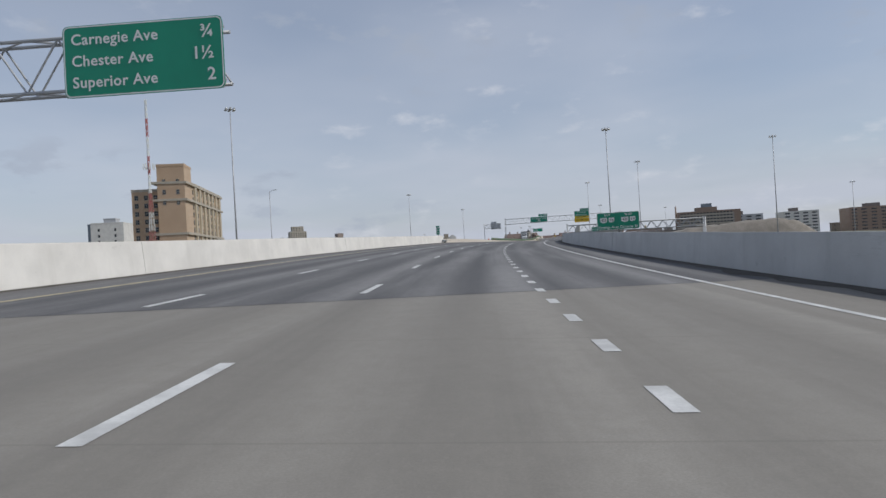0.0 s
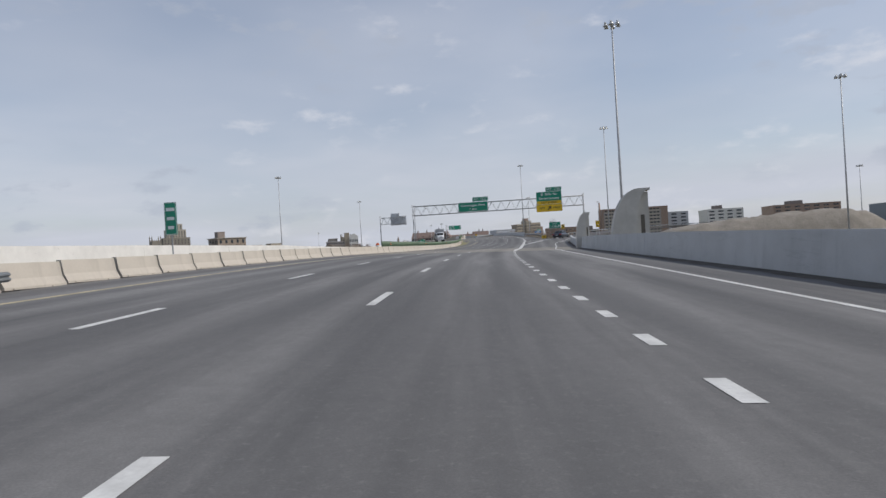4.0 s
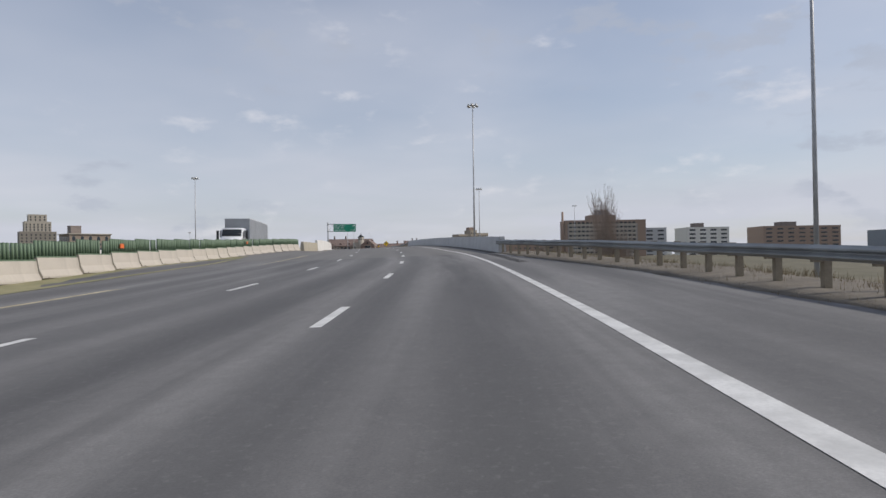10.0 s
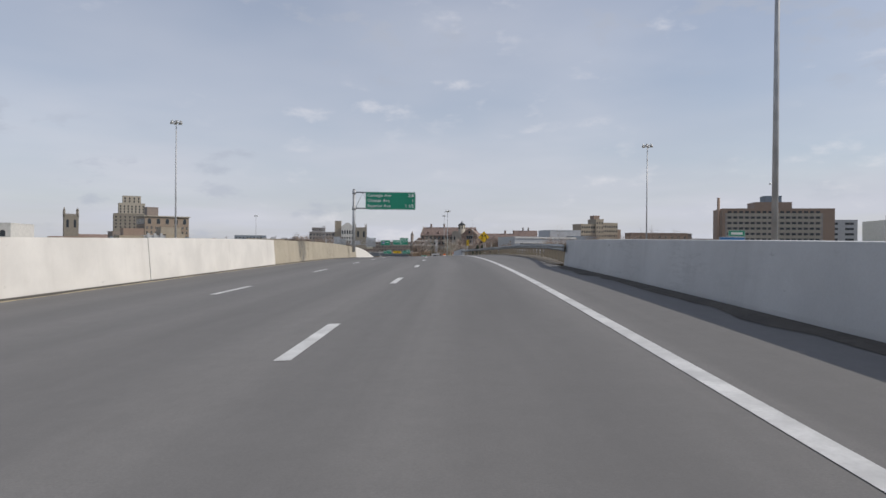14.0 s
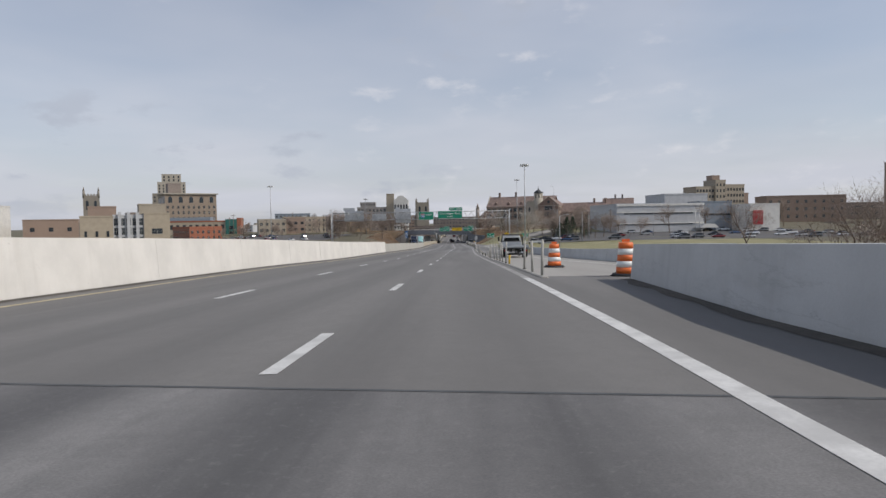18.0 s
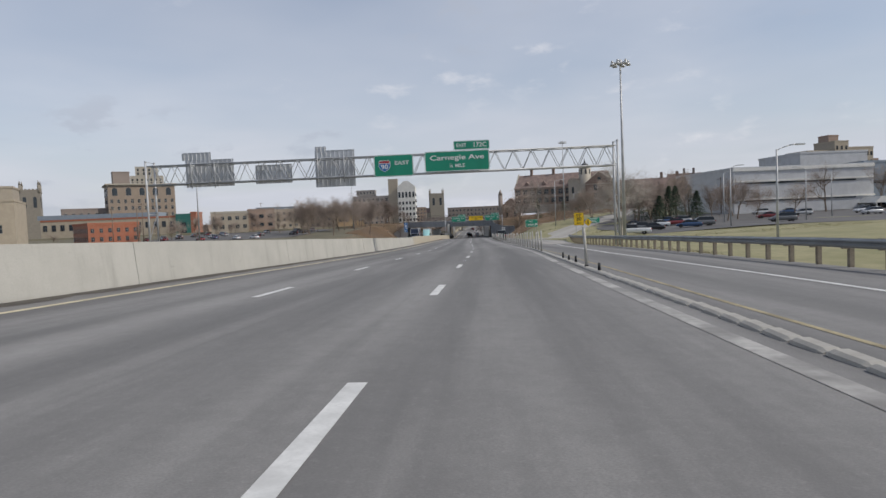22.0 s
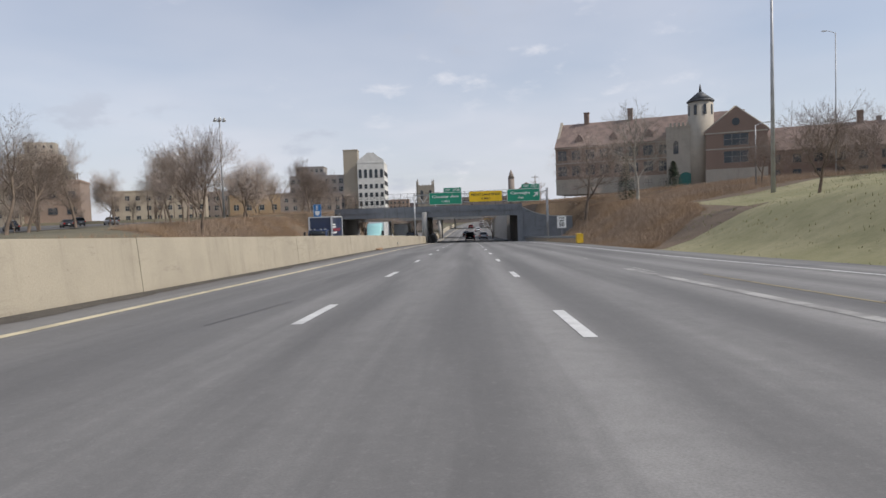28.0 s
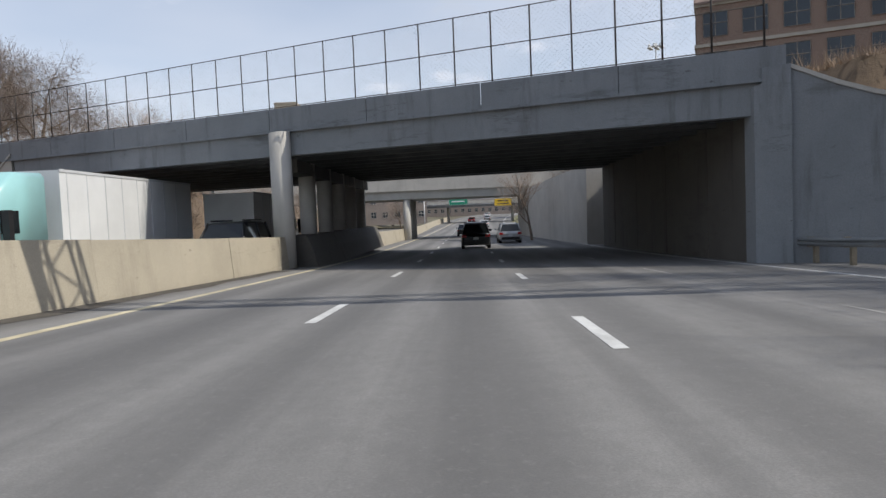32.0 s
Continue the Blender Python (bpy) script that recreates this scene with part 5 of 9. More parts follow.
for x in (-29.5, -27, -16, -13.2):
    bm = bmesh.new()
    tube(bm, (x, 0.2, 7.2), (x, 0.2, 10.0), 0.05, 0.05, 6)
    tube(bm, (x - .8, 0.25, 7.5), (x + .4, 0.25, 9.8), 0.035, 0.035, 5)
    part("bracket", bm, M["steel"], root)

# gantry before the overpass
root = thing("sign_gantry", stand_site(912, 0, 0.0), "steel lattice sign gantry in front of the overpass", "sign gantry", "overhead signs")
truss(root, (-11.3, 0.3, 7.55), (14.4, 0.3, 7.55), 1.55, 1.2, 14, 0.075, 0.036)
leg_frame(root, -11.2, 0.4, 9.3, 1.2, 0.10)
leg_frame(root, 14.2, -0.6, 9.6, 1.9, 0.13)
p = panel(root, -5.2, 8.3, 6.25, 2.3, G_, W_, "green panel naming a street exit ahead")
text(p, "Chester Ave", 0, 0.36, 0.50, W_, squeeze=5.1)
text(p, "\u00bd MILE", 0, -0.55, 0.36, W_)
exit_tab(root, -3.85, 9.85, 3.4, "EXIT 173B")
p = panel(root, 2.45, 8.45, 6.3, 2.0, Y_, K_, "yellow panel warning that a lane ends", bw=0.03)
text(p, "RIGHT LANE ENDS", 0, 0.36, 0.38, K_, squeeze=5.4)
text(p, "\u00bc MILE", 0, -0.42, 0.40, K_)
p = panel(root, 9.65, 8.45, 6.2, 2.35, G_, W_, "green exit panel with a slanted arrow")
text(p, "Carnegie", -0.65, 0.42, 0.50, W_, squeeze=3.7)
text(p, "Ave", -0.55, -0.48, 0.50, W_)
arrow(p, 2.35, 0.08, 1.15, 45, W_)
exit_tab(root, 11.0, 10.05, 3.4, "EXIT 172C")


# ---- posted signs ----


def posted(name, s, v, z0, label, build, posts, category="road sign", turn=0.0):
    root = thing(name, stand_site(s, v, -0.33, turn), label, category)
    for x, top in posts:
        bm = bmesh.new()
        box(bm, (x, 0.06, (top + z0 - 0.4) / 2), (0.07, 0.05, top - z0 + 0.4))
        box(bm, (x, 0.09, (top + z0 - 0.4) / 2), (0.02, 0.04, top - z0 + 0.4))
        part("post", bm, M["steel"], root)
    build(root)
    return root


def exit_sign(root):
    p = panel(root, 0, 3.35, 3.2, 1.8, G_, W_, "green panel with exit number and arrow", bw=0.04)
    text(p, "EXIT", 0, 0.42, 0.34, W_, squeeze=1.25)
    text(p, "172A", -0.4, -0.36, 0.50, W_, squeeze=1.75)
    arrow(p, 1.05, -0.32, 0.85, 45, W_)


posted("exit_sign", 300, 13.0, -0.6, "green exit sign on two posts in the gore", exit_sign, ((-1.2, 4.0), (1.2, 4.0)))


def chevron(root, z=2.75, w=0.95, h=1.25):
    p = panel(root, 0, z, w, h, Y_, None, "yellow panel with a black chevron", name="chevron_panel")
    bm = bmesh.new()
    flat(bm, [(-.34, .5), (-.08, .5), (.32, 0), (-.08, -.5), (-.34, -.5), (.06, 0)], -0.03)
    part("chevron", bm, K_, p)


posted("chevron_sign", 300.5, 15.3, -0.6, "yellow chevron sign beside the exit ramp", chevron, ((0, 3.2),))
posted("chevron_sign", 330, 37.5, -4.0, "yellow chevron sign on the far bend", lambda r: chevron(r, 1.9), ((0, 2.4),))


def loop_sign(root):
    p = panel(root, 0, 3.35, 1.0, 1.0, Y_, K_, "yellow panel with a black loop arrow", name="warning_panel", bw=0.02, r=0.06)
    bm = bmesh.new()
    o = [(0.3 * math.cos(radians(a)), 0.3 * math.sin(radians(a)) + 0.1) for a in range(-60, 241, 20)]
    i = [(0.19 * math.cos(radians(a)), 0.19 * math.sin(radians(a)) + 0.1) for a in range(-60, 241, 20)]
    for k in range(len(o) - 1):
        f = bm.faces.new([bm.verts.new((x, -0.03, z)) for x, z in (o[k], o[k + 1], i[k + 1], i[k])])
        f.normal_update()
        if f.normal.y > 0:
            f.normal_flip()
    part("loop_arrow", bm, K_, p)
    q = panel(root, 0, 2.5, 0.95, 0.66, Y_, K_, "yellow speed plate", name="speed_plate", bw=0.02, r=0.05)
    text(q, "25", 0, 0.0, 0.36, K_)


posted("loop_sign", 285, 22.9, -1.5, "yellow loop ramp warning sign on two posts", loop_sign, ((-0.38, 3.8), (0.38, 3.8)))


def diamond(root, z, half, sym):
    bm = bmesh.new()
    prism(bm, [(0, half), (half, 0), (0, -half), (-half, 0)], -0.015, 0.015)
    bmesh.ops.recalc_face_normals(bm, faces=bm.faces)
    p = part("warning_panel", bm, Y_, root, "yellow diamond panel")
    p.location = (0, 0, z)
    bm = bmesh.new()
    q = [(0, half * .93), (half * .93, 0), (0, -half * .93), (-half * .93, 0)]
    ring(bm, q, [(a * .96, b * .96) for a, b in q], -0.02)
    part("border", bm, K_, p)
    sym(p)


def merge_symbol(p):
    for x, dz, w in ((-0.28, 0, 0.12), (0.30, -0.1, 0.12)):
        bm = bmesh.new()
        if x < 0:
            flat(bm, [(x - w / 2, -.42), (x + w / 2, -.42), (x + w / 2, .15), (x - w / 2, .15)], -0.025)
        else:
            flat(bm, [(.38, -.42), (.50, -.42), (.50, -.20), (.30, .15), (.18, .15), (.36, -.22)], -0.025)
        part("symbol_stem", bm, K_, p)
        bm = bmesh.new()
        cx = x if x < 0 else 0.22
        flat(bm, [(cx - .18, .12), (cx + .18, .12), (cx, .50)], -0.026)
        part("symbol_head", bm, K_, p)
    for z0, z1 in ((-.62, -.38), (-.30, -.06), (.02, .26), (.34, .46), (.54, .66)):
        bm = bmesh.new()
        flat(bm, [(-.02, z0), (.02, z0), (.02, z1), (-.02, z1)], -0.025)
        part("lane_mark", bm, K_, p)


posted("merge_sign", 504, 9.6, -0.9, "yellow diamond added-lane sign on a post", lambda r: diamond(r, 3.0, 0.93, merge_symbol), ((0, 2.4),))


def object_marker(root):
    p = panel(root, 0, 2.1, 0.42, 0.95, Y_, None, "yellow panel with black diagonal stripes", name="marker_panel", r=0.03)
    for k in range(4):
        z = -0.5 + k * 0.26
        bm = bmesh.new()
        flat(bm, [(-.2, z), (.2, z + .22), (.2, z + .34), (-.2, z + .12)], -0.03)
        part("stripe", bm, K_, p)


posted("object_marker", 503, 6.9, -0.6, "black and yellow striped object marker", object_marker, ((0, 1.8),))


def advisory(root):
    p = panel(root, 0, 3.1, 1.65, 2.1, Y_, K_, "yellow exit speed panel", name="advisory_panel", bw=0.03, r=0.08)
    text(p, "EXIT", 0, 0.68, 0.32, K_)
    text(p, "30", 0, 0.02, 0.62, K_)
    text(p, "MPH", 0, -0.72, 0.24, K_)
    bm = bmesh.new()
    flat(bm, [(-.78, .36), (.78, .36), (.78, .39), (-.78, .39)], -0.03)
    part("divider", bm, K_, p)


posted("advisory_sign", 732, 18.3, -1.0, "yellow exit speed sign on two posts", advisory, ((-0.5, 3.6), (0.5, 3.6)))


def gore_sign(root):
    p = panel(root, 0, 3.7, 3.3, 2.0, G_, W_, "green panel with exit number and arrow", bw=0.04)
    text(p, "EXIT", -0.2, 0.45, 0.36, W_)
    text(p, "163B", -0.45, -0.4, 0.52, W_, squeeze=1.9)
    arrow(p, 1.15, -0.35, 0.85, 45, W_)


posted("exit_sign", 800, 17.1, -0.6, "green exit sign on two posts in the grass", gore_sign, ((-1.1, 4.3), (1.1, 4.3)))


def signal_sign(p):
    bm = bmesh.new()
    flat(bm, [(-.14, -.42), (.14, -.42), (.14, .42), (-.14, .42)], -0.025)
    q = part("symbol", bm, K_, p)
    for z, mt in ((.25, M["sign_red"]), (0, M["sign_yellow"]), (-.25, M["green"])):
        bm = bmesh.new()
        flat(bm, [(.085 * math.cos(a * math.pi / 5), z + .085 * math.sin(a * math.pi / 5)) for a in range(10)], -0.03)
        part("light_dot", bm, mt, q)


posted("signal_sign", 775, 27.9, -1.0, "yellow diamond signal-ahead sign", lambda r: diamond(r, 2.9, 0.92, signal_sign), ((0, 2.4),))


def speed_limit(root):
    p = panel(root, 0, 3.0, 1.45, 1.95, W_, K_, "white speed limit panel", name="sign_panel", bw=0.025, r=0.08)
    text(p, "SPEED", 0, 0.62, 0.24, K_)
    text(p, "LIMIT", 0, 0.2, 0.24, K_)
    text(p, "50", 0, -0.42, 0.62, K_)


posted("speed_limit_sign", 890, 13.5, -1.0, "white speed limit sign on a post by the guardrail", speed_limit, ((0, 2.4),))


def service_sign(root):
    p = panel(root, 0, 0.0, 3.9, 1.25, M["sign_blue"], W_, "blue service panel", name="sign_panel", bw=0.04, r=0.12)
    q = bmesh.new()
    box(q, (0, -0.03, 0), (2.6, 0.01, 0.42))
    part("legend_bar", q, W_, p)
    p = panel(root, 0.65, 1.15, 2.5, 0.9, G_, W_, "small green panel", name="sign_panel", bw=0.04, r=0.1)
    q = bmesh.new()
    box(q, (0, -0.03, 0), (1.7, 0.01, 0.34))
    part("legend_bar", q, W_, p)


root = posted("service_sign", 492, 44.5, -9.0, "blue service sign with a small green panel above it", service_sign, ((-1.2, 0.6), (1.2, 1.5)))
root.location.z += 2.6 - 0.034 * 44.5


def mile_sign(root):
    p = panel(root, 0, 5.8, 1.45, 4.3, M["sign_blue"], W_, "tall blue reference marker panel", name="sign_panel", bw=0.03, r=0.1)
    text(p, "E", 0, 1.5, 0.7, W_)
    bm = bmesh.new()
    flat(bm, [(a * 0.7, b * 0.7 + 0.55) for a, b in shield], -0.03)
    part("route_shield", bm, W_, p, "small interstate shield")
    text(p, "172", 0, -0.45, 0.62, W_, squeeze=1.2)
    text(p, "6", 0, -1.5, 0.7, W_)


posted("mile_marker", 905, -28.3, 1.0, "tall blue mile reference sign on the far shoulder", mile_sign, ((-0.5, 4.0), (0.5, 4.0)))
bm = None


def green_plate(root, z, w, h):
    p = panel(root, 0, z, w, h, G_, W_, "small green street sign panel", bw=0.03, r=0.06)
    for k in range(3):
        q = bmesh.new()
        box(q, (0, -0.03, h * (0.28 - 0.28 * k)), (w * (0.7 - 0.1 * k), 0.01, h * 0.10))
        part("legend_bar", q, W_, p)


posted("guide_sign", 782, 30.5, -0.5, "green street guide sign by the ramp", lambda r: green_plate(r, 3.4, 3.0, 1.3), ((-1, 3.8), (1, 3.8)))
posted("guide_sign", 156, -19.3, -1.0, "tall narrow green reference sign on the opposing road", lambda r: green_plate(r, 3.3, 0.85, 2.2), ((0, 3.5),))

# ---- delineators, kerb and drums ----
bm = bmesh.new()
tube(bm, (0, 0, 0.02), (0, 0, 1.08), 0.042, 0.042, 10)
tube(bm, (0, 0, 1.08), (0, 0, 1.12), 0.042, 0.02, 10)
DEL_TUBE = mesh_of("tube", bm, M["post_white"])
bm = bmesh.new()
tube(bm, (0, 0, 0), (0, 0, 0.04), 0.07, 0.05, 10)
DEL_BASE = mesh_of("foot", bm, M["rubber"])
rnd = random.Random(12)
bm = bmesh.new()
tube(bm, (0, 0, 0.0), (0.01, 0, 0.17), 0.042, 0.03, 8)
DEL_STUB = mesh_of("stub", bm, M["rubber"])
bm = bmesh.new()
tube(bm, (0, 0, 0.0), (0.003, 0, 0.17), 0.042, 0.042, 10)
DEL_STUB_PALE = mesh_of("stub", bm, M["post_white"])
KERB_V = [(535, 3.92), (580, 3.92), (600, 3.9), (645, 3.8), (660, 3.85), (680, 4.15), (720, 4.38), (800, 4.42)]
posts = [535.5, 538.7, 542.2, 554.7, 558.1, 561.1, 565.2, 569.0, 575.7, 579.0, 612.6, 614.5, 647.0]
s = 670.1
while s < 800:
    posts.append(s)
    s += 3.43
for s in posts:
    up = 0.055 if s > 540 else 0.0
    tall = rnd.uniform(0.97, 1.03)
    d = thing("delineator_post", stand(s, lerp(s, KERB_V), up) @ pose(0, 0, 0, rnd.uniform(-3, 3), rnd.uniform(-3.5, 3.5), 0) @ Matrix.Diagonal((1, 1, tall, 1)), "dusty white tubular delineator post on the low kerb", "delineator", "delineator posts")
    part("tube", DEL_TUBE, None, d)
    part("foot", DEL_BASE, None, d, "black rubber foot")
for s, k in ((581.8, 3.0), (588.5, 1.4), (594.1, 2.0), (597.4, 1.0), (644.2, 1.1), (650.1, 1.2), (652.6, 0.9), (655.0, 1.2)):
    d = thing("delineator_stub", stand(s, lerp(s, KERB_V), 0.07) @ pose(0, 0, 0, 2, -3, 0) @ Matrix.Diagonal((1, 1, k, 1)), "snapped-off delineator stub on the low kerb", "delineator", "delineator stubs")
    part("stub", DEL_STUB if k < 2 else DEL_STUB_PALE, None, d)
root = thing("delineator_stub", stand(551.4, 3.9, 0.07), "broken yellow delineator stub on the kerb", "delineator")
bm = bmesh.new()
tube(bm, (0, 0, 0), (0.02, 0, 0.42), 0.045, 0.045, 8)
part("tube", bm, M["bump_crash"], root)
# low kerb blocks
bm = bmesh.new()
rows = []
for y, k in ((-0.28, 0.55), (-0.22, 0.95), (0.22, 0.95), (0.28, 0.55)):
    rows.append([bm.verts.new((x * (0.6 + 0.4 * k), y, z * k)) for x, z in ((-0.115, 0.0), (0.115, 0.0), (0.105, 0.035), (0.06, 0.06), (-0.06, 0.06), (-0.105, 0.035))])
for p, q in zip(rows, rows[1:]):
    for i in range(6):
        bm.faces.new((p[i], p[(i + 1) % 6], q[(i + 1) % 6], q[i]))
bm.faces.new(rows[0][::-1])
bm.faces.new(rows[-1])
bmesh.ops.recalc_face_normals(bm, faces=bm.faces)
M["kerb"] = wall_mat("grimy_white_kerb", (0.37, 0.355, 0.32), (0.20, 0.185, 0.165))
KERB = mesh_of("kerb_block", bm, M["kerb"])
root = thing("separator_kerb", stand(535, 3.95), "low kerb of scuffed white blocks between the lanes", "kerb", kind="structure")
inv = root.matrix_world.inverted()
s = 535.0
n = 0
while s < 800:
    q = part("kerb_block", KERB, None, root)
    q.matrix_basis = inv @ (stand(s, lerp(s, KERB_V) + rnd.uniform(-.02, .02), 0.0, rnd.uniform(-1.5, 1.5)))
    s += 0.78 if rnd.random() > 0.04 else 1.56


def drum(s, v):
    root = thing("traffic_drum", stand(s, v), "orange and white traffic drum with a black rubber base", "traffic drum", "traffic drums")
    for k, mt in enumerate((M["orange"], M["sign_white"], M["orange"], M["sign_white"], M["orange"])):
        bm = bmesh.new()
        tube(bm, (0, 0, 0.09 + k * 0.18), (0, 0, 0.265 + k * 0.18), 0.285 - k * 0.018, 0.275 - k * 0.018, 18)
        part("band", bm, mt, root)
    bm = bmesh.new()
    tube(bm, (0, 0, 0), (0, 0, 0.09), 0.46, 0.38, 14)
    part("base", bm, M["rubber"], root, "black rubber base")
    bm = bmesh.new()
    box(bm, (0, 0, 1.04), (0.22, 0.05, 0.08))
    part("handle", bm, M["orange"], root)


drum(546.3, 5.5)
drum(535.4, 6.35)
drum(207, -12.2)
drum(222, -11.8)
drum(236, -11.6)

# ---- high-mast lights and lamp posts ----


def mast(x, y, ztop, label="tall grey high-mast light with a ring of lamps", arms=6):
    zb = ground_at(x, y)
    h = ztop - zb
    root = thing("high_mast_light", Matrix.Translation((x, y, zb)), label, "street lamp", "high masts")
    bm = bmesh.new()
    tube(bm, (0, 0, 0), (0, 0, h), 0.27, 0.11, 14, True)
    part("pole", bm, M["steel"], root)
    bm = bmesh.new()
    tube(bm, (0, 0, h - 0.9), (0, 0, h - 0.1), 0.28, 0.28, 10)
    for i in range(arms):
        a = 2 * math.pi * i / arms
        tube(bm, (0, 0, h - 0.5), (math.cos(a) * 1.0, math.sin(a) * 1.0, h - 0.45), 0.05, 0.05, 5)
    part("ring", bm, M["steel"], root)
    for i in range(arms):
        a = 2 * math.pi * i / arms
        bm = bmesh.new()
        c = Vector((math.cos(a) * 1.15, math.sin(a) * 1.15, h - 0.45))
        tube(bm, c + Vector((0, 0, -0.45)), c + Vector((0, 0, 0.0)), 0.40, 0.22, 10)
        tube(bm, c, c + Vector((0, 0, 0.3)), 0.22, 0.14, 8)
        part("lamp", bm, M["lamp_head"], root, "pale lamp housing")


M["lamp_head"] = plain("lamp_housing", (0.55, 0.56, 0.55), 0.35, 0.3, 0.1)
for x, y, z in ((-53.0, 167.3, 41.0), (56.9, 217.0, 39.3), (134.0, 258.0, 40.1), (102.0, 331, 42.2), (100.4, 438, 43.2), (19, 552.5, 37.4), (223.8, 644.5, 34.6),
                (137.7, 558, 34.9), (97, 713.1, 25.3), (105.7, 859.9, 29.6), (-22.1, 830.7, 26.8), (11.8, 926, 22.9), (237.5, 371.8, 28.9), (100.4, 1010, 24), (-20, 420, 40.0)):
    mast(x, y, z)


def lamp_post(x, y, ztop, arm, label="grey lamp post with a single arm"):
    zb = ground_at(x, y)
    h = ztop - zb
    root = thing("lamp_post", Matrix.Translation((x, y, zb)), label, "street lamp")
    bm = bmesh.new()
    tube(bm, (0, 0, 0), (0, 0, h), 0.13, 0.08, 8)
    part("pole", bm, M["steel"], root)
    bm = bmesh.new()
    pts = [Vector((arm * t, 0, h - 0.1 + 0.5 * math.sin(t * math.pi / 2))) for t in (0, .3, .6, 1)]
    for a, b in zip(pts, pts[1:]):
        tube(bm, a, b, 0.05, 0.045, 6)
    part("arm", bm, M["steel"], root)
    bm = bmesh.new()
    box(bm, (arm * 1.15, 0, h + 0.36), (0.8, 0.3, 0.14))
    part("lamp", bm, M["lamp_head"], root)


lamp_post(-41.6, 158.5, 17.6, 1.2)
lamp_post(130.2, 892.4, 26.6, -1.6)
lamp_post(124, 842, 12, -2.0)
lamp_post(23, 962, 7.8, 2.2)
lamp_post(96, 800, 12, 2.0)
for x, y, z, arm in ((102.8, 675.3, 8.0, 1.8), (124, 748, 9.5, 1.8), (138, 744, 9.5, -1.8), (152, 762, 9.5, 1.8), (172, 768, 9.5, -1.8), (196, 790, 9.5, 1.8), (160, 738, 9.5, 1.8), (118, 728, 9.5, 1.6), (128.0, 862, 12.5, -1.8), (112, 880, 10.5, 1.6)):
    lamp_post(x, y, z, arm)


def utility_pole(x, y, h, label="brown wooden utility pole with a crossarm"):
    zb = ground_at(x, y)
    root = thing("utility_pole", Matrix.Translation((x, y, zb)), label, "utility pole", "utility poles")
    bm = bmesh.new()
    tube(bm, (0, 0, 0), (0, 0, h), 0.17, 0.11, 8)
    part("pole", bm, M["bark"], root)
    bm = bmesh.new()
    box(bm, (0, 0, h - 0.6), (2.3, 0.12, 0.13))
    part("crossarm", bm, M["bark"], root)
    for k in (-1, -.5, .5, 1):
        bm = bmesh.new()
        tube(bm, (k, 0, h - 0.53), (k, 0, h - 0.33), 0.05, 0.03, 6)
        part("insulator", bm, M["sign_back"], root)


# bark tone raised to include some grey-brown haze
M["bark"] = plain("grey_brown_bark", (0.196, 0.152, 0.116), 0.95, 0.0, 0.3, 2.0, 0.4, 20)
for x, y, h in ((-24, 795, 12), (-48, 905, 11), (-14, 945, 11), (-35, 985, 11), (3, 975, 11), (-75, 915, 12), (88, 985, 10), (146, 812, 11), (168, 856, 11), (-20, 1015, 11), (30, 1000, 10), (-50, 826, 13), (-41, 829, 14.5), (-47.5, 965, 15), (-44, 1017, 16), (-24, 960, 13), (-62, 880, 13)):
    utility_pole(x, y, h)

# ---- overpass ----
# x to the right, y along the road; the bridge crosses at a skew
SKEW = 0.44
root = thing("overpass", stand_site(928.4, 0, 0.0), "stained grey concrete street overpass with a tall wire fence", "bridge")


def askew(bm):
    for v in bm.verts:
        v.co.y -= SKEW * v.co.x
    bmesh.ops.recalc_face_normals(bm, faces=bm.faces)
    return bm


def rail_z(x):
    """The parapet's top."""
    return 7.7 - 0.0094 * x


def beam(name, x0, x1, lo, hi, y0, y1, mat, label=""):
    """A long member that follows the deck's fall, lo and hi below the parapet's top."""
    bm = bmesh.new()
    prism(bm, [(x0, rail_z(x0) - lo), (x1, rail_z(x1) - lo), (x1, rail_z(x1) - hi), (x0, rail_z(x0) - hi)], y0, y1)
    part(name, askew(bm), M[mat], root, label)


XL, XR, DEP = -31.3, 9.5, 27.0
# the deck's shade is partly in the underside's dark colour
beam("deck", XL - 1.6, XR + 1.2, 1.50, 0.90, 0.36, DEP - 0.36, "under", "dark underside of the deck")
for y, out in ((0.0, -1), (DEP - 0.35, 1)):
    for k in range(8):
        # parapet in lengths with open joints
        a = XL - 1.6 + (12.0 - XL) * k / 8
        b = XL - 1.6 + (12.0 - XL) * (k + 1) / 8 - 0.03
        beam("parapet", a, b, 1.12, 0.0, y, y + 0.35, "bridge", "grey concrete parapet with rust stains")
    beam("ledge", XL - 1, 10.0, 1.24, 1.12, y - 0.10, y + 0.45, "bridge", "projecting concrete ledge")
    beam("fascia_beam", XL + 0.1, XR + 0.1, 2.42, 1.24, y + 0.12 if out < 0 else y - 0.3, y + 0.60 if out < 0 else y + 0.2, "bridge", "spalled and stained fascia beam")
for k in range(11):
    beam("girder", XL + 0.2, XR + 0.1, 2.36, 1.5, 1.6 + k * 2.3, 1.95 + k * 2.3, "girder", "dark grey girder")
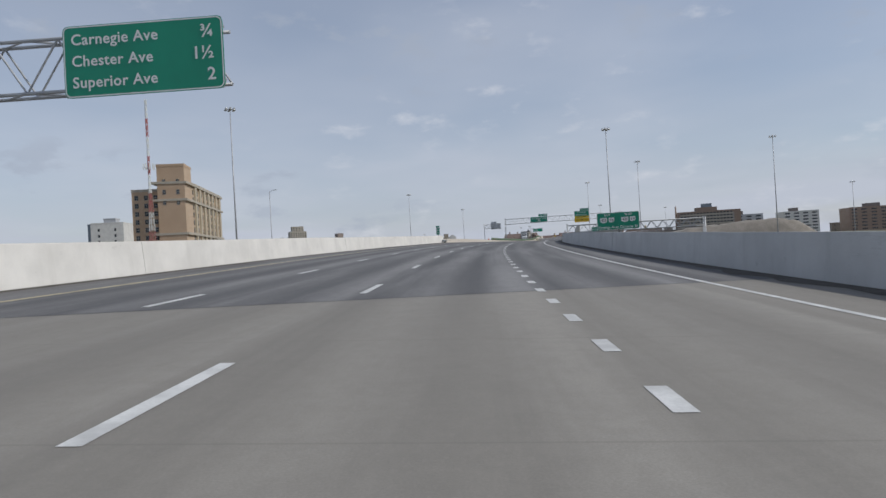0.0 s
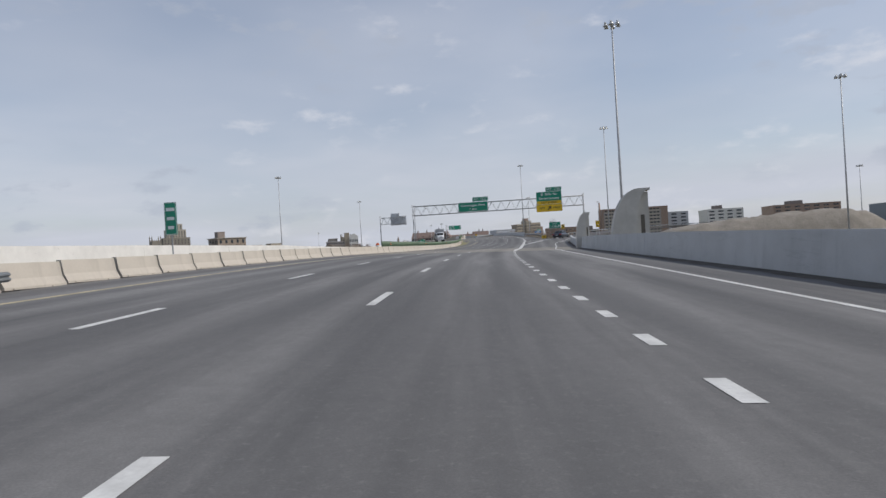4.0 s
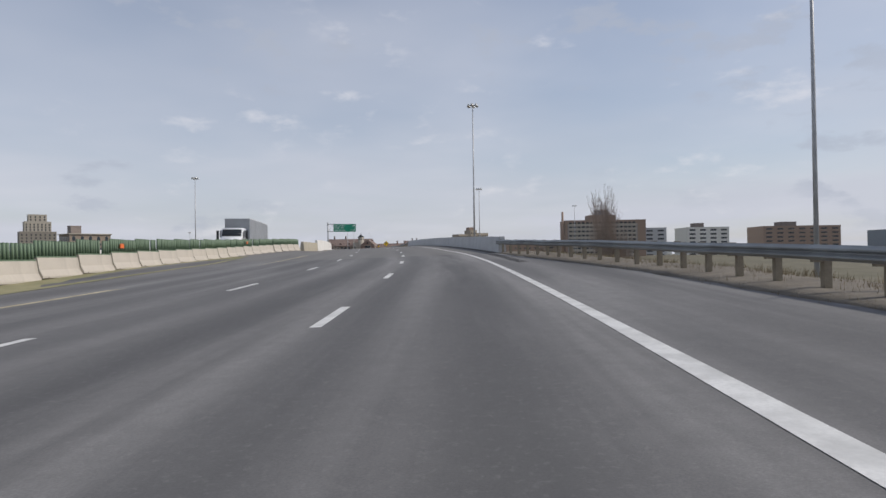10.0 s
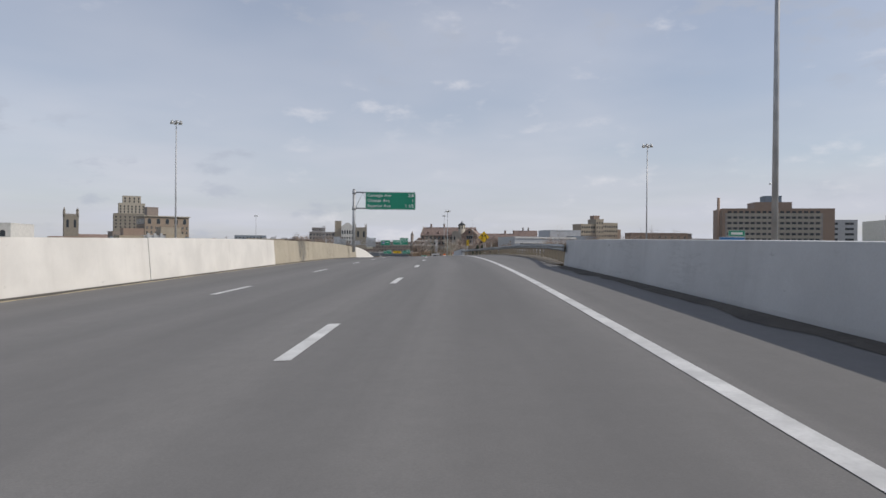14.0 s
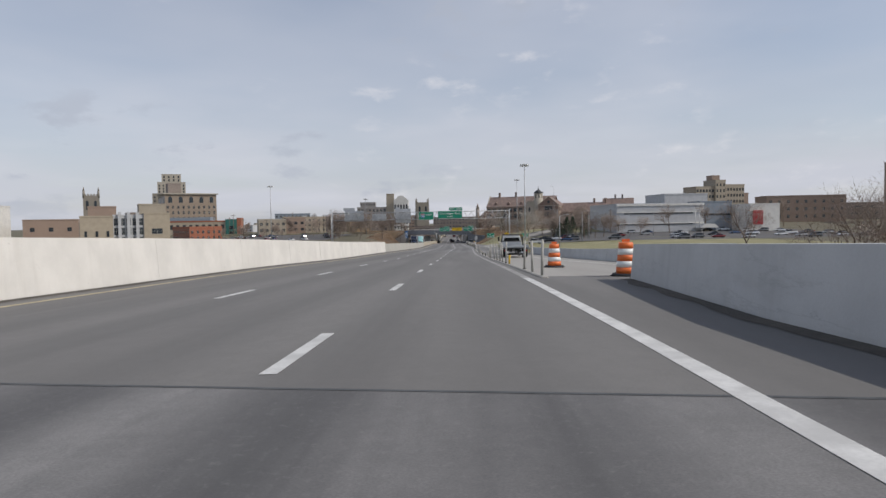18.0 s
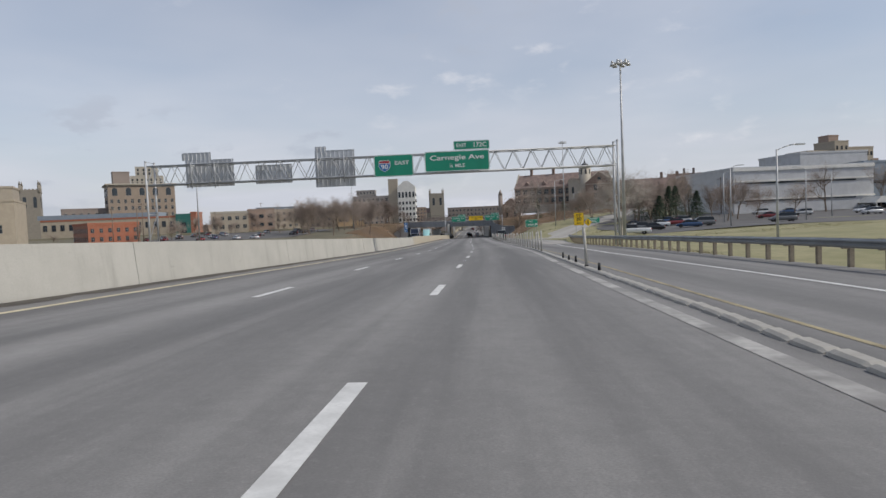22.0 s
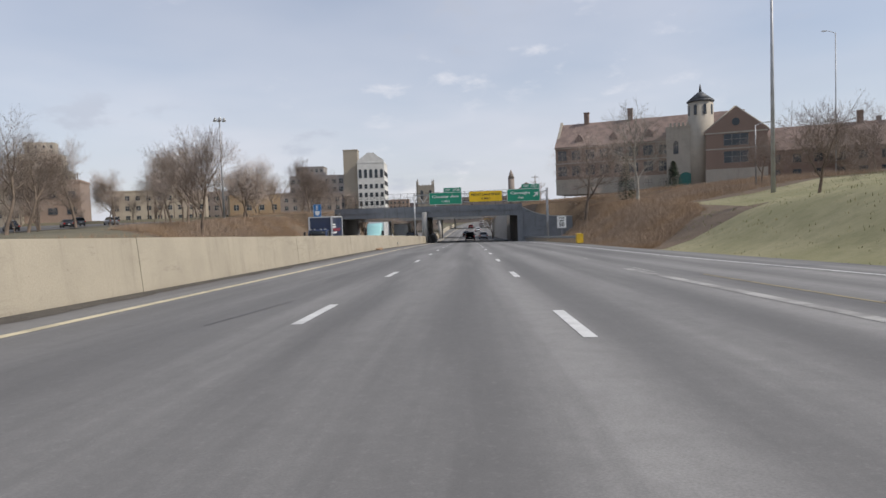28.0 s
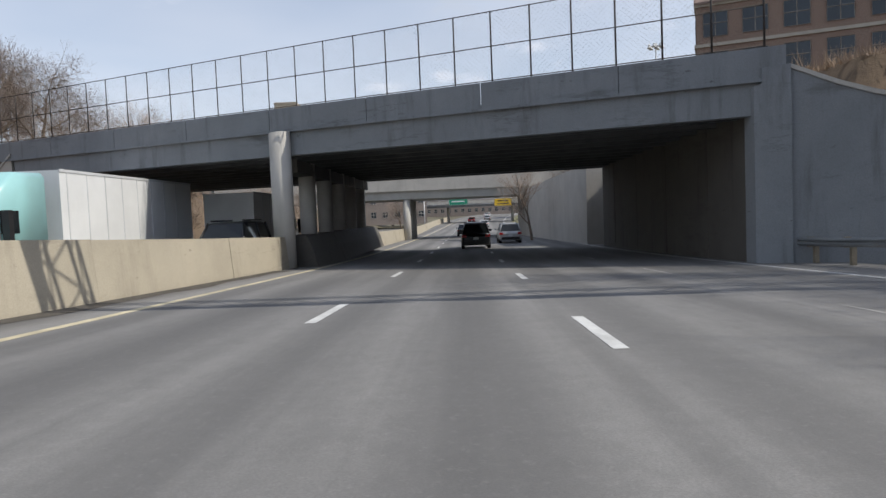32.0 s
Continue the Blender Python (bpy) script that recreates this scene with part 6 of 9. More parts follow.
# median pier: round columns and a crash wall
for k in range(6):
    y = 0.0 if k == 0 else 0.6 + k * 4.7
    bm = bmesh.new()
    tube(bm, (-10.7, y, -0.5), (-10.7, y, 6.55 if k == 0 else 5.35), 0.62 if k == 0 else 0.55, None, 22)
    part("column", askew(bm), M["pier"], root, "pale round concrete column")
# crash wall and pier cap share the concrete coloured for shade
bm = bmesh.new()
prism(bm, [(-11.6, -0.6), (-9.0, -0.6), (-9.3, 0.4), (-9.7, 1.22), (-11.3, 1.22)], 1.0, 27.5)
part("crash_wall", askew(bm), M["under"], root, "wall round the columns, coloured dark for shade")
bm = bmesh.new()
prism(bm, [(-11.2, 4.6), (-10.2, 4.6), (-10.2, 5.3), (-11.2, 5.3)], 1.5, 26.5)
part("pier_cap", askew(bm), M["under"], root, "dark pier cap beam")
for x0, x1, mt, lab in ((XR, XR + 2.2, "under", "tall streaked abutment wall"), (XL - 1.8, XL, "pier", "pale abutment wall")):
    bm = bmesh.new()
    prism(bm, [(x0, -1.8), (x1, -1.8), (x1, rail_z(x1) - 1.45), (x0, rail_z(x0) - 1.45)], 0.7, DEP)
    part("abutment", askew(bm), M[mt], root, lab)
for a in range(4):
    # rustication lines down the abutment
    bm = bmesh.new()
    prism(bm, [(XR - 0.03, -0.5), (XR + 0.02, -0.5), (XR + 0.02, 5.6), (XR - 0.03, 5.6)], 5 + a * 6, 5.5 + a * 6)
    part("pilaster_strip", askew(bm), M["under"], root)
bm = bmesh.new()
prism(bm, [(9.35, -1.0), (10.45, -1.0), (10.45, 6.9), (9.6, 6.85), (9.6, 6.3), (9.35, 6.2)], -0.14, 0.7)
part("corner_pilaster", askew(bm), M["bridge"], root, "grey corner pilaster")


def wing(profile, mat, label):
    bm = bmesh.new()
    o = [(x, z) for x, z in profile] + [(profile[-1][0], -1.6), (profile[0][0], -1.6)]
    prism(bm, o, 0.0, 0.45)
    part("wing_wall", askew(bm), M[mat], root, label)
    for (xa, za), (xb, zb) in zip(profile, profile[1:]):
        bm = bmesh.new()
        prism(bm, [(xa, za), (xb, zb), (xb, zb + 0.16), (xa, za + 0.16)], -0.08, 0.53)
        part("coping", askew(bm), M["pier"], root, "pale coping stone")


wing([(10.46, 6.75), (11.0, 6.45), (11.8, 6.0), (12.8, 5.55), (14.0, 5.15), (15.5, 4.85), (17.0, 4.7), (20.0, 4.6)], "bridge", "curved-top grey wing wall")
wing([(XL - 0.05, 7.1), (XL - 2.4, 5.6), (XL - 5.3, 3.8), (XL - 8.3, 2.2), (XL - 11.5, 0.6)], "pier", "pale sloping wing wall")
# fence on the parapet
M["fence"] = plain("rusty_fence_steel", (0.05, 0.042, 0.038), 0.7, 0.3, 0.2)
for y, gap in ((0.17, 1.62), (DEP - 0.17, 3.24)):
    n = int((9.8 - XL + 9) / gap)
    for k in range(n + 1):
        x = 9.8 - gap * k
        bm = bmesh.new()
        tube(bm, (x, y, rail_z(x) - 0.02), (x, y, rail_z(x) + 3.05), 0.035, 0.035, 6)
        part("fence_post", askew(bm), M["fence"], root)
    for dz in (0.08, 1.55, 3.03):
        bm = bmesh.new()
        x = 9.8 - gap * n
        tube(bm, (x, y, rail_z(x) + dz), (9.8, y, rail_z(9.8) + dz), 0.022, 0.022, 6)
        part("fence_rail", askew(bm), M["fence"], root)
    if y < 1:
        bm = bmesh.new()
        x = XL - 9
        while x < 9.4:
            for za, zb in ((0.08, 3.03), (3.03, 0.08)):
                x1 = x + 2.9
                if x1 < 9.8:
                    p0, p1 = Vector((x, y, rail_z(x) + za)), Vector((x1, y, rail_z(x1) + zb))
                    d = Vector((0, 0, 0.003))
                    bm.faces.new([bm.verts.new(q) for q in (p0 - d, p1 - d, p1 + d, p0 + d)])
            x += 0.20
        part("fence_mesh", askew(bm), M["fence"], root, "fine wire mesh")["kind"] = "stuff"

# retaining wall beyond the overpass
wall_run("wall_beyond_overpass", 955.5, 1006, [(955, 9.0), (992, 7.5), (1006, 7.2)], [(0.0, -0.6), (0.05, 6.5), (0.5, 6.5), (2.4, 6.3), (2.4, -0.6)], M["pier"], "pale concrete retaining wall beyond the overpass")

# second bridge farther on, and the slope beyond
root = thing("overpass", stand_site(994, 0, 0.0), "pale concrete overpass farther along the road", "bridge")
for z, h, y0, y1, mt in ((6.85, 2.1, 0, 14, "pier"), (5.65, 1.2, 0.4, 13.6, "grey_wall")):
    bm = bmesh.new()
    box(bm, (-6, (y0 + y1) / 2, z + h / 2), (64, y1 - y0, h))
    part("parapet" if mt == "pier" else "girder", bm, M[mt], root)
for x in (-9.9, 11.5, -30):
    for y in (1, 7, 12):
        bm = bmesh.new()
        tube(bm, (x, y, -1), (x, y, 5.66), 0.55, 0.55, 16)
        part("column", bm, M["pier"], root, "pale round column")
root = thing("overpass", stand_site(1120, 0, 0.0), "distant low overpass with pale rails", "bridge")
for z, h in ((6.3, 1.0), (5.2, 1.0)):
    bm = bmesh.new()
    box(bm, (-4, 6, z + h / 2), (70, 11, h))
    part("deck", bm, M["pier"] if h == 1.0 and z > 6 else M["girder"], root)
for x in (-10.2, 12, -30):
    bm = bmesh.new()
    tube(bm, (x, 6, -1), (x, 6, 5.3), 0.5, 0.5, 12)
    part("column", bm, M["pier"], root)
root = thing("guide_sign", stand_site(1060, 0, 0.0), "yellow lane-ends sign hung beyond the first overpass", "road sign")
p = panel(root, 7.5, 6.0, 4.2, 1.8, Y_, K_, "yellow panel", bw=0.03)
for z in (0.35, -0.35):
    q = bmesh.new()
    box(q, (0, -0.03, z), (2.8, 0.01, 0.28))
    part("legend_bar", q, K_, p)
p = panel(root, -3.5, 6.6, 4.6, 1.7, G_, W_, "green panel", bw=0.03)
q = bmesh.new()
box(q, (0, -0.03, 0), (3.2, 0.01, 0.3))
part("legend_bar", q, W_, p)
truss(root, (-12, 0.3, 5.8), (13, 0.3, 5.8), 1.2, 0.9, 10, 0.06, 0.03)
for x in (-12, 13):
    leg_frame(root, x, -0.8, 7.2, 0.9, 0.1)

# ---- curved bridge pylons ----


def pylon(s, v, z0, h, w, d, label):
    root = thing("bridge_pylon", stand_site(s, v, z0), label, "pylon", "bridge pylons")
    n = 10
    outer = [(-w / 2 + w * 0.78 * (1 - math.cos(math.pi / 2 * i / n)) ** 1.0 * 0.9, h * math.sin(math.pi / 2 * i / n)) for i in range(n + 1)]
    arch = outer + [(w / 2, h), (w / 2, h - 0.35), (w * 0.44, h - 0.35)]
    arch += [(w * 0.44 - w * 0.30 * math.sin(math.pi / 2 * i / 8), (h - 0.35) * math.cos(math.pi / 2 * i / 8) ** 0.8) for i in range(9)]
    arch = [p for i, p in enumerate(arch) if i == 0 or (abs(p[0] - arch[i - 1][0]) + abs(p[1] - arch[i - 1][1])) > 1e-4]
    bm = bmesh.new()
    prism(bm, arch, 0, d)
    bmesh.ops.recalc_face_normals(bm, faces=bm.faces)
    part("sail", bm, M["pylon"], root, "smooth curved concrete fin")
    bm = bmesh.new()
    prism(bm, [(w * 0.16, 0), (w * 0.46, 0), (w * 0.46, h * 0.93), (w * 0.16, h * 0.93)], d * 0.25, d * 0.75)
    bmesh.ops.recalc_face_normals(bm, faces=bm.faces)
    part("web", bm, M["pylon"], root)
    # flat dark plate on the web, painting the shade of a recess
    bm = bmesh.new()
    box(bm, (w * 0.30, d * 0.24, h * 0.28), (w * 0.10, 0.06, h * 0.4))
    part("recess", bm, M["under"], root, "dark narrow strip standing for a shaded recess")
    bm = bmesh.new()
    box(bm, (0, d / 2, -0.6), (w * 1.05, d * 1.05, 1.3))
    part("base", bm, M["pylon"], root)


M["pylon"] = wall_mat("pylon_concrete", (0.50, 0.49, 0.46), (0.36, 0.34, 0.31), 1.0)
pylon(222, 22.0, 0.4, 8.2, 6.2, 3.2, "tall curved concrete bridge pylon with an arched edge")
pylon(196, 12.2, 0.4, 3.6, 1.7, 1.6, "smaller curved concrete bridge pylon beyond the parapet")
# earth verges that carry the guardrails at the road's edge
for nm, s0, s1 in (("verge_1", 290.5, 332), ("verge_2", 430, 505.5)):
    bm = bmesh.new()
    prev = None
    for k, s in enumerate(frange(s0, s1, 0.8)):
        e = lerp(s, EDGE_R)
        cur = []
        for j, (dv, dz) in enumerate(((-0.12, -0.25), (-0.05 + 0.10 * math.sin(s * 1.9) * math.sin(s * 0.7), 0.02), (0.5, 0.05), (1.3, 0.06), (2.6, -0.05), (4.2, -0.7), (9.0, -4.0))):
            cur.append(bm.verts.new(road(s, e + dv, dz + (noise.noise(Vector((s * 0.9, dv * 1.3, 3))) * 0.07 if 2 <= j else 0))))
        if prev:
            for a in range(6):
                bm.faces.new((prev[a], prev[a + 1], cur[a + 1], cur[a])).smooth = True
        prev = cur
    structure(nm, bm, [M["dirt"]], "bare earth verge with weeds and litter", "verge")
M["heap"] = soil_mat("pale_heaped_earth", ((0.235, 0.210, 0.175), (0.30, 0.27, 0.23), (0.15, 0.132, 0.108)), 0.35)
# heap of bare earth behind the exit ramp
bm = bmesh.new()
gx, gy = 34, 18
rows = []
for j in range(gy + 1):
    row = []
    for i in range(gx + 1):
        x, y = -26 + 78 * i / gx, -22 + 44 * j / gy
        e = min(1, max(0, (26 - abs(x - 8) * 0.62) / 14)) * min(1, max(0, (20 - abs(y)) / 9))
        z = -5.0 + 13.0 * smooth(0, 1, e) * (0.78 + 0.22 * smooth(-20, 25, x)) + noise.fractal(Vector((x * .22, y * .22, 0)), 1.0, 2.0, 4) * 1.5 * e
        row.append(bm.verts.new((x, y, z)))
    rows.append(row)
for a, b in zip(rows, rows[1:]):
    for i in range(gx):
        bm.faces.new((a[i], a[i + 1], b[i + 1], b[i])).smooth = True
ob = new("earth_mound", mesh_of("earth_mound", bm, M["heap"]))
ob.matrix_world = Matrix.Translation((116, 281, 0.2)) @ pose(0, 0, 0, 0, 0, -14) @ Matrix.Diagonal((1, 1, 0.82, 1))
tagged(ob, "heap of bare pale brown earth behind the ramp", "mound")

# ---- buildings ----
M["glass"] = plain("dark_window_glass", (0.035, 0.045, 0.055), 0.12, 0.0, 0.2, 0.4)
M["frame_w"] = plain("pale_window_frame", (0.42, 0.41, 0.38), 0.7)
M["frame_s"] = plain("stone_window_surround", (0.30, 0.275, 0.24), 0.85, 0.0, 0.25, 2.0)
M["frame_d"] = plain("dark_window_frame", (0.08, 0.08, 0.085), 0.6)
# brick and slate tones are lightened to put distance haze into the colour
M["b_yellow"] = brick_mat("yellow_brick", (0.40, 0.285, 0.17), (0.36, 0.30, 0.22))
M["b_brown"] = brick_mat("brown_brick", (0.378, 0.275, 0.211), (0.346, 0.282, 0.243))
M["b_dark"] = brick_mat("dark_brick", (0.301, 0.250, 0.218), (0.256, 0.230, 0.211))
M["b_red"] = brick_mat("orange_red_brick", (0.414, 0.144, 0.081), (0.345, 0.230, 0.172))
M["b_tan"] = brick_mat("tan_orange_brick", (0.56, 0.40, 0.27), (0.52, 0.42, 0.31))
M["b_cream"] = brick_mat("cream_brick", (0.56, 0.48, 0.35), (0.5, 0.44, 0.34))
M["b_pale"] = brick_mat("smoky_grey_brick", (0.384, 0.352, 0.326), (0.358, 0.333, 0.307))
M["b_hotel"] = brick_mat("hotel_brick", (0.346, 0.275, 0.211), (0.320, 0.269, 0.218))
M["b_tudor"] = brick_mat("school_brick", (0.288, 0.198, 0.151), (0.333, 0.288, 0.243))
M["b_beige"] = brick_mat("beige_brick", (0.46, 0.40, 0.31), (0.34, 0.30, 0.25))
M["limestone"] = wall_mat("limestone", (0.44, 0.40, 0.33), (0.26, 0.235, 0.20))
M["stone_dark"] = wall_mat("weathered_stone", (0.26, 0.235, 0.195), (0.13, 0.12, 0.105))
M["white_b"] = wall_mat("white_render", (0.68, 0.67, 0.63), (0.5, 0.48, 0.44), 1.0)
M["grey_b"] = wall_mat("pale_grey_cladding", (0.50, 0.51, 0.52), (0.30, 0.30, 0.31), 1.0)
M["blue_b"] = wall_mat("blue_grey_cladding", (0.25, 0.29, 0.33), (0.18, 0.2, 0.22), 1.0)
M["tan_b"] = wall_mat("tan_render", (0.42, 0.36, 0.275), (0.30, 0.255, 0.2), 1.0)
M["teal"] = plain("teal_panel", (0.035, 0.16, 0.135), 0.6)
M["slate"] = plain("brown_slate_roof", (0.256, 0.188, 0.160), 0.85, 0.0, 0.3, 0.6, 0.3, 8)
M["roofing"] = plain("flat_roofing", (0.16, 0.16, 0.16), 0.9, 0.0, 0.2, 0.3)
WIN = {}


def window_mesh(w, h, frame, arched=False, mullions=1):
    """One window: a frame that stands proud, its panes set back in it."""
    key = (round(w, 2), round(h, 2), frame, arched, mullions)
    if key not in WIN:
        bm = bmesh.new()
        t = min(0.12, w * 0.09)
        if arched:
            o = [(-w / 2, -h / 2), (w / 2, -h / 2)] + [(w / 2 * math.cos(radians(a)), h / 2 - w / 2 + w / 2 * math.sin(radians(a))) for a in range(0, 181, 20)]
            cells = [bm.faces.new([bm.verts.new((x, -0.11, z)) for x, z in o])]
        else:
            n = mullions + 1
            W_, H__ = w + t, h + t
            lo = [bm.verts.new((-W_ / 2 + W_ * k / n, -0.11, -H__ / 2)) for k in range(n + 1)]
            mi = [bm.verts.new((-W_ / 2 + W_ * k / n, -0.11, 0.03 * h)) for k in range(n + 1)]
            hi = [bm.verts.new((-W_ / 2 + W_ * k / n, -0.11, H__ / 2)) for k in range(n + 1)]
            cells = []
            for k in range(n):
                cells.append(bm.faces.new((lo[k], lo[k + 1], mi[k + 1], mi[k])))
                cells.append(bm.faces.new((mi[k], mi[k + 1], hi[k + 1], hi[k])))
        rim = [e for e in bm.edges if e.is_boundary]
        bm.normal_update()
        bmesh.ops.inset_individual(bm, faces=cells, thickness=t * 0.6, depth=-0.07)
        for f in cells:
            f.material_index = 1
        ex = bmesh.ops.extrude_edge_only(bm, edges=rim)
        for v in ex["geom"]:
            if isinstance(v, bmesh.types.BMVert):
                v.co.y = 0.03
        bmesh.ops.recalc_face_normals(bm, faces=bm.faces)
        for f in bm.faces:
            if f.normal.y > 0.9:
                f.normal_flip()
        WIN[key] = mesh_of("window", bm, [M[frame], M["glass"]])
    return WIN[key]


FACES = {"front": (0, 0), "right": (90, 1), "left": (-90, 2), "back": (180, 3)}


def block(root, a0, a1, b0, b1, z0, z1, mat, windows=(), name="wall", cornice=None, roof=True, label=""):
    """A storeyed block in the building's own axes: a to the right along the front, b backwards. windows: (face, columns, rows, w, h, frame, z from, z to, arched, mullions)."""
    bm = bmesh.new()
    box(bm, ((a0 + a1) / 2, (b0 + b1) / 2, (z0 + z1) / 2), (a1 - a0, b1 - b0, z1 - z0))
    wob = part(name, bm, M[mat], root, label)
    if roof:
        bm = bmesh.new()
        for x, y, w, d in (((a0 + a1) / 2, b0 + 0.12, a1 - a0 + 0.3, 0.5), ((a0 + a1) / 2, b1 - 0.12, a1 - a0 + 0.3, 0.5), (a0 + 0.12, (b0 + b1) / 2, 0.5, b1 - b0 - 0.5), (a1 - 0.12, (b0 + b1) / 2, 0.5, b1 - b0 - 0.5)):
            box(bm, (x, y, z1 + 0.25), (w, d, 0.6 if not cornice else 1.0))
        part("parapet", bm, M[cornice or mat], root)
        bm = bmesh.new()
        box(bm, ((a0 + a1) / 2, (b0 + b1) / 2, z1 + 0.06), (a1 - a0 - 0.8, b1 - b0 - 0.8, 0.1))
        part("roof", bm, M["roofing"], root)
    for wd in windows:
        face, cols, rows, w, h, frame, za, zb = wd[:8]
        arched = wd[8] if len(wd) > 8 else False
        mul = wd[9] if len(wd) > 9 else 1
        me = window_mesh(w, h, frame, arched, mul)
        turn = FACES[face][0]
        L = (a1 - a0) if face in ("front", "back") else (b1 - b0)
        for i in range(cols):
            for j in range(rows):
                u = -L / 2 + L * (i + 0.5) / cols
                z = za + (zb - za) * (j + 0.5) / rows
                q = part("window", me, None, wob)
                cx, cy = (a0 + a1) / 2, (b0 + b1) / 2
                if face == "front":
                    p = (cx + u, b0 - 0.02, z)
                elif face == "back":
                    p = (cx - u, b1 + 0.02, z)
                elif face == "right":
                    p = (a1 + 0.02, cy + u, z)
                else:
                    p = (a0 - 0.02, cy - u, z)
                q.matrix_basis = pose(*p, 0, 0, turn)
    return wob


def building(x, y, z, turn, label, name="building", category="building"):
    return thing(name, pose(x, y, z, 0, 0, turn), label, category)


def gable_roof(root, a0, a1, b0, b1, z0, z1, mat="slate", over=0.4, along="a"):
    bm = bmesh.new()
    if along == "a":
        o = [(b0 - over, z0), ((b0 + b1) / 2, z1), (b1 + over, z0), (b1 + over, z0 - 0.25), ((b0 + b1) / 2, z1 - 0.3), (b0 - over, z0 - 0.25)]
        va = [bm.verts.new((a0 - 0.2, b, z)) for b, z in o]
        vb = [bm.verts.new((a1 + 0.2, b, z)) for b, z in o]
    else:
        o = [(a0 - over, z0), ((a0 + a1) / 2, z1), (a1 + over, z0), (a1 + over, z0 - 0.25), ((a0 + a1) / 2, z1 - 0.3), (a0 - over, z0 - 0.25)]
        va = [bm.verts.new((a, b0 + 0.25, z)) for a, z in o]
        vb = [bm.verts.new((a, b1 + 0.2, z)) for a, z in o]
    for i in range(6):
        bm.faces.new((va[i], va[(i + 1) % 6], vb[(i + 1) % 6], vb[i]))
    bm.faces.new(va[::-1])
    bm.faces.new(vb)
    bmesh.ops.recalc_face_normals(bm, faces=bm.faces)
    return part("roof", bm, M[mat], root)


def gable_wall(root, a0, a1, b, z0, z1, mat, along="a", t=0.5):
    bm = bmesh.new()
    if along == "a":
        prism(bm, [(a0, z0), (a1, z0), (a1, z0 + 0.2), ((a0 + a1) / 2, z1), (a0, z0 + 0.2)], b, b + t)
    bmesh.ops.recalc_face_normals(bm, faces=bm.faces)
    return part("gable", bm, M[mat], root)


# brick apartment tower with its core
r = building(-128.5, 295, -8, 8, "tall tan and cream brick apartment block")
r.scale = (1.0, 1.0, 1.2)
block(r, 0, 12, 0, 13, 0, 46, "b_tan", [("front", 2, 3, 1.3, 1.7, "frame_w", 30, 42)], cornice="b_tan")
block(r, -12.5, 0, 4, 24, 0, 37, "b_tan", [("front", 3, 11, 1.6, 1.7, "frame_w", 2, 36)], cornice="limestone")
east = block(r, -2, 12, 13, 82, 0, 40, "b_tan", [("right", 16, 12, 2.1, 2.0, "frame_w", 2, 38.5), ("front", 3, 3, 1.5, 1.8, "frame_w", 30, 39)], cornice="limestone")
for k in range(7):
    bm = bmesh.new()
    box(bm, (12.3, 18.5 + k * 9.6, 20), (0.9, 3.0, 41))
    part("bay", bm, M["b_cream"], r, "cream brick bay")
for z in (20, 33, 39.6):
    bm = bmesh.new()
    box(bm, (5.3, 41.0, z), (15.4, 82.6, 0.9))
    part("band", bm, M["limestone"], r, "pale stone band")
# pale office block behind it
r = building(-214, 395, -8, 8, "white office slab with a grey flank")
block(r, 0, 19, 0, 18, 0, 38, "white_b", [("front", 2, 9, 1.0, 1.6, "frame_d", 3, 36)])
block(r, -2, 0, 1, 17, 0, 37.5, "blue_b")
block(r, 6, 13, 5, 12, 38, 41, "grey_b")
# lattice mast
r = building(-130, 291, -8, 20, "red and white lattice radio mast with antennas", "radio_mast", "mast")
H_ = 85.0
for k in range(10):
    z0, z1 = H_ * k / 10, H_ * (k + 1) / 10
    w0, w1 = 2.6 - 2.1 * min(1, z0 / 45), 2.6 - 2.1 * min(1, z1 / 45)
    bm = bmesh.new()
    cs = [(math.cos(a), math.sin(a)) for a in (0.5, 2.6, 4.7)]
    for (cx, cy) in cs:
        tube(bm, (cx * w0, cy * w0, z0), (cx * w1, cy * w1, z1), 0.13, 0.12, 5, False)
    m_ = 3
    for j in range(m_):
        za, zb = z0 + (z1 - z0) * j / m_, z0 + (z1 - z0) * (j + 1) / m_
        wa, wb = w0 + (w1 - w0) * j / m_, w0 + (w1 - w0) * (j + 1) / m_
        for i in range(3):
            p, q = cs[i], cs[(i + 1) % 3]
            tube(bm, (p[0] * wa, p[1] * wa, za), (q[0] * wb, q[1] * wb, zb), 0.07, 0.07, 4, False)
            tube(bm, (q[0] * wa, q[1] * wa, za), (p[0] * wb, p[1] * wb, zb), 0.07, 0.07, 4, False)
    part("mast_section", bm, M["mast_red"] if k % 2 == 0 else M["sign_white"], r)
for k in range(9):
    a = k * 0.7
    bm = bmesh.new()
    box(bm, (math.cos(a) * 2.3, math.sin(a) * 2.3, 54.5), (0.35, 0.35, 2.6))
    part("antenna", bm, M["sign_white"], r)
for k in range(3):
    bm = bmesh.new()
    tube(bm, (-2.6 if k == 0 else 2.4 * math.cos(k * 2), 2.4 * math.sin(k * 2), 54), (0, 0, 54), 0.08, 0.08, 5)
    part("bracket", bm, M["steel"], r)

# stepped stone tower far along
r = building(-300, 1278, -6, 25, "stepped tan stone office tower")
block(r, -4, 40, 0, 26, 0, 52, "stone_dark", [("front", 8, 4, 1.6, 2.2, "frame_d", 32, 50), ("right", 4, 4, 1.6, 2.2, "frame_d", 32, 50)])
block(r, 2, 34, 2, 24, 52, 66, "limestone", [("front", 7, 3, 1.6, 2.4, "frame_d", 53, 64)])
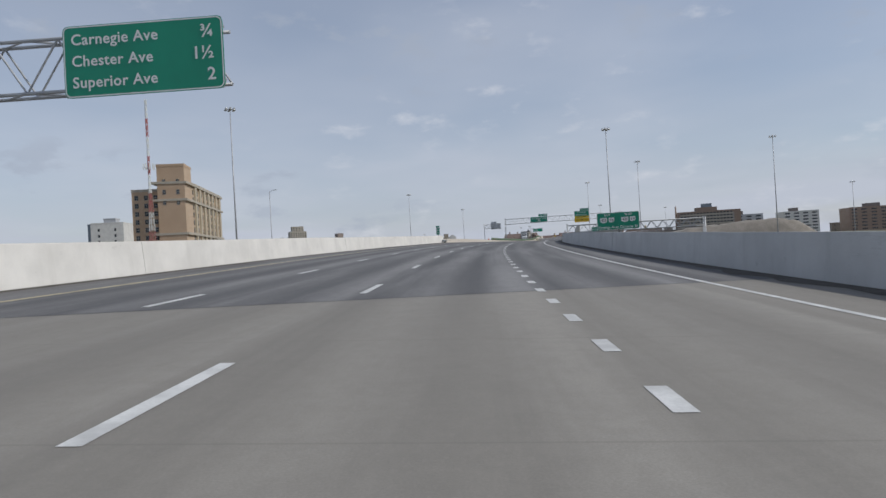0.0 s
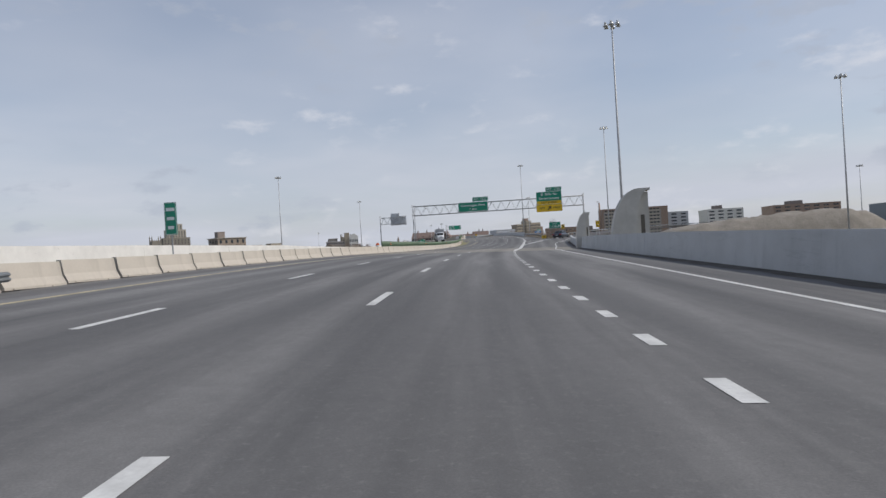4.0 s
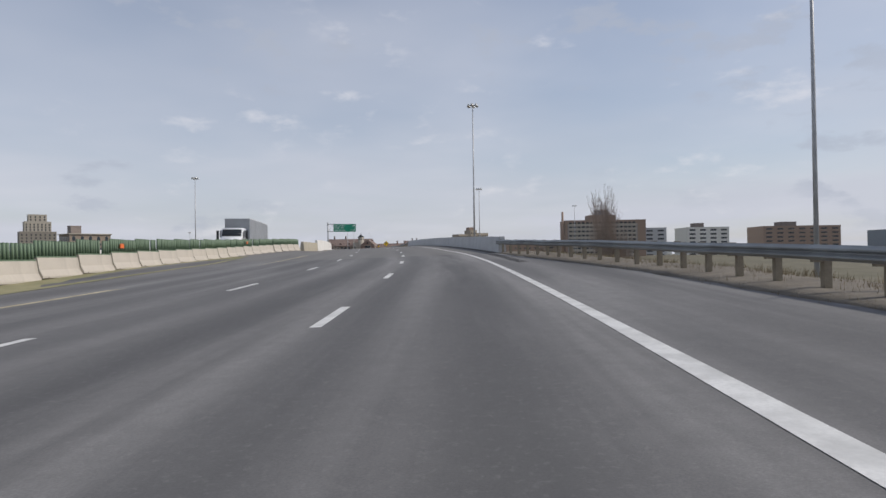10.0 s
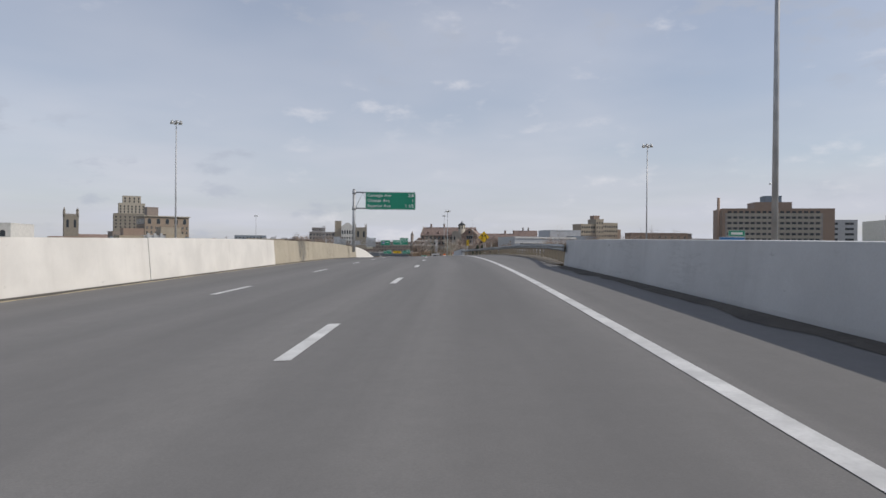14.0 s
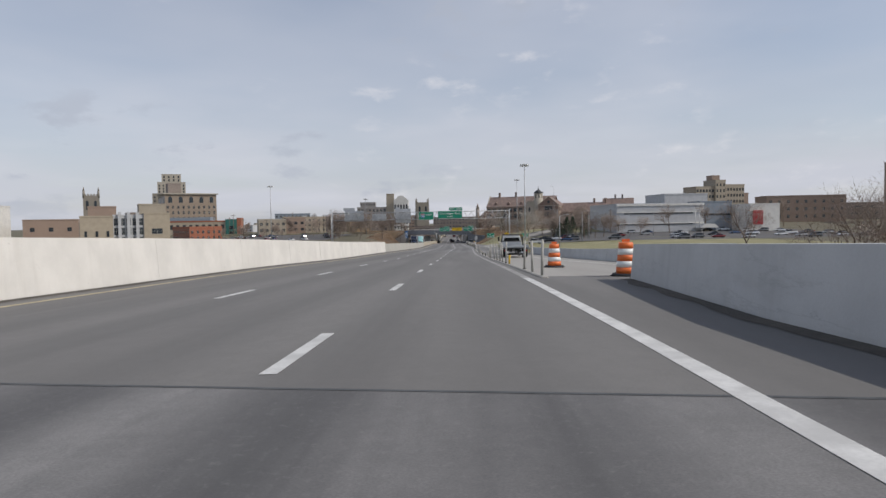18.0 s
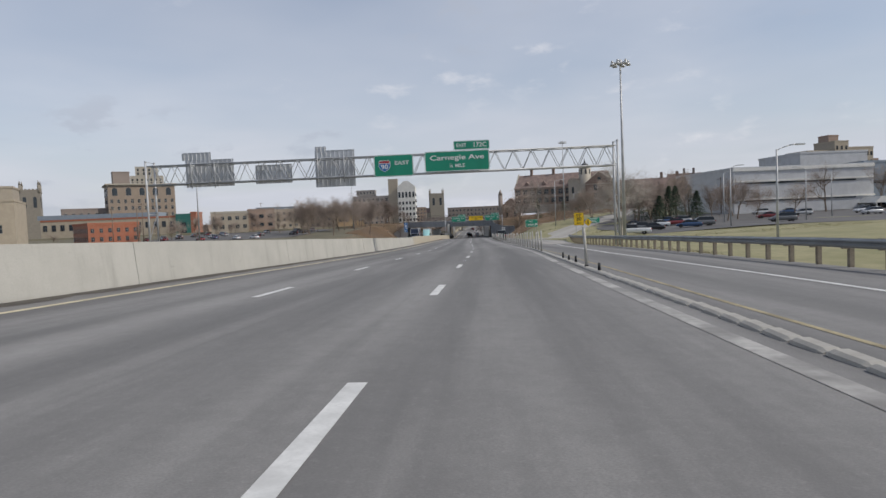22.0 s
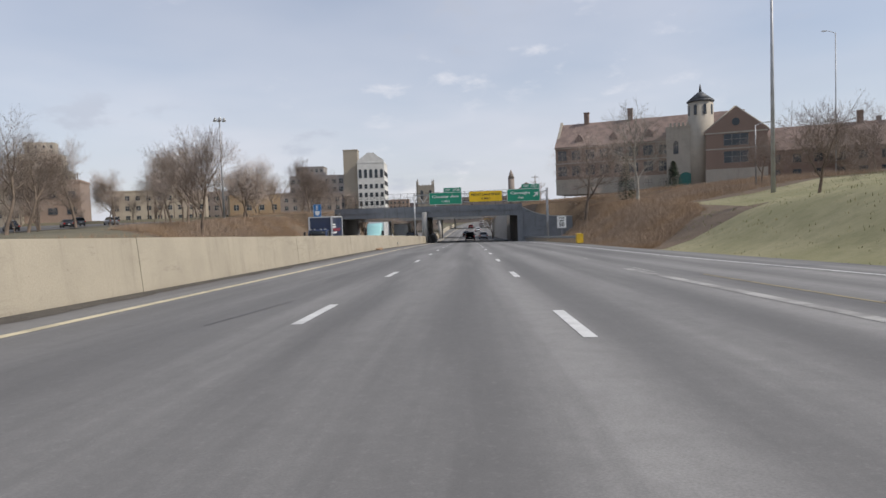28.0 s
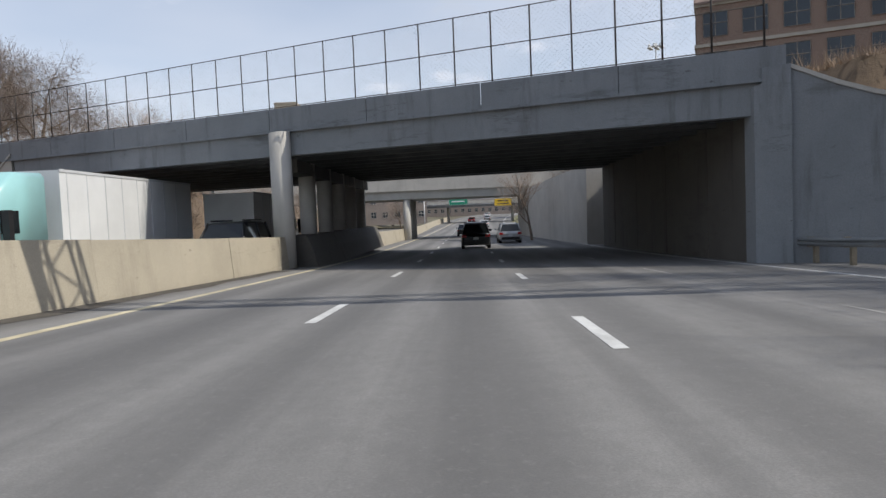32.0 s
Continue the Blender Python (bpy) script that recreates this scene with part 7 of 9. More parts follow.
block(r, 7, 29, 5, 21, 66, 76, "limestone", [("front", 4, 2, 1.6, 2.6, "frame_d", 67, 75)])
# arcaded hotel block
r = building(-163, 1012, -5, 35, "brown brick hotel block with arched top windows and a deep cornice")
r.scale = (1, 1, 1.12)
block(r, 0, 40, 0, 30, 0, 33, "b_hotel", [("front", 10, 6, 1.4, 2.0, "frame_w", 2, 26), ("front", 5, 1, 3.2, 4.6, "frame_w", 26.5, 32.5, True), ("left", 6, 6, 1.4, 2.0, "frame_d", 2, 26), ("left", 6, 1, 3.2, 4.8, "frame_d", 26.5, 32.5, True)], cornice="limestone")
bm = bmesh.new()
box(bm, (20, 15, 33.7), (42.5, 32.5, 0.7))
part("cornice", bm, M["limestone"], r, "projecting pale cornice")
block(r, 4, 14, 8, 18, 34, 41, "b_dark", roof=True)
block(r, -26, 0, 6, 26, 0, 20, "b_dark", [("front", 6, 4, 1.4, 1.8, "frame_w", 2, 19)])


def crown(root, a0, a1, b0, b1, z, mat, h=3.2):
    """Battlements with a pinnacle at each corner."""
    for x, y in ((a0, b0), (a1, b0), (a0, b1), (a1, b1)):
        bm = bmesh.new()
        tube(bm, (x, y, z - 2), (x, y, z + h * 0.55), 0.9, 0.8, 8)
        tube(bm, (x, y, z + h * 0.55), (x, y, z + h), 0.8, 0.05, 8)
        part("pinnacle", bm, M[mat], root)
    n = 5
    for i in range(n):
        for y in (b0, b1):
            bm = bmesh.new()
            box(bm, (a0 + (a1 - a0) * (i + 0.5) / n, y, z + 0.7), ((a1 - a0) / n * 0.55, 0.6, 1.4))
            part("merlon", bm, M[mat], root)


r = building(-262, 1065, -6, 30, "grey stone church tower with four pinnacles", "church", "church")
block(r, 0, 13, 0, 13, 0, 41, "stone_dark", [("front", 2, 1, 2.2, 8.0, "frame_d", 27, 38, True), ("right", 2, 1, 2.2, 8.0, "frame_d", 27, 38, True)], roof=False, name="tower")
crown(r, 0.6, 12.4, 0.6, 12.4, 41, "stone_dark", 8)
block(r, 13, 45, 1, 13, 0, 15, "stone_dark", [("front", 5, 1, 1.8, 6.0, "frame_d", 3, 12, True)], name="nave", roof=False)
gable_roof(r, 13, 45, 1, 13, 15, 22)
r = building(-6, 1575, -4, 10, "pale stone church tower with corner pinnacles", "church", "church")
block(r, 0, 21, 0, 18, 0, 42, "stone_dark", [("front", 2, 1, 3.4, 11, "frame_d", 24, 38, True)], roof=False, name="tower")
crown(r, 0.8, 20.2, 0.8, 17.2, 42, "stone_dark", 9)
block(r, -24, 0, 2, 16, 0, 15, "stone_dark", roof=False, name="nave")
gable_roof(r, -24, 0, 2, 16, 15, 22)

# white gabled loft with its brick tower and dark wing
r = building(11.0, 1096, -2.6, 4, "white loft building with a shaped gable and a brown brick wing")
r.scale = (0.87, 0.87, 0.93)
block(r, 0, 15, 0, 26, 0, 31, "white_b", [("front", 5, 4, 1.5, 2.2, "frame_d", 3, 21), ("front", 5, 1, 1.7, 4.6, "frame_d", 22, 29, True), ("right", 8, 5, 1.6, 2.2, "frame_d", 3, 28)], roof=True)
bm = bmesh.new()
prism(bm, [(0, 31), (15, 31), (15, 32.4), (11.6, 34.6), (9.4, 36.4), (5.6, 36.4), (3.4, 34.6), (0, 32.4)], 0, 0.7)
bmesh.ops.recalc_face_normals(bm, faces=bm.faces)
part("shaped_gable", bm, M["white_b"], r)
block(r, -8, 0, 2, 10, 0, 38, "b_beige", roof=True)
block(r, -39, -8, 3, 24, 0, 25, "b_pale", [("front", 8, 5, 2.2, 2.4, "frame_w", 3, 24.5, False, 2)])
block(r, -36, -20, 6, 18, 26, 30, "b_pale", [("front", 6, 1, 1.2, 1.6, "frame_w", 27, 29.6)])
# low streets on that side
r = building(-71, 845, -2.4, 45, "low orange-red brick workshop", "workshop")
block(r, 0, 18, 0, 24, 0, 8, "b_red", [("front", 6, 2, 1.1, 1.5, "frame_w", 1, 7.4), ("left", 7, 2, 1.1, 1.5, "frame_w", 1, 7.4)], cornice="b_red")
r = building(-166, 952, -2, 14, "long tan garage with pale panels and a teal end")
block(r, 0, 70, 0, 30, 0, 11.5, "tan_b", [("front", 16, 1, 2.0, 3.2, "frame_d", 5, 10.5), ("right", 4, 2, 1.6, 2.0, "frame_d", 1, 10)], cornice="b_red")
block(r, 70, 78, -1, 18, 0, 12.6, "teal", [("front", 1, 2, 3.0, 2.4, "frame_d", 1, 9)])
block(r, 78, 81, -1, 18, 0, 13.5, "b_red")
bm = bmesh.new()
box(bm, (28, 15, 13.6), (62, 22, 2.4))
part("penthouse", bm, M["blue_b"], r, "blue-grey roof storey")
r = building(-84, 768, -2, 30, "tan panelled low block with a silver glazed stair tower")
block(r, 0, 12.5, 0, 26, 0, 13.2, "tan_b", [("front", 3, 1, 0.9, 2.4, "frame_d", 4, 8), ("left", 4, 2, 1.6, 2.0, "frame_d", 2, 11)])
block(r, 12.5, 24.5, 0.6, 20, 0, 13.6, "grey_b", [("front", 5, 3, 1.7, 3.0, "frame_w", 1, 13)])
for x in (15.0, 18.5, 22.0):
    bm = bmesh.new()
    box(bm, (x, 0.2, 7.6), (1.3, 1.0, 15.2))
    part("fin", bm, M["grey_b"], r, "silver cladding fin")
block(r, 24.5, 35, 0, 24, 0, 14.4, "tan_b", [("front", 1, 1, 4.2, 2.2, "frame_w", 5.4, 8.2)])
block(r, 3, 14, 8, 20, 13.2, 17.5, "b_brown")
block(r, 23, 34, 7, 20, 14.4, 18.5, "b_beige")
r = building(-158, 838, -2, 30, "brown drum-fronted low hall with a white vault")
block(r, 0, 26, 0, 30, 0, 13, "b_brown", [("front", 3, 1, 2.0, 2.0, "frame_d", 6, 10)])
block(r, 26, 40, 2, 26, 0, 11, "b_dark")
r = building(-275, 800, -3, 10, "long white low warehouse with arched openings", "warehouse")
block(r, 0, 105, 0, 40, 0, 22, "white_b", [("front", 12, 1, 3.0, 4.0, "frame_d", 13, 19, True)])
for x, y, tw, w, d, h, mt, lab in ((-70, 1020, 20, 34, 16, 13, "tan_b", "tan low storage building"), (-20, 1060, 20, 30, 15, 12, "b_dark", "dark brick row of shops"), (-62, 1090, 15, 40, 18, 15, "b_brown", "brown brick row of low shops"),
                                   (30, 1090, 5, 22, 14, 10, "b_dark", "low dark brick building"), (-10, 985, 25, 16, 10, 7.5, "b_yellow", "small yellow brick shop"), (-110, 1130, 15, 34, 20, 20, "blue_b", "blue-grey clad low storeyed block"),
                                   (-150, 1220, 10, 60, 20, 17, "b_brown", "long brown brick row of shops"), (40, 1230, 0, 60, 20, 17, "b_dark", "dark brick row far along"), (-60, 1330, 5, 70, 20, 20, "b_brown", "brown brick block far along")):
    r = building(x, y, ground_at(x, y) - 0.3, tw, lab)
    block(r, 0, w, 0, d, 0, h, mt, [("front", max(3, int(w / 3.5)), max(1, int(h / 4)), 1.5, 1.7, "frame_w", 1, h - 0.5)])
# a tan block and a dark one with roof plant, farther back along the car parks
r = building(-61.0, 930, ground_at(-61, 930) - 0.3, 22, "tan brick depot with a glazed stair end")
block(r, 0, 18, 0, 14, 0, 10.6, "b_beige", [("front", 5, 2, 1.7, 1.8, "frame_w", 1.5, 10)], cornice="limestone")
block(r, 18, 31, 1, 14, 0, 11.6, "b_brown", [("front", 3, 2, 2.0, 1.6, "frame_d", 2, 10.5)])
r = building(-66.0, 1048, ground_at(-66, 1048) - 0.3, 14, "dark brick works with plant on its roof")
block(r, 0, 44, 0, 16, 0, 13.6, "b_dark", [("front", 12, 3, 1.8, 2.0, "frame_w", 1, 13)])
for a, w, h in ((6, 3.0, 1.6), (14, 4.5, 2.4), (25, 6.0, 1.8), (35, 3.5, 2.6)):
    bm = bmesh.new()
    box(bm, (a, 7, 13.6 + h / 2), (w, 4.0, h))
    part("roof_plant", bm, M["grey_b"], r, "grey roof plant")

# right-hand side: hospital and others
r = building(317, 866, -6, -14, "brown brick hospital slab with pale window bands", "hospital", "hospital")
block(r, 0, 78, 0, 30, 0, 43, "b_brown", roof=True)
bm = bmesh.new()
box(bm, (36, -0.02, 21.5), (68, 0.12, 37.0))
part("facade", bm, M["b_pale"], r, "grey-beige facade slab")
for k in range(9):
    bm = bmesh.new()
    box(bm, (36, -0.15, 6 + k * 4.1), (66, 0.5, 2.0))
    part("window_band", bm, M["limestone"], r, "pale concrete band")
    me = window_mesh(2.6, 1.5, "frame_d", False, 1)
    for j in range(16):
        q = part("window", me, None, r)
        q.location = (5 + j * 4.1, -0.1, 8 + k * 4.1)
block(r, 24, 50, 4, 24, 43, 48, "b_brown")
block(r, 32, 44, 8, 20, 48, 53, "blue_b")
bm = bmesh.new()
tube(bm, (-2, 4, 0), (-2, 4, 52), 1.3, 1.0, 12)
part("smokestack", bm, M["b_brown"], r, "brick smokestack")
r = building(213.6, 926, -2, 14, "beige brick ward block with stepped roofs")
r.scale = (0.66, 0.66, 0.93)
r.location.x += 12
block(r, 0, 20, 0, 22, 0, 30.5, "b_beige", [("front", 6, 7, 1.9, 1.8, "frame_d", 2, 30)])
block(r, 20, 31, -2, 18, 0, 35, "b_beige", [("front", 3, 8, 1.4, 1.8, "frame_d", 2, 34)])
block(r, 31, 54, 1, 20, 0, 32, "b_beige", [("front", 7, 7, 1.7, 1.8, "frame_d", 2, 31)])
block(r, 22, 30, 6, 16, 35, 38.5, "b_brown")
block(r, 54, 60, 3, 18, 0, 26, "b_brown")
r = building(147.9, 807.1, -0.4, 7, "pale grey windowless hall with white bands and an annex")
block(r, 0, 42, 0, 40, 0, 13.8, "grey_b")
for z, h_ in ((5.0, 0.5), (10.2, 0.5), (13.6, 0.9)):
    bm = bmesh.new()
    box(bm, (21, -0.12, z), (42.4, 0.4, h_))
    part("band", bm, M["white_b"], r, "white cladding band")
for z in (4.5, 9.6):
    bm = bmesh.new()
    box(bm, (20, -0.05, z), (33, 0.3, 0.45))
    part("window_strip", bm, M["glass"], r, "dark narrow window strip")
block(r, 30, 52, 16, 40, 0, 18.8, "grey_b")
block(r, 42, 58, 4, 40, 0, 14.6, "blue_b", [("front", 4, 1, 3.6, 0.8, "frame_d", 8, 9.4)])
block(r, 58, 72, -12, 22, 0, 12.8, "white_b")
bm = bmesh.new()
box(bm, (61.5, -12.15, 7.0), (4.8, 0.3, 6.4))
part("sign_panel", bm, M["sign_red"], r, "dark red slatted sign panel")
bm = bmesh.new()
prism(bm, [(37, 2.6), (46, 2.6), (44, 4.4), (39, 4.4)], -7, 0)
bmesh.ops.recalc_face_normals(bm, faces=bm.faces)
part("canopy", bm, M["white_b"], r, "white entrance canopy")
for x in (38, 45):
    bm = bmesh.new()
    tube(bm, (x, -6.5, 0), (x, -6.5, 2.7), 0.2, 0.2, 8)
    part("canopy_post", bm, M["white_b"], r)
r = building(262, 905, -2, -5, "brown brick low block beside the clinic")
block(r, 0, 46, 4, 24, 0, 21, "b_brown", [("front", 9, 4, 1.5, 1.8, "frame_w", 2, 20)])
for x, y, tw, w, d, h, mt, wf, lab in ((398, 905, -14, 48, 24, 37, "grey_b", "frame_d", "pale grey clad clinic block"), (482, 912, -14, 46, 40, 38, "white_b", "frame_d", "white clinic block with window bands"), (562, 890, -14, 84, 40, 38, "b_brown", "frame_w", "long brown brick hospital wing"),
                                      (700, 860, -14, 90, 40, 33, "blue_b", "frame_d", "long low blue-grey clad block"), (330, 1010, -10, 60, 20, 22, "b_dark", "frame_w", "dark brick block behind the car park"), (820, 800, -10, 120, 50, 30, "b_brown", "frame_w", "distant long brown brick block")):
    r = building(x, y, -6, tw, lab)
    block(r, 0, w, 0, d, 0, h, mt, [("front", int(w / 11), int(h / 4.6), 6.4, 1.7, wf, 2, h - 0.5, False, 3)])
    block(r, w * .3, w * .5, d * .3, d * .7, h, h + 5, "b_dark")

# school on the hill
r = building(92.1, 963.7, 3.4, -20, "old brick school with stone entrance, turret and slate roofs", "school", "school")
r.scale = (0.925, 0.97, 0.97)
block(r, 0, 33, 0, 16, 0, 13.5, "b_tudor", [("front", 8, 1, 2.5, 2.6, "frame_s", 4.9, 8.6, False, 1), ("front", 8, 1, 2.5, 2.6, "frame_s", 9.3, 13, False, 1), ("front", 8, 1, 1.9, 1.6, "frame_d", 1.2, 3.4, False, 1), ("left", 3, 2, 1.8, 2.5, "frame_d", 4.9, 13)], roof=False)
for z in (4.2, 8.9, 13.3):
    bm = bmesh.new()
    box(bm, (16.5, 8, z), (33.4, 16.4, 0.35))
    part("band", bm, M["limestone"], r, "pale stone string course")
bm = bmesh.new()
box(bm, (16.5, -0.02, 2.1), (33.0, 0.10, 4.1))
part("plinth", bm, M["limestone"], r, "stained pale stone ground floor")
gable_roof(r, 0, 52, 0, 16, 13.6, 21.0)
bm = bmesh.new()
prism(bm, [(0, 13.5), (16, 13.5), (8, 21.8)], -0.6, 0.1, pose(0, 0, 0, 0, 0, 90))
bmesh.ops.recalc_face_normals(bm, faces=bm.faces)
part("gable", bm, M["limestone"], r)
for x in (8, 21):
    bm = bmesh.new()
    box(bm, (x, 8, 22.2), (1.4, 1.2, 3.2))
    box(bm, (x, 8, 23.9), (1.7, 1.5, 0.3))
    part("chimney", bm, M["b_tudor"], r)
for x in (7, 17, 27):
    bm = bmesh.new()
    prism(bm, [(x - 1.2, 14.2), (x + 1.2, 14.2), (x + 1.2, 15.8), (x, 17.2), (x - 1.2, 15.8)], 1.0, 5.5)
    bmesh.ops.recalc_face_normals(bm, faces=bm.faces)
    part("dormer", bm, M["slate"], r)
ent = block(r, 32, 42.0, -3, 12, 0, 16, "limestone", [("front", 2, 1, 1.3, 3.4, "frame_d", 8.8, 13.4, True)], name="entrance_block", roof=True, label="pale stone entrance front")
bm = bmesh.new()
o = [(-1.9, 0), (1.9, 0), (1.9, 2.6)] + [(1.9 * math.cos(radians(a)), 2.6 + 1.9 * math.sin(radians(a))) for a in range(15, 180, 15)] + [(-1.9, 2.6)]
prism(bm, [(37 + x, z) for x, z in o], -3.1, -2.7)
bmesh.ops.recalc_face_normals(bm, faces=bm.faces)
part("door", bm, M["teal"], r, "dark green arched doorway")
bm = bmesh.new()
for k in range(7):
    box(bm, (33.2 + k * 1.1, -3.1, 17.0), (0.6, 0.5, 1.0))
part("battlement", bm, M["limestone"], r)
bm = bmesh.new()
tube(bm, (40.9, -1.2, 0), (40.9, -1.2, 22.5), 3.4, 3.3, 8)
part("turret", bm, M["limestone"], r, "eight-sided stone turret")
bm = bmesh.new()
tube(bm, (40.9, -1.2, 22.5), (40.9, -1.2, 23.0), 3.6, 3.6, 8)
tube(bm, (40.9, -1.2, 23.0), (40.9, -1.2, 25.3), 3.5, 0.5, 8)
tube(bm, (40.9, -1.2, 25.3), (40.9, -1.2, 27.3), 0.4, 0.1, 8)
part("turret_roof", bm, M["girder"], r, "low slate cap with a finial")
for k in range(8):
    a = radians(k * 45 + 22.5)
    q = part("window", window_mesh(0.8, 2.6, "frame_d", True, 0), None, r)
    q.matrix_basis = pose(40.9 + math.cos(a) * 3.08, -1.2 + math.sin(a) * 3.08, 20.4, 0, 0, math.degrees(a) + 90)
gb = block(r, 42.2, 57, -6.5, 14, 0, 13.5, "b_tudor", [("front", 1, 1, 5.8, 2.8, "frame_w", 10.2, 13.4, False, 2), ("front", 1, 1, 5.8, 2.8, "frame_w", 5.9, 9.1, False, 2), ("front", 4, 1, 1.7, 1.6, "frame_w", 2.2, 4.6), ("right", 4, 3, 1.8, 2.4, "frame_d", 1, 13)], roof=False)
bm = bmesh.new()
prism(bm, [(42.0, 13.5), (57.2, 13.5), (57.2, 14.0), (49.6, 19.9), (42.0, 14.0)], -6.55, -6.0)
bmesh.ops.recalc_face_normals(bm, faces=bm.faces)
part("gable", bm, M["b_tudor"], r, "brick gable with stone coping")
for sgn in (-1, 1):
    bm = bmesh.new()
    tube(bm, (49.6, -6.3, 20.1), (49.6 + sgn * 7.8, -6.3, 14.0), 0.22, 0.22, 5)
    part("coping", bm, M["limestone"], r)
for z, t_ in ((9.6, 0.35), (13.6, 0.35)):
    bm = bmesh.new()
    box(bm, (49.6, -6.5, z), (15.0, 0.3, t_))
    part("band", bm, M["limestone"], r, "pale stone string course")
bm = bmesh.new()
box(bm, (49.6, -6.5, 2.3), (15.0, 0.24, 4.6))
part("plinth", bm, M["limestone"], r, "patchy pale stone ground floor")
bm = bmesh.new()
tube(bm, (49.6, -6.68, 16.2), (49.6, -6.4, 16.2), 0.95, 0.95, 14)
part("round_window", bm, M["glass"], r)
gable_roof(r, 42.2, 57, -6.5, 14, 13.8, 19.6, along="b")
block(r, 57, 92, 2, 16, 0, 9, "b_tudor", [("front", 7, 2, 1.9, 2.0, "frame_d", 1, 8.6)], roof=False)
gable_roof(r, 57, 92, 2, 16, 9, 15.5)
for x in (80, 88):
    bm = bmesh.new()
    box(bm, (x, 9, 16.6), (1.4, 1.3, 3.4))
    part("chimney", bm, M["b_tudor"], r)
r = building(178, 985, 3.2, -15, "steep-roofed brick house with two chimneys", "house", "house")
block(r, 0, 22, 0, 12, 0, 12, "b_tudor", [("front", 6, 3, 1.4, 1.8, "frame_d", 1, 11.6)], roof=False)
gable_roof(r, 0, 22, 0, 12, 12, 19)
for x in (9, 14):
    bm = bmesh.new()
    box(bm, (x, 6, 20), (1.2, 1.2, 3.4))
    part("chimney", bm, M["b_dark"], r)
r = building(90, 1150, -2, -10, "small brick church with a pointed turret", "church", "church")
r.scale = (0.85, 0.85, 0.85)
block(r, 0, 16, 0, 20, 0, 15, "b_tudor", [("front", 2, 1, 1.8, 5, "frame_d", 3, 10, True)], roof=False)
gable_roof(r, 0, 16, 0, 20, 15, 22, along="b")
gable_wall(r, 0, 16, 0.3, 14.9, 21.6, "b_tudor")
bm = bmesh.new()
tube(bm, (-2, 2, 0), (-2, 2, 25), 2.2, 2.1, 8)
tube(bm, (-2, 2, 25), (-2, 2, 31), 2.3, 0.1, 8)
part("turret", bm, M["b_dark"], r)
# far rows of low roofs that close the view
rnd = random.Random(31)
for k in range(36):
    side = rnd.choice((-1, -1, 1))
    y = rnd.uniform(650, 1900)
    x = (rnd.uniform(-700, -190) if side < 0 else rnd.uniform(230, 900))
    if side > 0 and y < 1020:
        y += 500
    if side < 0 and -330 < x and y < 1010:
        x -= 260
    w, d, h = rnd.uniform(14, 45), rnd.uniform(12, 20), rnd.uniform(7, 16)
    mt = rnd.choice(("b_dark", "b_brown", "tan_b", "grey_b", "b_beige", "b_red"))
    r = building(x, y, ground_at(x, y) - 0.5, rnd.uniform(-20, 40), {"b_dark": "distant dark brick building", "b_brown": "distant brown brick building", "tan_b": "distant low tan rendered building", "grey_b": "distant low pale grey building", "b_beige": "distant beige brick building", "b_red": "distant red brick building"}[mt], "far_building")
    block(r, 0, w, 0, d, 0, h, mt, [("front", max(2, int(w / 8)), max(1, int(h / 5.5)), 2.0, 1.9, "frame_w", 1, h - 0.4)])
for k in range(12):
    x, y = rnd.uniform(-620, -60), rnd.uniform(380, 760)
    if x > -150:
        x -= 180
    w, d, h = rnd.uniform(14, 45), rnd.uniform(12, 20), rnd.uniform(6, 12)
    r = building(x, y, -8.3, rnd.uniform(-20, 40), "distant low brown building", "far_building")
    block(r, 0, w, 0, d, 0, h, rnd.choice(("b_dark", "b_brown", "tan_b")), [("front", max(2, int(w / 8)), max(1, int(h / 5.5)), 2.0, 1.9, "frame_w", 1, h - 0.4)])

# ---- trees and brush ----
# twigs are coloured paler than their own tone, as haze would show them
M["twig"] = plain("winter_twigs", (0.360, 0.294, 0.246), 0.95, 0.0, 0.25, 0.6)
M["twig_pale"] = plain("pale_sycamore_twigs", (0.42, 0.385, 0.33), 0.9, 0.0, 0.25, 0.6)
M["bark_pale"] = plain("pale_sycamore_bark", (0.40, 0.37, 0.31), 0.9, 0.0, 0.3, 1.2, 0.3, 8)
M["needles"] = plain("dark_spruce_needles", (0.048, 0.072, 0.040), 0.9, 0.0, 0.35, 0.8)


def twigstuff(name, a, b, c):
    m = Mat(name, 0.95)
    isl = m.n.new("ShaderNodeNewGeometry").outputs["Random Per Island"]
    col = m.mix(isl, a, b)
    col = m.mix(m.rng(m.noise(0.10, 4), 0.4, 0.65), col, c)
    m.color(col)
    return m.m


M["brush"] = twigstuff("dry_brush", (0.25, 0.185, 0.138), (0.39, 0.30, 0.22), (0.34, 0.235, 0.145))
M["weeds"] = twigstuff("dry_weeds", (0.27, 0.215, 0.135), (0.17, 0.135, 0.085), (0.22, 0.19, 0.11))
M["blades"] = twigstuff("winter_turf_blades", (0.27, 0.26, 0.13), (0.36, 0.31, 0.18), (0.20, 0.205, 0.095))


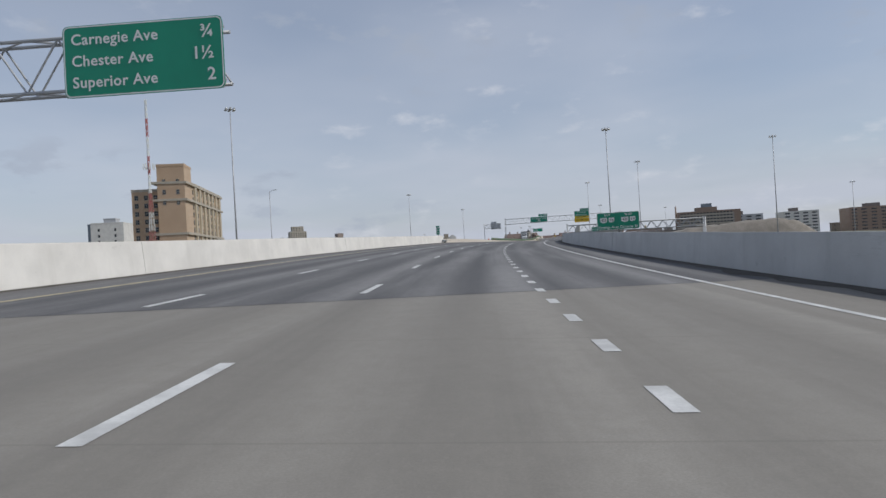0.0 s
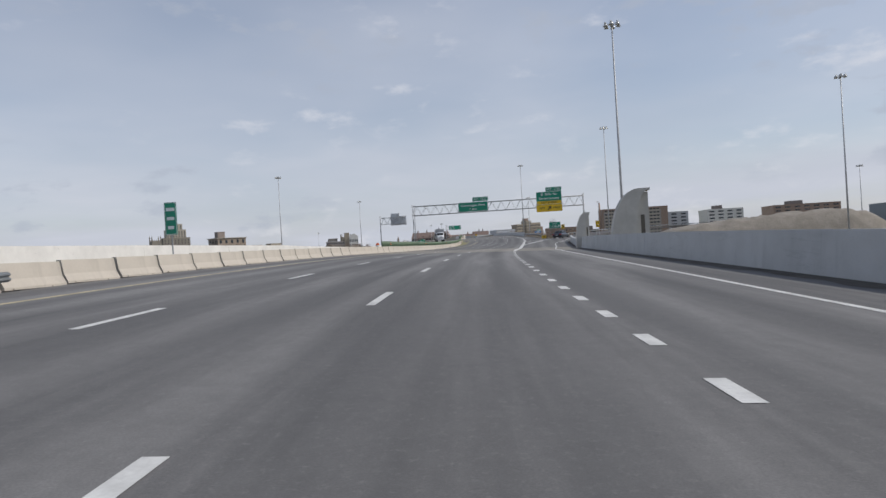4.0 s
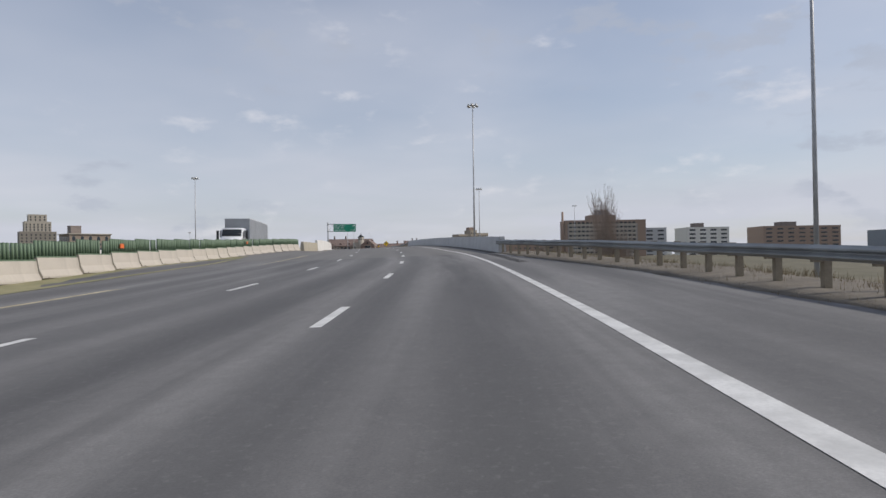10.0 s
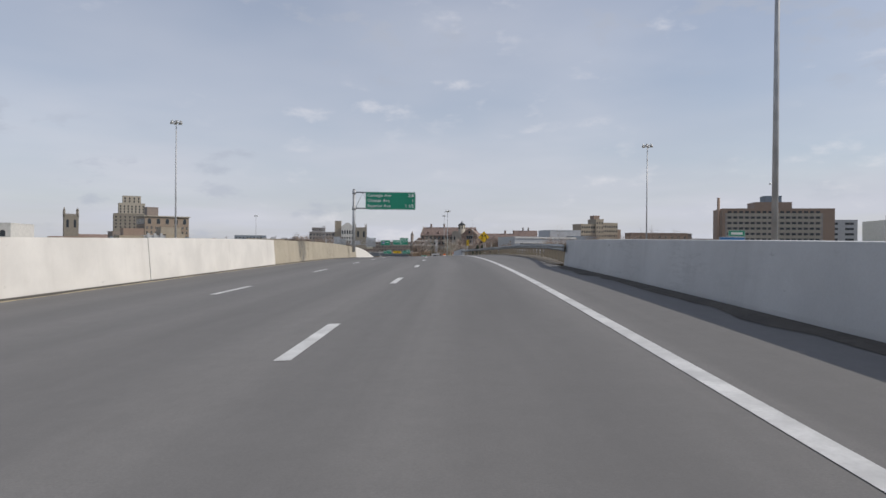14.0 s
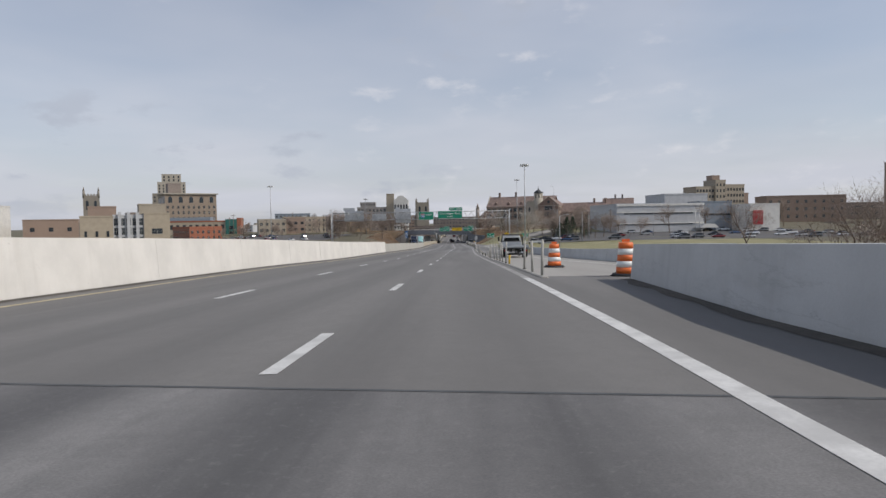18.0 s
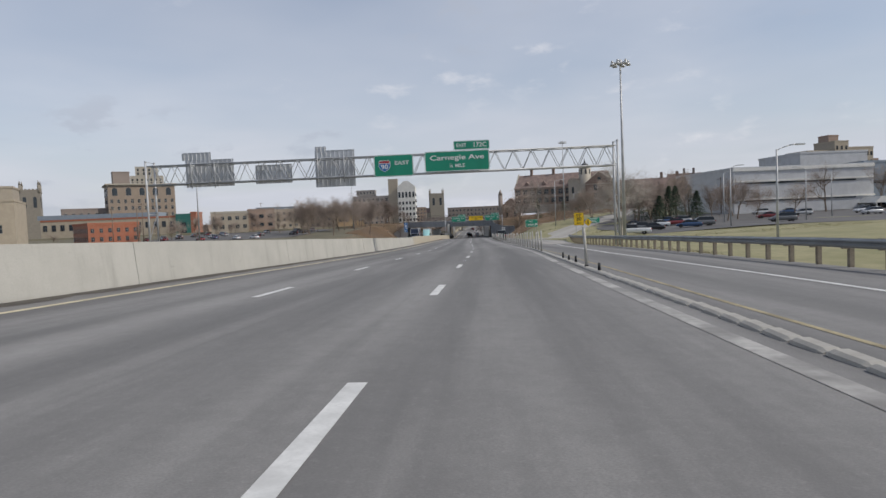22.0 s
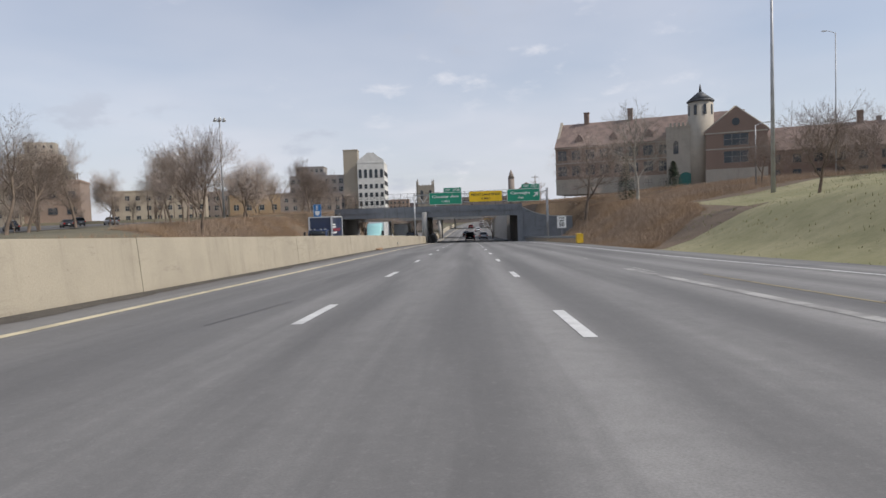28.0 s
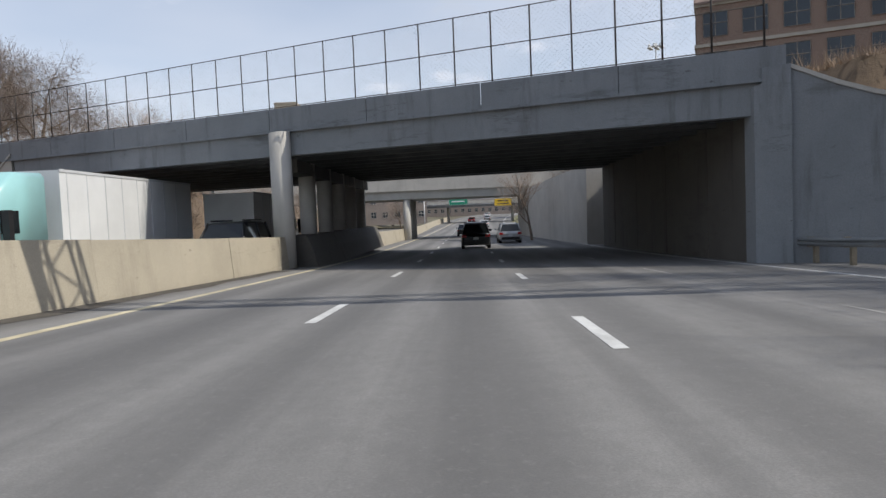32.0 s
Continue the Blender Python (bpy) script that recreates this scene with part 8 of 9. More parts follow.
def tree_meshes(seed, h, spread=0.55, levels=5, trunk=0.03, up=0.25):
    """A bare tree: wood in one mesh (trunk and limbs), fine twigs in another; unit height h."""
    r = random.Random(seed)
    wood, fine = bmesh.new(), bmesh.new()

    def grow(p, d, L, rad, lev):
        q = p
        n = 3 if lev < 2 else 2
        for k in range(n):
            dd = (d + Vector((r.uniform(-1, 1), r.uniform(-1, 1), r.uniform(-.4, .6))) * 0.13).normalized()
            e = q + dd * L / n
            r1 = rad * (1 - 0.42 * (k + 1) / n)
            if rad > h * 0.0014 and lev < levels - 1:
                tube(wood, q, e, rad * (1 - 0.42 * k / n), r1, 7 if lev < 2 else 4, False)
            else:
                s_ = dd.orthogonal().normalized() * max(rad * 1.5, h * (0.0016 if lev < 5 else 0.0010))
                fine.faces.new([fine.verts.new(x) for x in (q - s_, q + s_, e)])
                if lev < 5:
                    s2 = dd.cross(s_).normalized() * max(rad * 1.5, h * 0.0016)
                    fine.faces.new([fine.verts.new(x) for x in (q - s2, q + s2, e)])
            d, q = dd, e
            if lev < levels and (k > 0 or lev > 0):
                for _ in range(1 if lev == 0 or lev > 4 else 2):
                    a = r.uniform(0, 6.28)
                    o = d.orthogonal().normalized()
                    o = Matrix.Rotation(a, 3, d) @ o
                    nd = (d * r.uniform(0.45, 0.95) + o * r.uniform(spread * 0.7, spread * 1.5) + Vector((0, 0, up))).normalized()
                    grow(q, nd, L * r.uniform(0.55, 0.80), r1 * r.uniform(0.55, 0.72), lev + 1)
        if lev < levels:
            grow(q, (d + Vector((r.uniform(-1, 1), r.uniform(-1, 1), 0.3)) * 0.25).normalized(), L * 0.72, rad * 0.55, lev + 1)

    grow(Vector((0, 0, -0.3)), Vector((r.uniform(-.06, .06), r.uniform(-.06, .06), 1)).normalized(), h * 0.36, h * trunk * 0.55, 0)
    return wood, fine


TREES = {}


def tree(x, y, kind, size, turn, label, z=None, group="bare trees", far=False):
    z = ground_at(x, y) if z is None else z
    key = (kind, far)
    if key not in TREES:
        seed, pale, sp, up = {"a": (3, 0, .55, .25), "b": (8, 0, .7, .12), "c": (19, 1, .72, .22), "d": (21, 0, .45, .4), "e": (33, 0, .8, .05)}[kind]
        w, f = tree_meshes(seed, 10.0, sp, 5 if far else 6, 0.034, up)
        top = max(v.co.z for v in f.verts)
        for b_ in (w, f):
            bmesh.ops.scale(b_, vec=(10 / top, 10 / top, 10 / top), verts=b_.verts)
        t = thing("bare_tree", Matrix(), label, "tree", group)
        part("trunk", w, M["bark_pale"] if pale else M["bark"], t)
        part("crown", f, M["twig_pale"] if pale else M["twig"], t, "fine leafless twigs")
        TREES[key] = t
        t.matrix_world = pose(x, y, z, 0, 0, turn) @ Matrix.Scale(size / 10, 4)
        return t
    t = TREES[key]
    made = {}
    for o in (t, *t.children_recursive):
        made[o] = o.copy()
        scene.collection.objects.link(made[o])
        made[o].parent = made.get(o.parent, o.parent)
    made[t].matrix_world = pose(x, y, z, 0, 0, turn) @ Matrix.Scale(size / 10, 4)
    made[t]["label"] = label
    return made[t]


BT, ST = "leafless brown tree on the winter bank", "tall pale-barked leafless tree before the school"
rnd = random.Random(77)
for x, y, k, h, lab in ((21, 845, "b", 14, BT), (29, 875, "a", 14, BT), (18.5, 923, "b", 12, BT), (24, 960, "e", 9, BT), (-2, 905, "a", 10, BT), (8, 950, "b", 9, BT), (-22, 940, "e", 10, BT), (30, 1000, "b", 10, BT), (14, 1010, "e", 11, BT), (-8, 1005, "a", 11, BT), (40, 1030, "d", 10, BT), (0, 1040, "b", 10, BT), (-30, 1030, "e", 11, BT), (34, 965, "d", 7, BT), (12, 905, "d", 13, BT), (0, 880, "e", 12, BT), (33, 935, "b", 9, BT), (28, 950, "e", 10, BT), (12, 940, "a", 12, BT), (-4, 930, "d", 11, BT), (-18, 905, "b", 12, BT),
                        (-40, 930, "a", 12, BT), (-30, 865, "d", 9, BT), (-12, 962, "e", 12, BT), (5, 968, "b", 12, BT), (20, 985, "a", 12, BT), (38, 990, "d", 12, BT), (-55, 885, "e", 9, BT), (-70, 930, "a", 10, BT),
                        (98.7, 897.7, "c", 19, ST), (90.6, 905, "e", 20, "tall dark leafless tree before the school"), (150, 915, "b", 15, "spreading leafless tree by the school drive"), (158, 940, "a", 14, "leafless tree by the school drive"), (112, 878, "e", 8, "round leafless lawn tree"),
                        (128, 757, "b", 10, "spreading leafless tree by the car park"), (133, 765, "e", 10, "spreading leafless tree by the car park"), (123, 752, "d", 9, "upright leafless tree by the car park"), (140, 772, "b", 9, "spreading leafless tree by the car park"), (112, 792, "b", 12, "spreading leafless tree beside the ramp"), (118, 799, "a", 13, "tall leafless tree beside the ramp"), (107, 806, "e", 10, "spreading leafless tree beside the ramp"), (124, 790, "d", 12, "upright leafless tree beside the ramp"), (36, 958, "b", 10, BT), (42, 966, "e", 9, BT), (30, 972, "a", 10, BT), (24, 948, "e", 8, BT), (38, 982, "b", 10, BT), (46, 975, "a", 9, BT), (18, 968, "b", 10, BT), (54, 1010, "b", 10, BT), (104, 812, "b", 9, "spreading leafless tree on the lawn"), (115, 818, "a", 12, "tall leafless tree beyond the ramp"), (128, 822, "b", 11, "spreading leafless tree beyond the ramp"), (47, 985, "e", 8, BT), (112, 836, "b", 11, "spreading leafless tree by the lawn"), (100, 838, "e", 9, "low leafless tree on the lawn"), (118, 800, "b", 9, "leafless shrub tree by the ramp"), (128, 806, "e", 10, "leafless shrub tree by the ramp"), (142, 792, "b", 11, "leafless tree by the car park"),
                        (170, 800, "a", 15, "leafless tree in the car park"), (188, 806, "d", 14, "leafless tree in the car park"), (150, 775, "e", 9, "leafless tree in the car park"), (205, 820, "b", 13, "leafless tree in the car park"), (240, 840, "a", 16, "leafless tree beyond the car park"), (265, 800, "d", 14, "leafless tree beyond the car park"),
                        (74, 965, "a", 10, "leafless tree behind the overpass"), (82, 985, "e", 11, "leafless tree behind the overpass"), (120, 400, "d", 15, "leafless tree beside the viaduct"), (113, 372, "d", 13.5, "leafless tree beside the viaduct"), (88, 1010, "b", 12, "leafless tree behind the overpass"),
                        (5, 870.4, "b", 13, BT), (-0.4, 890, "a", 14, BT), (9.3, 905.4, "b", 14, BT), (14.7, 930.6, "e", 14, BT), (26.4, 945.9, "a", 13, BT), (19.6, 890.6, "b", 15, BT), (7.7, 975.4, "a", 13, BT), (-15.7, 949.9, "b", 15, BT), (-14.2, 969.9, "e", 15, BT), (-6.2, 970.1, "a", 15, BT), (-10.6, 990, "d", 14, BT), (1.3, 995.3, "b", 14, BT), (17.4, 990.6, "e", 13, BT), (46.8, 960, "b", 9, BT), (50, 990, "a", 10, BT),
                        (122.5, 793, "b", 13, "dense leafless tree beside the ramp"), (114.8, 783, "e", 11, "dense leafless tree beside the ramp"), (119.6, 788, "b", 12, "dense leafless tree beside the ramp"), (127.4, 798, "a", 14, "dense leafless tree beside the ramp"), (131, 795, "e", 13, "dense leafless tree beside the ramp"), (125, 783, "b", 11, "dense leafless tree beside the ramp"),
                        (119, 552, "b", 17, "leafless tree below the guardrail"), (111, 545, "e", 14, "leafless tree below the guardrail"), (127, 553, "a", 17, "leafless tree below the guardrail"), (137, 592, "b", 15, "leafless tree below the guardrail"), (124, 538, "e", 15, "leafless tree below the guardrail"), (134, 632, "b", 13, "leafless tree below the guardrail"), (131, 560, "b", 17, "leafless tree below the guardrail"), (140, 570, "a", 17, "leafless tree below the guardrail"), (146, 556, "e", 17, "leafless tree below the guardrail"), (128, 578, "b", 15, "leafless tree below the guardrail"), (152, 585, "b", 17, "leafless tree below the guardrail"), (118, 570, "e", 14, "leafless tree below the guardrail"), 
                        (-150, 190, "b", 12, "leafless tree beyond the wall"), (-170, 215, "e", 11, "leafless tree beyond the wall"), (-190, 230, "a", 13, "leafless tree beyond the wall"), (-175, 250, "b", 12, "leafless tree beyond the wall"), (-140, 170, "e", 10, "leafless tree beyond the wall")):
    h *= 1.18 if -35 < x < 30 and 850 < y < 1000 else 1.0
    tree(x, y, k, h, rnd.uniform(0, 360), lab, far=y < 640 or x > 160 or y > 955 or k == "c")
tree(99.2, 726, "c", 14.5, 40, "tall pale leafless tree beside the parking lot")
slim = tree(83.8, 335, "d", 15.0, 80, "slender leafless tree behind the guardrail", z=-4.2)
slim.scale = (0.75, 0.75, 1.55)
for k in range(26):
    # thin trees and shrubs along the car park of the low streets
    x = rnd.uniform(-95, 8)
    y = 905 + 0.35 * x + rnd.uniform(-45, 60)
    tree(x, y, rnd.choice("abde"), rnd.uniform(4.5, 8.5), rnd.uniform(0, 360), "small leafless tree at the car park edge", far=True)
for k in range(34):
    side = rnd.choice((-1, 1))
    y = rnd.uniform(700, 1700)
    x = rnd.uniform(-500, -120) if side < 0 else rnd.uniform(210, 700)
    tree(x, y, rnd.choice("abde"), rnd.uniform(9, 15), rnd.uniform(0, 360), "distant leafless street tree", far=True)


def spruce(x, y, h, label="dark green spruce on the winter lawn", bushy=0.24):
    r = random.Random(int(x * 7 + y))
    t = thing("spruce", Matrix.Translation((x, y, ground_at(x, y))), label, "tree", "evergreens")
    bm = bmesh.new()
    tube(bm, (0, 0, 0), (0, 0, h * 0.95), 0.18, 0.03, 7)
    part("trunk", bm, M["bark"], t)
    bm = bmesh.new()
    for k in range(1500):
        u = r.random() ** 0.8
        z = h * (0.06 + 0.94 * u)
        R = h * bushy * (1 - u) ** 0.8 + 0.1
        a = r.uniform(0, 6.283)
        rr = R * (0.35 + 0.65 * r.random())
        c = Vector((math.cos(a) * rr, math.sin(a) * rr, z - rr * 0.25))
        d = Vector((math.cos(a), math.sin(a), -0.35)).normalized() * r.uniform(0.25, 0.6)
        sd = Vector((-math.sin(a), math.cos(a), r.uniform(-.3, .3))) * r.uniform(0.07, 0.16)
        bm.faces.new([bm.verts.new(p) for p in (c - sd, c + d, c + sd, c - d * 0.4)])
    part("crown", bm, M["needles"], t, "dense dark needles")


for x, y, h in ((100, 912.5, 9.5), (119, 769, 8.5), (122.5, 776, 8.5), (115.5, 764, 6.5), (126, 771, 7.0), (116, 786, 8.0), (121, 793, 7.0), (133, 800, 9.0), (127, 812, 7.0), (113, 925, 6), (-32, 640, 6), (-150, 660, 7)):
    spruce(x, y, h, bushy=0.36 if h != 9.5 or x > 105 else 0.24)


def scrub(name, count, spot, hmin, hmax, mat, label, seed, width=0.035, tris=5, spread=0.5):
    """Many fine leaning stems in low clumps, too many to count."""
    r = random.Random(seed)
    g = np.random.default_rng(seed)
    base = np.empty((count, 4))
    for i in range(count):
        x, y, k, *z = spot(r)
        base[i] = x, y, z[0] if z else ground_at(x, y), r.uniform(hmin, hmax) * k
    b = np.repeat(base, tris, axis=0)
    n = len(b)
    a = g.uniform(0, 6.2832, n)
    lean = g.uniform(0.05, 0.9, n)
    h = b[:, 3] * g.uniform(0.45, 1.0, n)
    ox, oy = g.normal(0, spread * 0.45, n), g.normal(0, spread * 0.45, n)
    w = width * g.uniform(0.5, 1.5, n)
    ta = g.uniform(0, 6.2832, n)
    v = np.empty((n, 3, 3))
    px, py, pz = b[:, 0] + ox, b[:, 1] + oy, b[:, 2] - 0.1
    v[:, 0] = np.stack((px - np.sin(ta) * w, py + np.cos(ta) * w, pz), 1)
    v[:, 1] = np.stack((px + np.sin(ta) * w, py - np.cos(ta) * w, pz), 1)
    v[:, 2] = np.stack((px + np.cos(a) * lean * h, py + np.sin(a) * lean * h, pz + 0.1 + h), 1)
    me = bpy.data.meshes.new(name)
    me.from_pydata(v.reshape(-1, 3).tolist(), [], np.arange(n * 3).reshape(-1, 3).tolist())
    me.materials.append(mat)
    tagged(new(name, me), label, "brush", kind="stuff")


def xr_of(y):
    return site(sv_of_y(y)).x


def bank_right(r):
    y = r.uniform(834, 950)
    u = r.uniform(12.6 if y < 850 else 13.8, lerp(y, [(834, 14), (845, 22), (860, 26), (934, 30), (950, 30)]))
    if 905 < y < 917.5 and u < 15.5:
        u = r.uniform(16, 30)
    if 913 < y < 917.5 and u < 21:
        y += 6
    if y > 917.5:
        u = max(u, 12.5)
    return xr_of(y) + u, y, smooth(12, 15.5, u) * 0.6 + 0.4


def bank_left(r):
    y = r.uniform(862, 1000)
    u = -r.uniform(32.0, 49 if y < 925 else 60)
    if 922 < y < 952 and u > -41:
        y -= 32
    return xr_of(y) + u, y, 1.0


def lot_edge(r):
    y = r.uniform(690, 860)
    return xr_of(y) - r.uniform(32.5, 43), y, 1.0


def verge_right(r):
    if r.random() < 0.5:
        s = r.uniform(432, 505) if r.random() < 0.62 else r.uniform(291, 331)
        d = 0.1 + 4.2 * r.random() ** 1.5
        p = road(s, lerp(s, EDGE_R) + d, 0.02 if d < 2.6 else 0.02 - 0.45 * (d - 2.6))
        return p.x, p.y, 0.35 + 0.65 * smooth(0.1, 1.2, d), p.z
    y = r.uniform(620, 705)
    return xr_of(y) + r.uniform(13.2, 16.5), y, 0.5


scrub("brush_right_bank", 11000, bank_right, 0.30, 1.0, M["brush"], "dense dry reddish-brown brush on the slope", 5, 0.014, 16)


def hill_right(r):
    y = r.uniform(872, 966)
    u = r.uniform(28, 62) if y < 918 else r.uniform(12.5, 70)
    return xr_of(y) + u, y, 1.0


scrub("brush_behind_overpass", 7500, hill_right, 0.35, 1.2, M["brush"], "dry brown brush below the school", 15, 0.018, 13, 0.6)
scrub("brush_left_bank", 9500, bank_left, 0.45, 1.3, M["brush"], "dense dry brown brush on the opposite slope", 6, 0.018, 14, 0.6)
scrub("brush_lot_edge", 2200, lot_edge, 0.3, 1.0, M["brush"], "dry brown brush along the car park edge", 7, 0.016, 10)
scrub("weeds_verge", 6000, verge_right, 0.05, 0.26, M["weeds"], "dry pale weeds behind the guardrail", 8, 0.010, 9)


def turf(r):
    y = r.uniform(700, 870)
    u = r.uniform(12.8, 60)
    return xr_of(y) + u, y, 1.0


scrub("lawn_blades", 9000, turf, 0.05, 0.13, M["blades"], "short pale winter turf blades", 9, 0.03, 4)

# ---- vehicles ----


def paint(name, c, rough=0.28, metal=0.0):
    m = Mat(name, rough, metal)
    m.color(m.mix(m.math("MULTIPLY", m.rng(m.noise(1.4, 4), 0.4, 0.7), 0.3), c, tint(c, 0.8)))
    m.b.inputs["Coat Weight"].default_value = 0.4
    return m.m


M["car_black"] = paint("black_car_paint", (0.012, 0.013, 0.015))
M["car_navy"] = paint("navy_car_paint", (0.015, 0.022, 0.04))
M["car_silver"] = paint("silver_car_paint", (0.42, 0.43, 0.44), 0.3, 0.3)
M["car_white"] = paint("white_car_paint", (0.70, 0.71, 0.72))
M["car_red"] = paint("dark_red_car_paint", (0.16, 0.012, 0.014))
M["car_grey"] = paint("grey_car_paint", (0.12, 0.125, 0.13), 0.3, 0.3)
M["car_blue"] = paint("blue_car_paint", (0.03, 0.07, 0.16))
M["teal_paint"] = paint("pale_teal_truck_paint", (0.33, 0.60, 0.60))
M["navy_paint"] = paint("navy_truck_paint", (0.02, 0.035, 0.085))
M["car_glass"] = plain("tinted_car_glass", (0.015, 0.018, 0.02), 0.06, 0.0, 0.1)
M["tail"] = plain("red_tail_lamp", (0.45, 0.015, 0.015), 0.2)
M["chrome"] = plain("bright_trim", (0.6, 0.6, 0.6), 0.2, 0.9, 0.05)
M["black_trim"] = plain("black_trim", (0.02, 0.02, 0.021), 0.5)
M["plate"] = plain("plate_white", (0.6, 0.62, 0.64), 0.5)


def loft(bm, secs, cap=True):
    rows = [[bm.verts.new(p) for p in s_] for s_ in secs]
    n = len(rows[0])
    for a, b in zip(rows, rows[1:]):
        for i in range(n):
            f = bm.faces.new((a[i], a[(i + 1) % n], b[(i + 1) % n], b[i]))
            f.smooth = True
    if cap:
        bm.faces.new(rows[0][::-1])
        bm.faces.new(rows[-1])
    bmesh.ops.recalc_face_normals(bm, faces=bm.faces)


def wheel(root, x, y, r, w, rim="chrome", full=True):
    side = 1 if x > 0 else -1
    bm = bmesh.new()
    k_ = 0.62 if full else 0.2
    prof = [(r * k_, -w / 2), (r * 0.93, -w / 2), (r, -w / 2 + 0.03), (r, w / 2 - 0.03), (r * 0.93, w / 2), (r * k_, w / 2)]
    n = 20 if full else 12
    rows = []
    for i in range(n):
        a = 2 * math.pi * i / n
        rows.append([bm.verts.new((x + dx, y + math.cos(a) * rr, r + math.sin(a) * rr)) for rr, dx in prof])
    for i in range(n):
        for k in range(len(prof)):
            bm.faces.new((rows[i][k], rows[i][(k + 1) % len(prof)], rows[(i + 1) % n][(k + 1) % len(prof)], rows[(i + 1) % n][k])).smooth = True
    bmesh.ops.recalc_face_normals(bm, faces=bm.faces)
    tyre = part("wheel", bm, M["rubber"], root, "black tyre")
    if not full:
        return
    bm = bmesh.new()
    tube(bm, (x - w * 0.30, y, r), (x + w * 0.30, y, r), r * 0.62, r * 0.62, 18)
    tube(bm, (x + side * w * 0.30, y, r), (x + side * w * 0.42, y, r), r * 0.2, r * 0.14, 10)
    for i in range(5):
        a = 2 * math.pi * i / 5
        tube(bm, (x + side * w * 0.34, y, r), (x + side * w * 0.34, y + math.cos(a) * r * 0.55, r + math.sin(a) * r * 0.55), r * 0.09, r * 0.07, 5)
    part("rim", bm, M[rim], tyre)


def car(name, m, paint_, kind, label, group="", full=True):
    """Shaped body, glazing, wheels, lamps and bumpers. y is ahead."""
    root = thing(name, m, label, "car", group)
    L, W, H, belt, clear, roof = {"sedan": (4.75, 1.84, 1.46, 0.93, 0.22, (-1.75, -0.95, 0.45, 1.25)), "suv": (4.75, 1.90, 1.74, 1.08, 0.26, (-2.26, -1.95, 0.55, 1.30)), "pickup": (5.7, 1.98, 1.85, 1.12, 0.34, (-0.55, -0.45, 0.95, 1.55)), "wagon": (4.5, 1.80, 1.60, 1.0, 0.22, (-2.1, -1.75, 0.5, 1.3))}[kind]
    w = W / 2
    hood = belt - 0.08
    st = [(-L / 2, .80, clear + .22, belt - .28), (-L / 2 + .06, .93, clear + .06, belt - .06), (-L / 2 + .35, .985, clear, belt), (-L / 4, 1, clear, belt), (L / 8, 1, clear, belt), (L / 4, .99, clear, hood), (L / 2 - .45, .95, clear, hood - .12), (L / 2 - .08, .84, clear + .06, hood - .26), (L / 2, .72, clear + .2, hood - .40)]
    bm = bmesh.new()
    loft(bm, [[(-w * k * .93, y, z0), (w * k * .93, y, z0), (w * k, y, z0 + (z1 - z0) * .3), (w * k, y, z0 + (z1 - z0) * .72), (w * k * .93, y, z1), (-w * k * .93, y, z1), (-w * k, y, z0 + (z1 - z0) * .72), (-w * k, y, z0 + (z1 - z0) * .3)] for y, k, z0, z1 in st])
    part("body", bm, paint_, root)
    y0, y1, y2, y3 = roof
    wb, wt = w * 0.90, w * 0.70
    bm = bmesh.new()
    loft(bm, [[(-wt, y, z - .05), (wt, y, z - .05), (wt * .9, y, z), (-wt * .9, y, z)] for y, z in ((y1 - .05, H - .06), (y1 + .2, H), (0.5 * (y1 + y2), H + .015), (y2, H - .02))])
    part("roof", bm, paint_, root)
    zt = H - .05
    quads = {"rear_window": [(-wb, y0, belt - .03), (wb, y0, belt - .03), (wt, y1, zt), (-wt, y1, zt)], "windshield": [(wb, y3, belt - .05), (-wb, y3, belt - .05), (-wt, y2, zt), (wt, y2, zt)],
             "side_window": [(wb, y0, belt - .03), (wb, y3, belt - .05), (wt, y2, zt), (wt, y1, zt)], "side_window_": [(-wb, y3, belt - .05), (-wb, y0, belt - .03), (-wt, y1, zt), (-wt, y2, zt)]}
    for nm, q in quads.items():
        bm = bmesh.new()
        c = sum((Vector(p) for p in q), Vector()) / 4
        inner = Vector((0, (y1 + y2) / 2, belt + .2))
        vf = [bm.verts.new(p) for p in q]
        vb = [bm.verts.new(Vector(p) + (inner - Vector(p)).normalized() * 0.03) for p in q]
        bm.faces.new(vf)
        bm.faces.new(vb[::-1])
        for i in range(4):
            bm.faces.new((vf[i], vf[(i + 1) % 4], vb[(i + 1) % 4], vb[i]))
        bmesh.ops.recalc_face_normals(bm, faces=bm.faces)
        part("side_window" if nm.startswith("side") else nm, bm, M["car_glass"], root)
    for sx in (-1, 1):
        bm = bmesh.new()
        for (ya, za, yb, zb) in () if not full else ((y0, belt, y1, zt), (y3, belt, y2, zt)):
            tube(bm, (sx * (wb + .005), ya, za - .05), (sx * (wt + .005), yb, zb + .02), 0.04, 0.04, 5)
        ym = (y1 + y2) / 2 - .15
        tube(bm, (sx * (wb + .005), ym, belt - .03), (sx * (wt + .005), ym, zt), 0.035, 0.035, 5)
        if full:
            part("pillar", bm, paint_, root)
        else:
            bm.free()
        bm = bmesh.new()
        box(bm, (sx * (w * .80), -L / 2 + .03, belt - .20), (w * .34, .10, .17))
        part("tail_lamp", bm, M["tail"], root)
        bm = bmesh.new()
        box(bm, (sx * (w * .70), L / 2 - .16, hood - .30), (w * .36, .16, .12))
        part("headlamp", bm, M["lamp_head"], root)
        bm = bmesh.new()
        box(bm, (sx * (w + .10), y3 - .15, belt + .06), (.20, .10, .14))
        if full:
            part("mirror", bm, paint_, root)
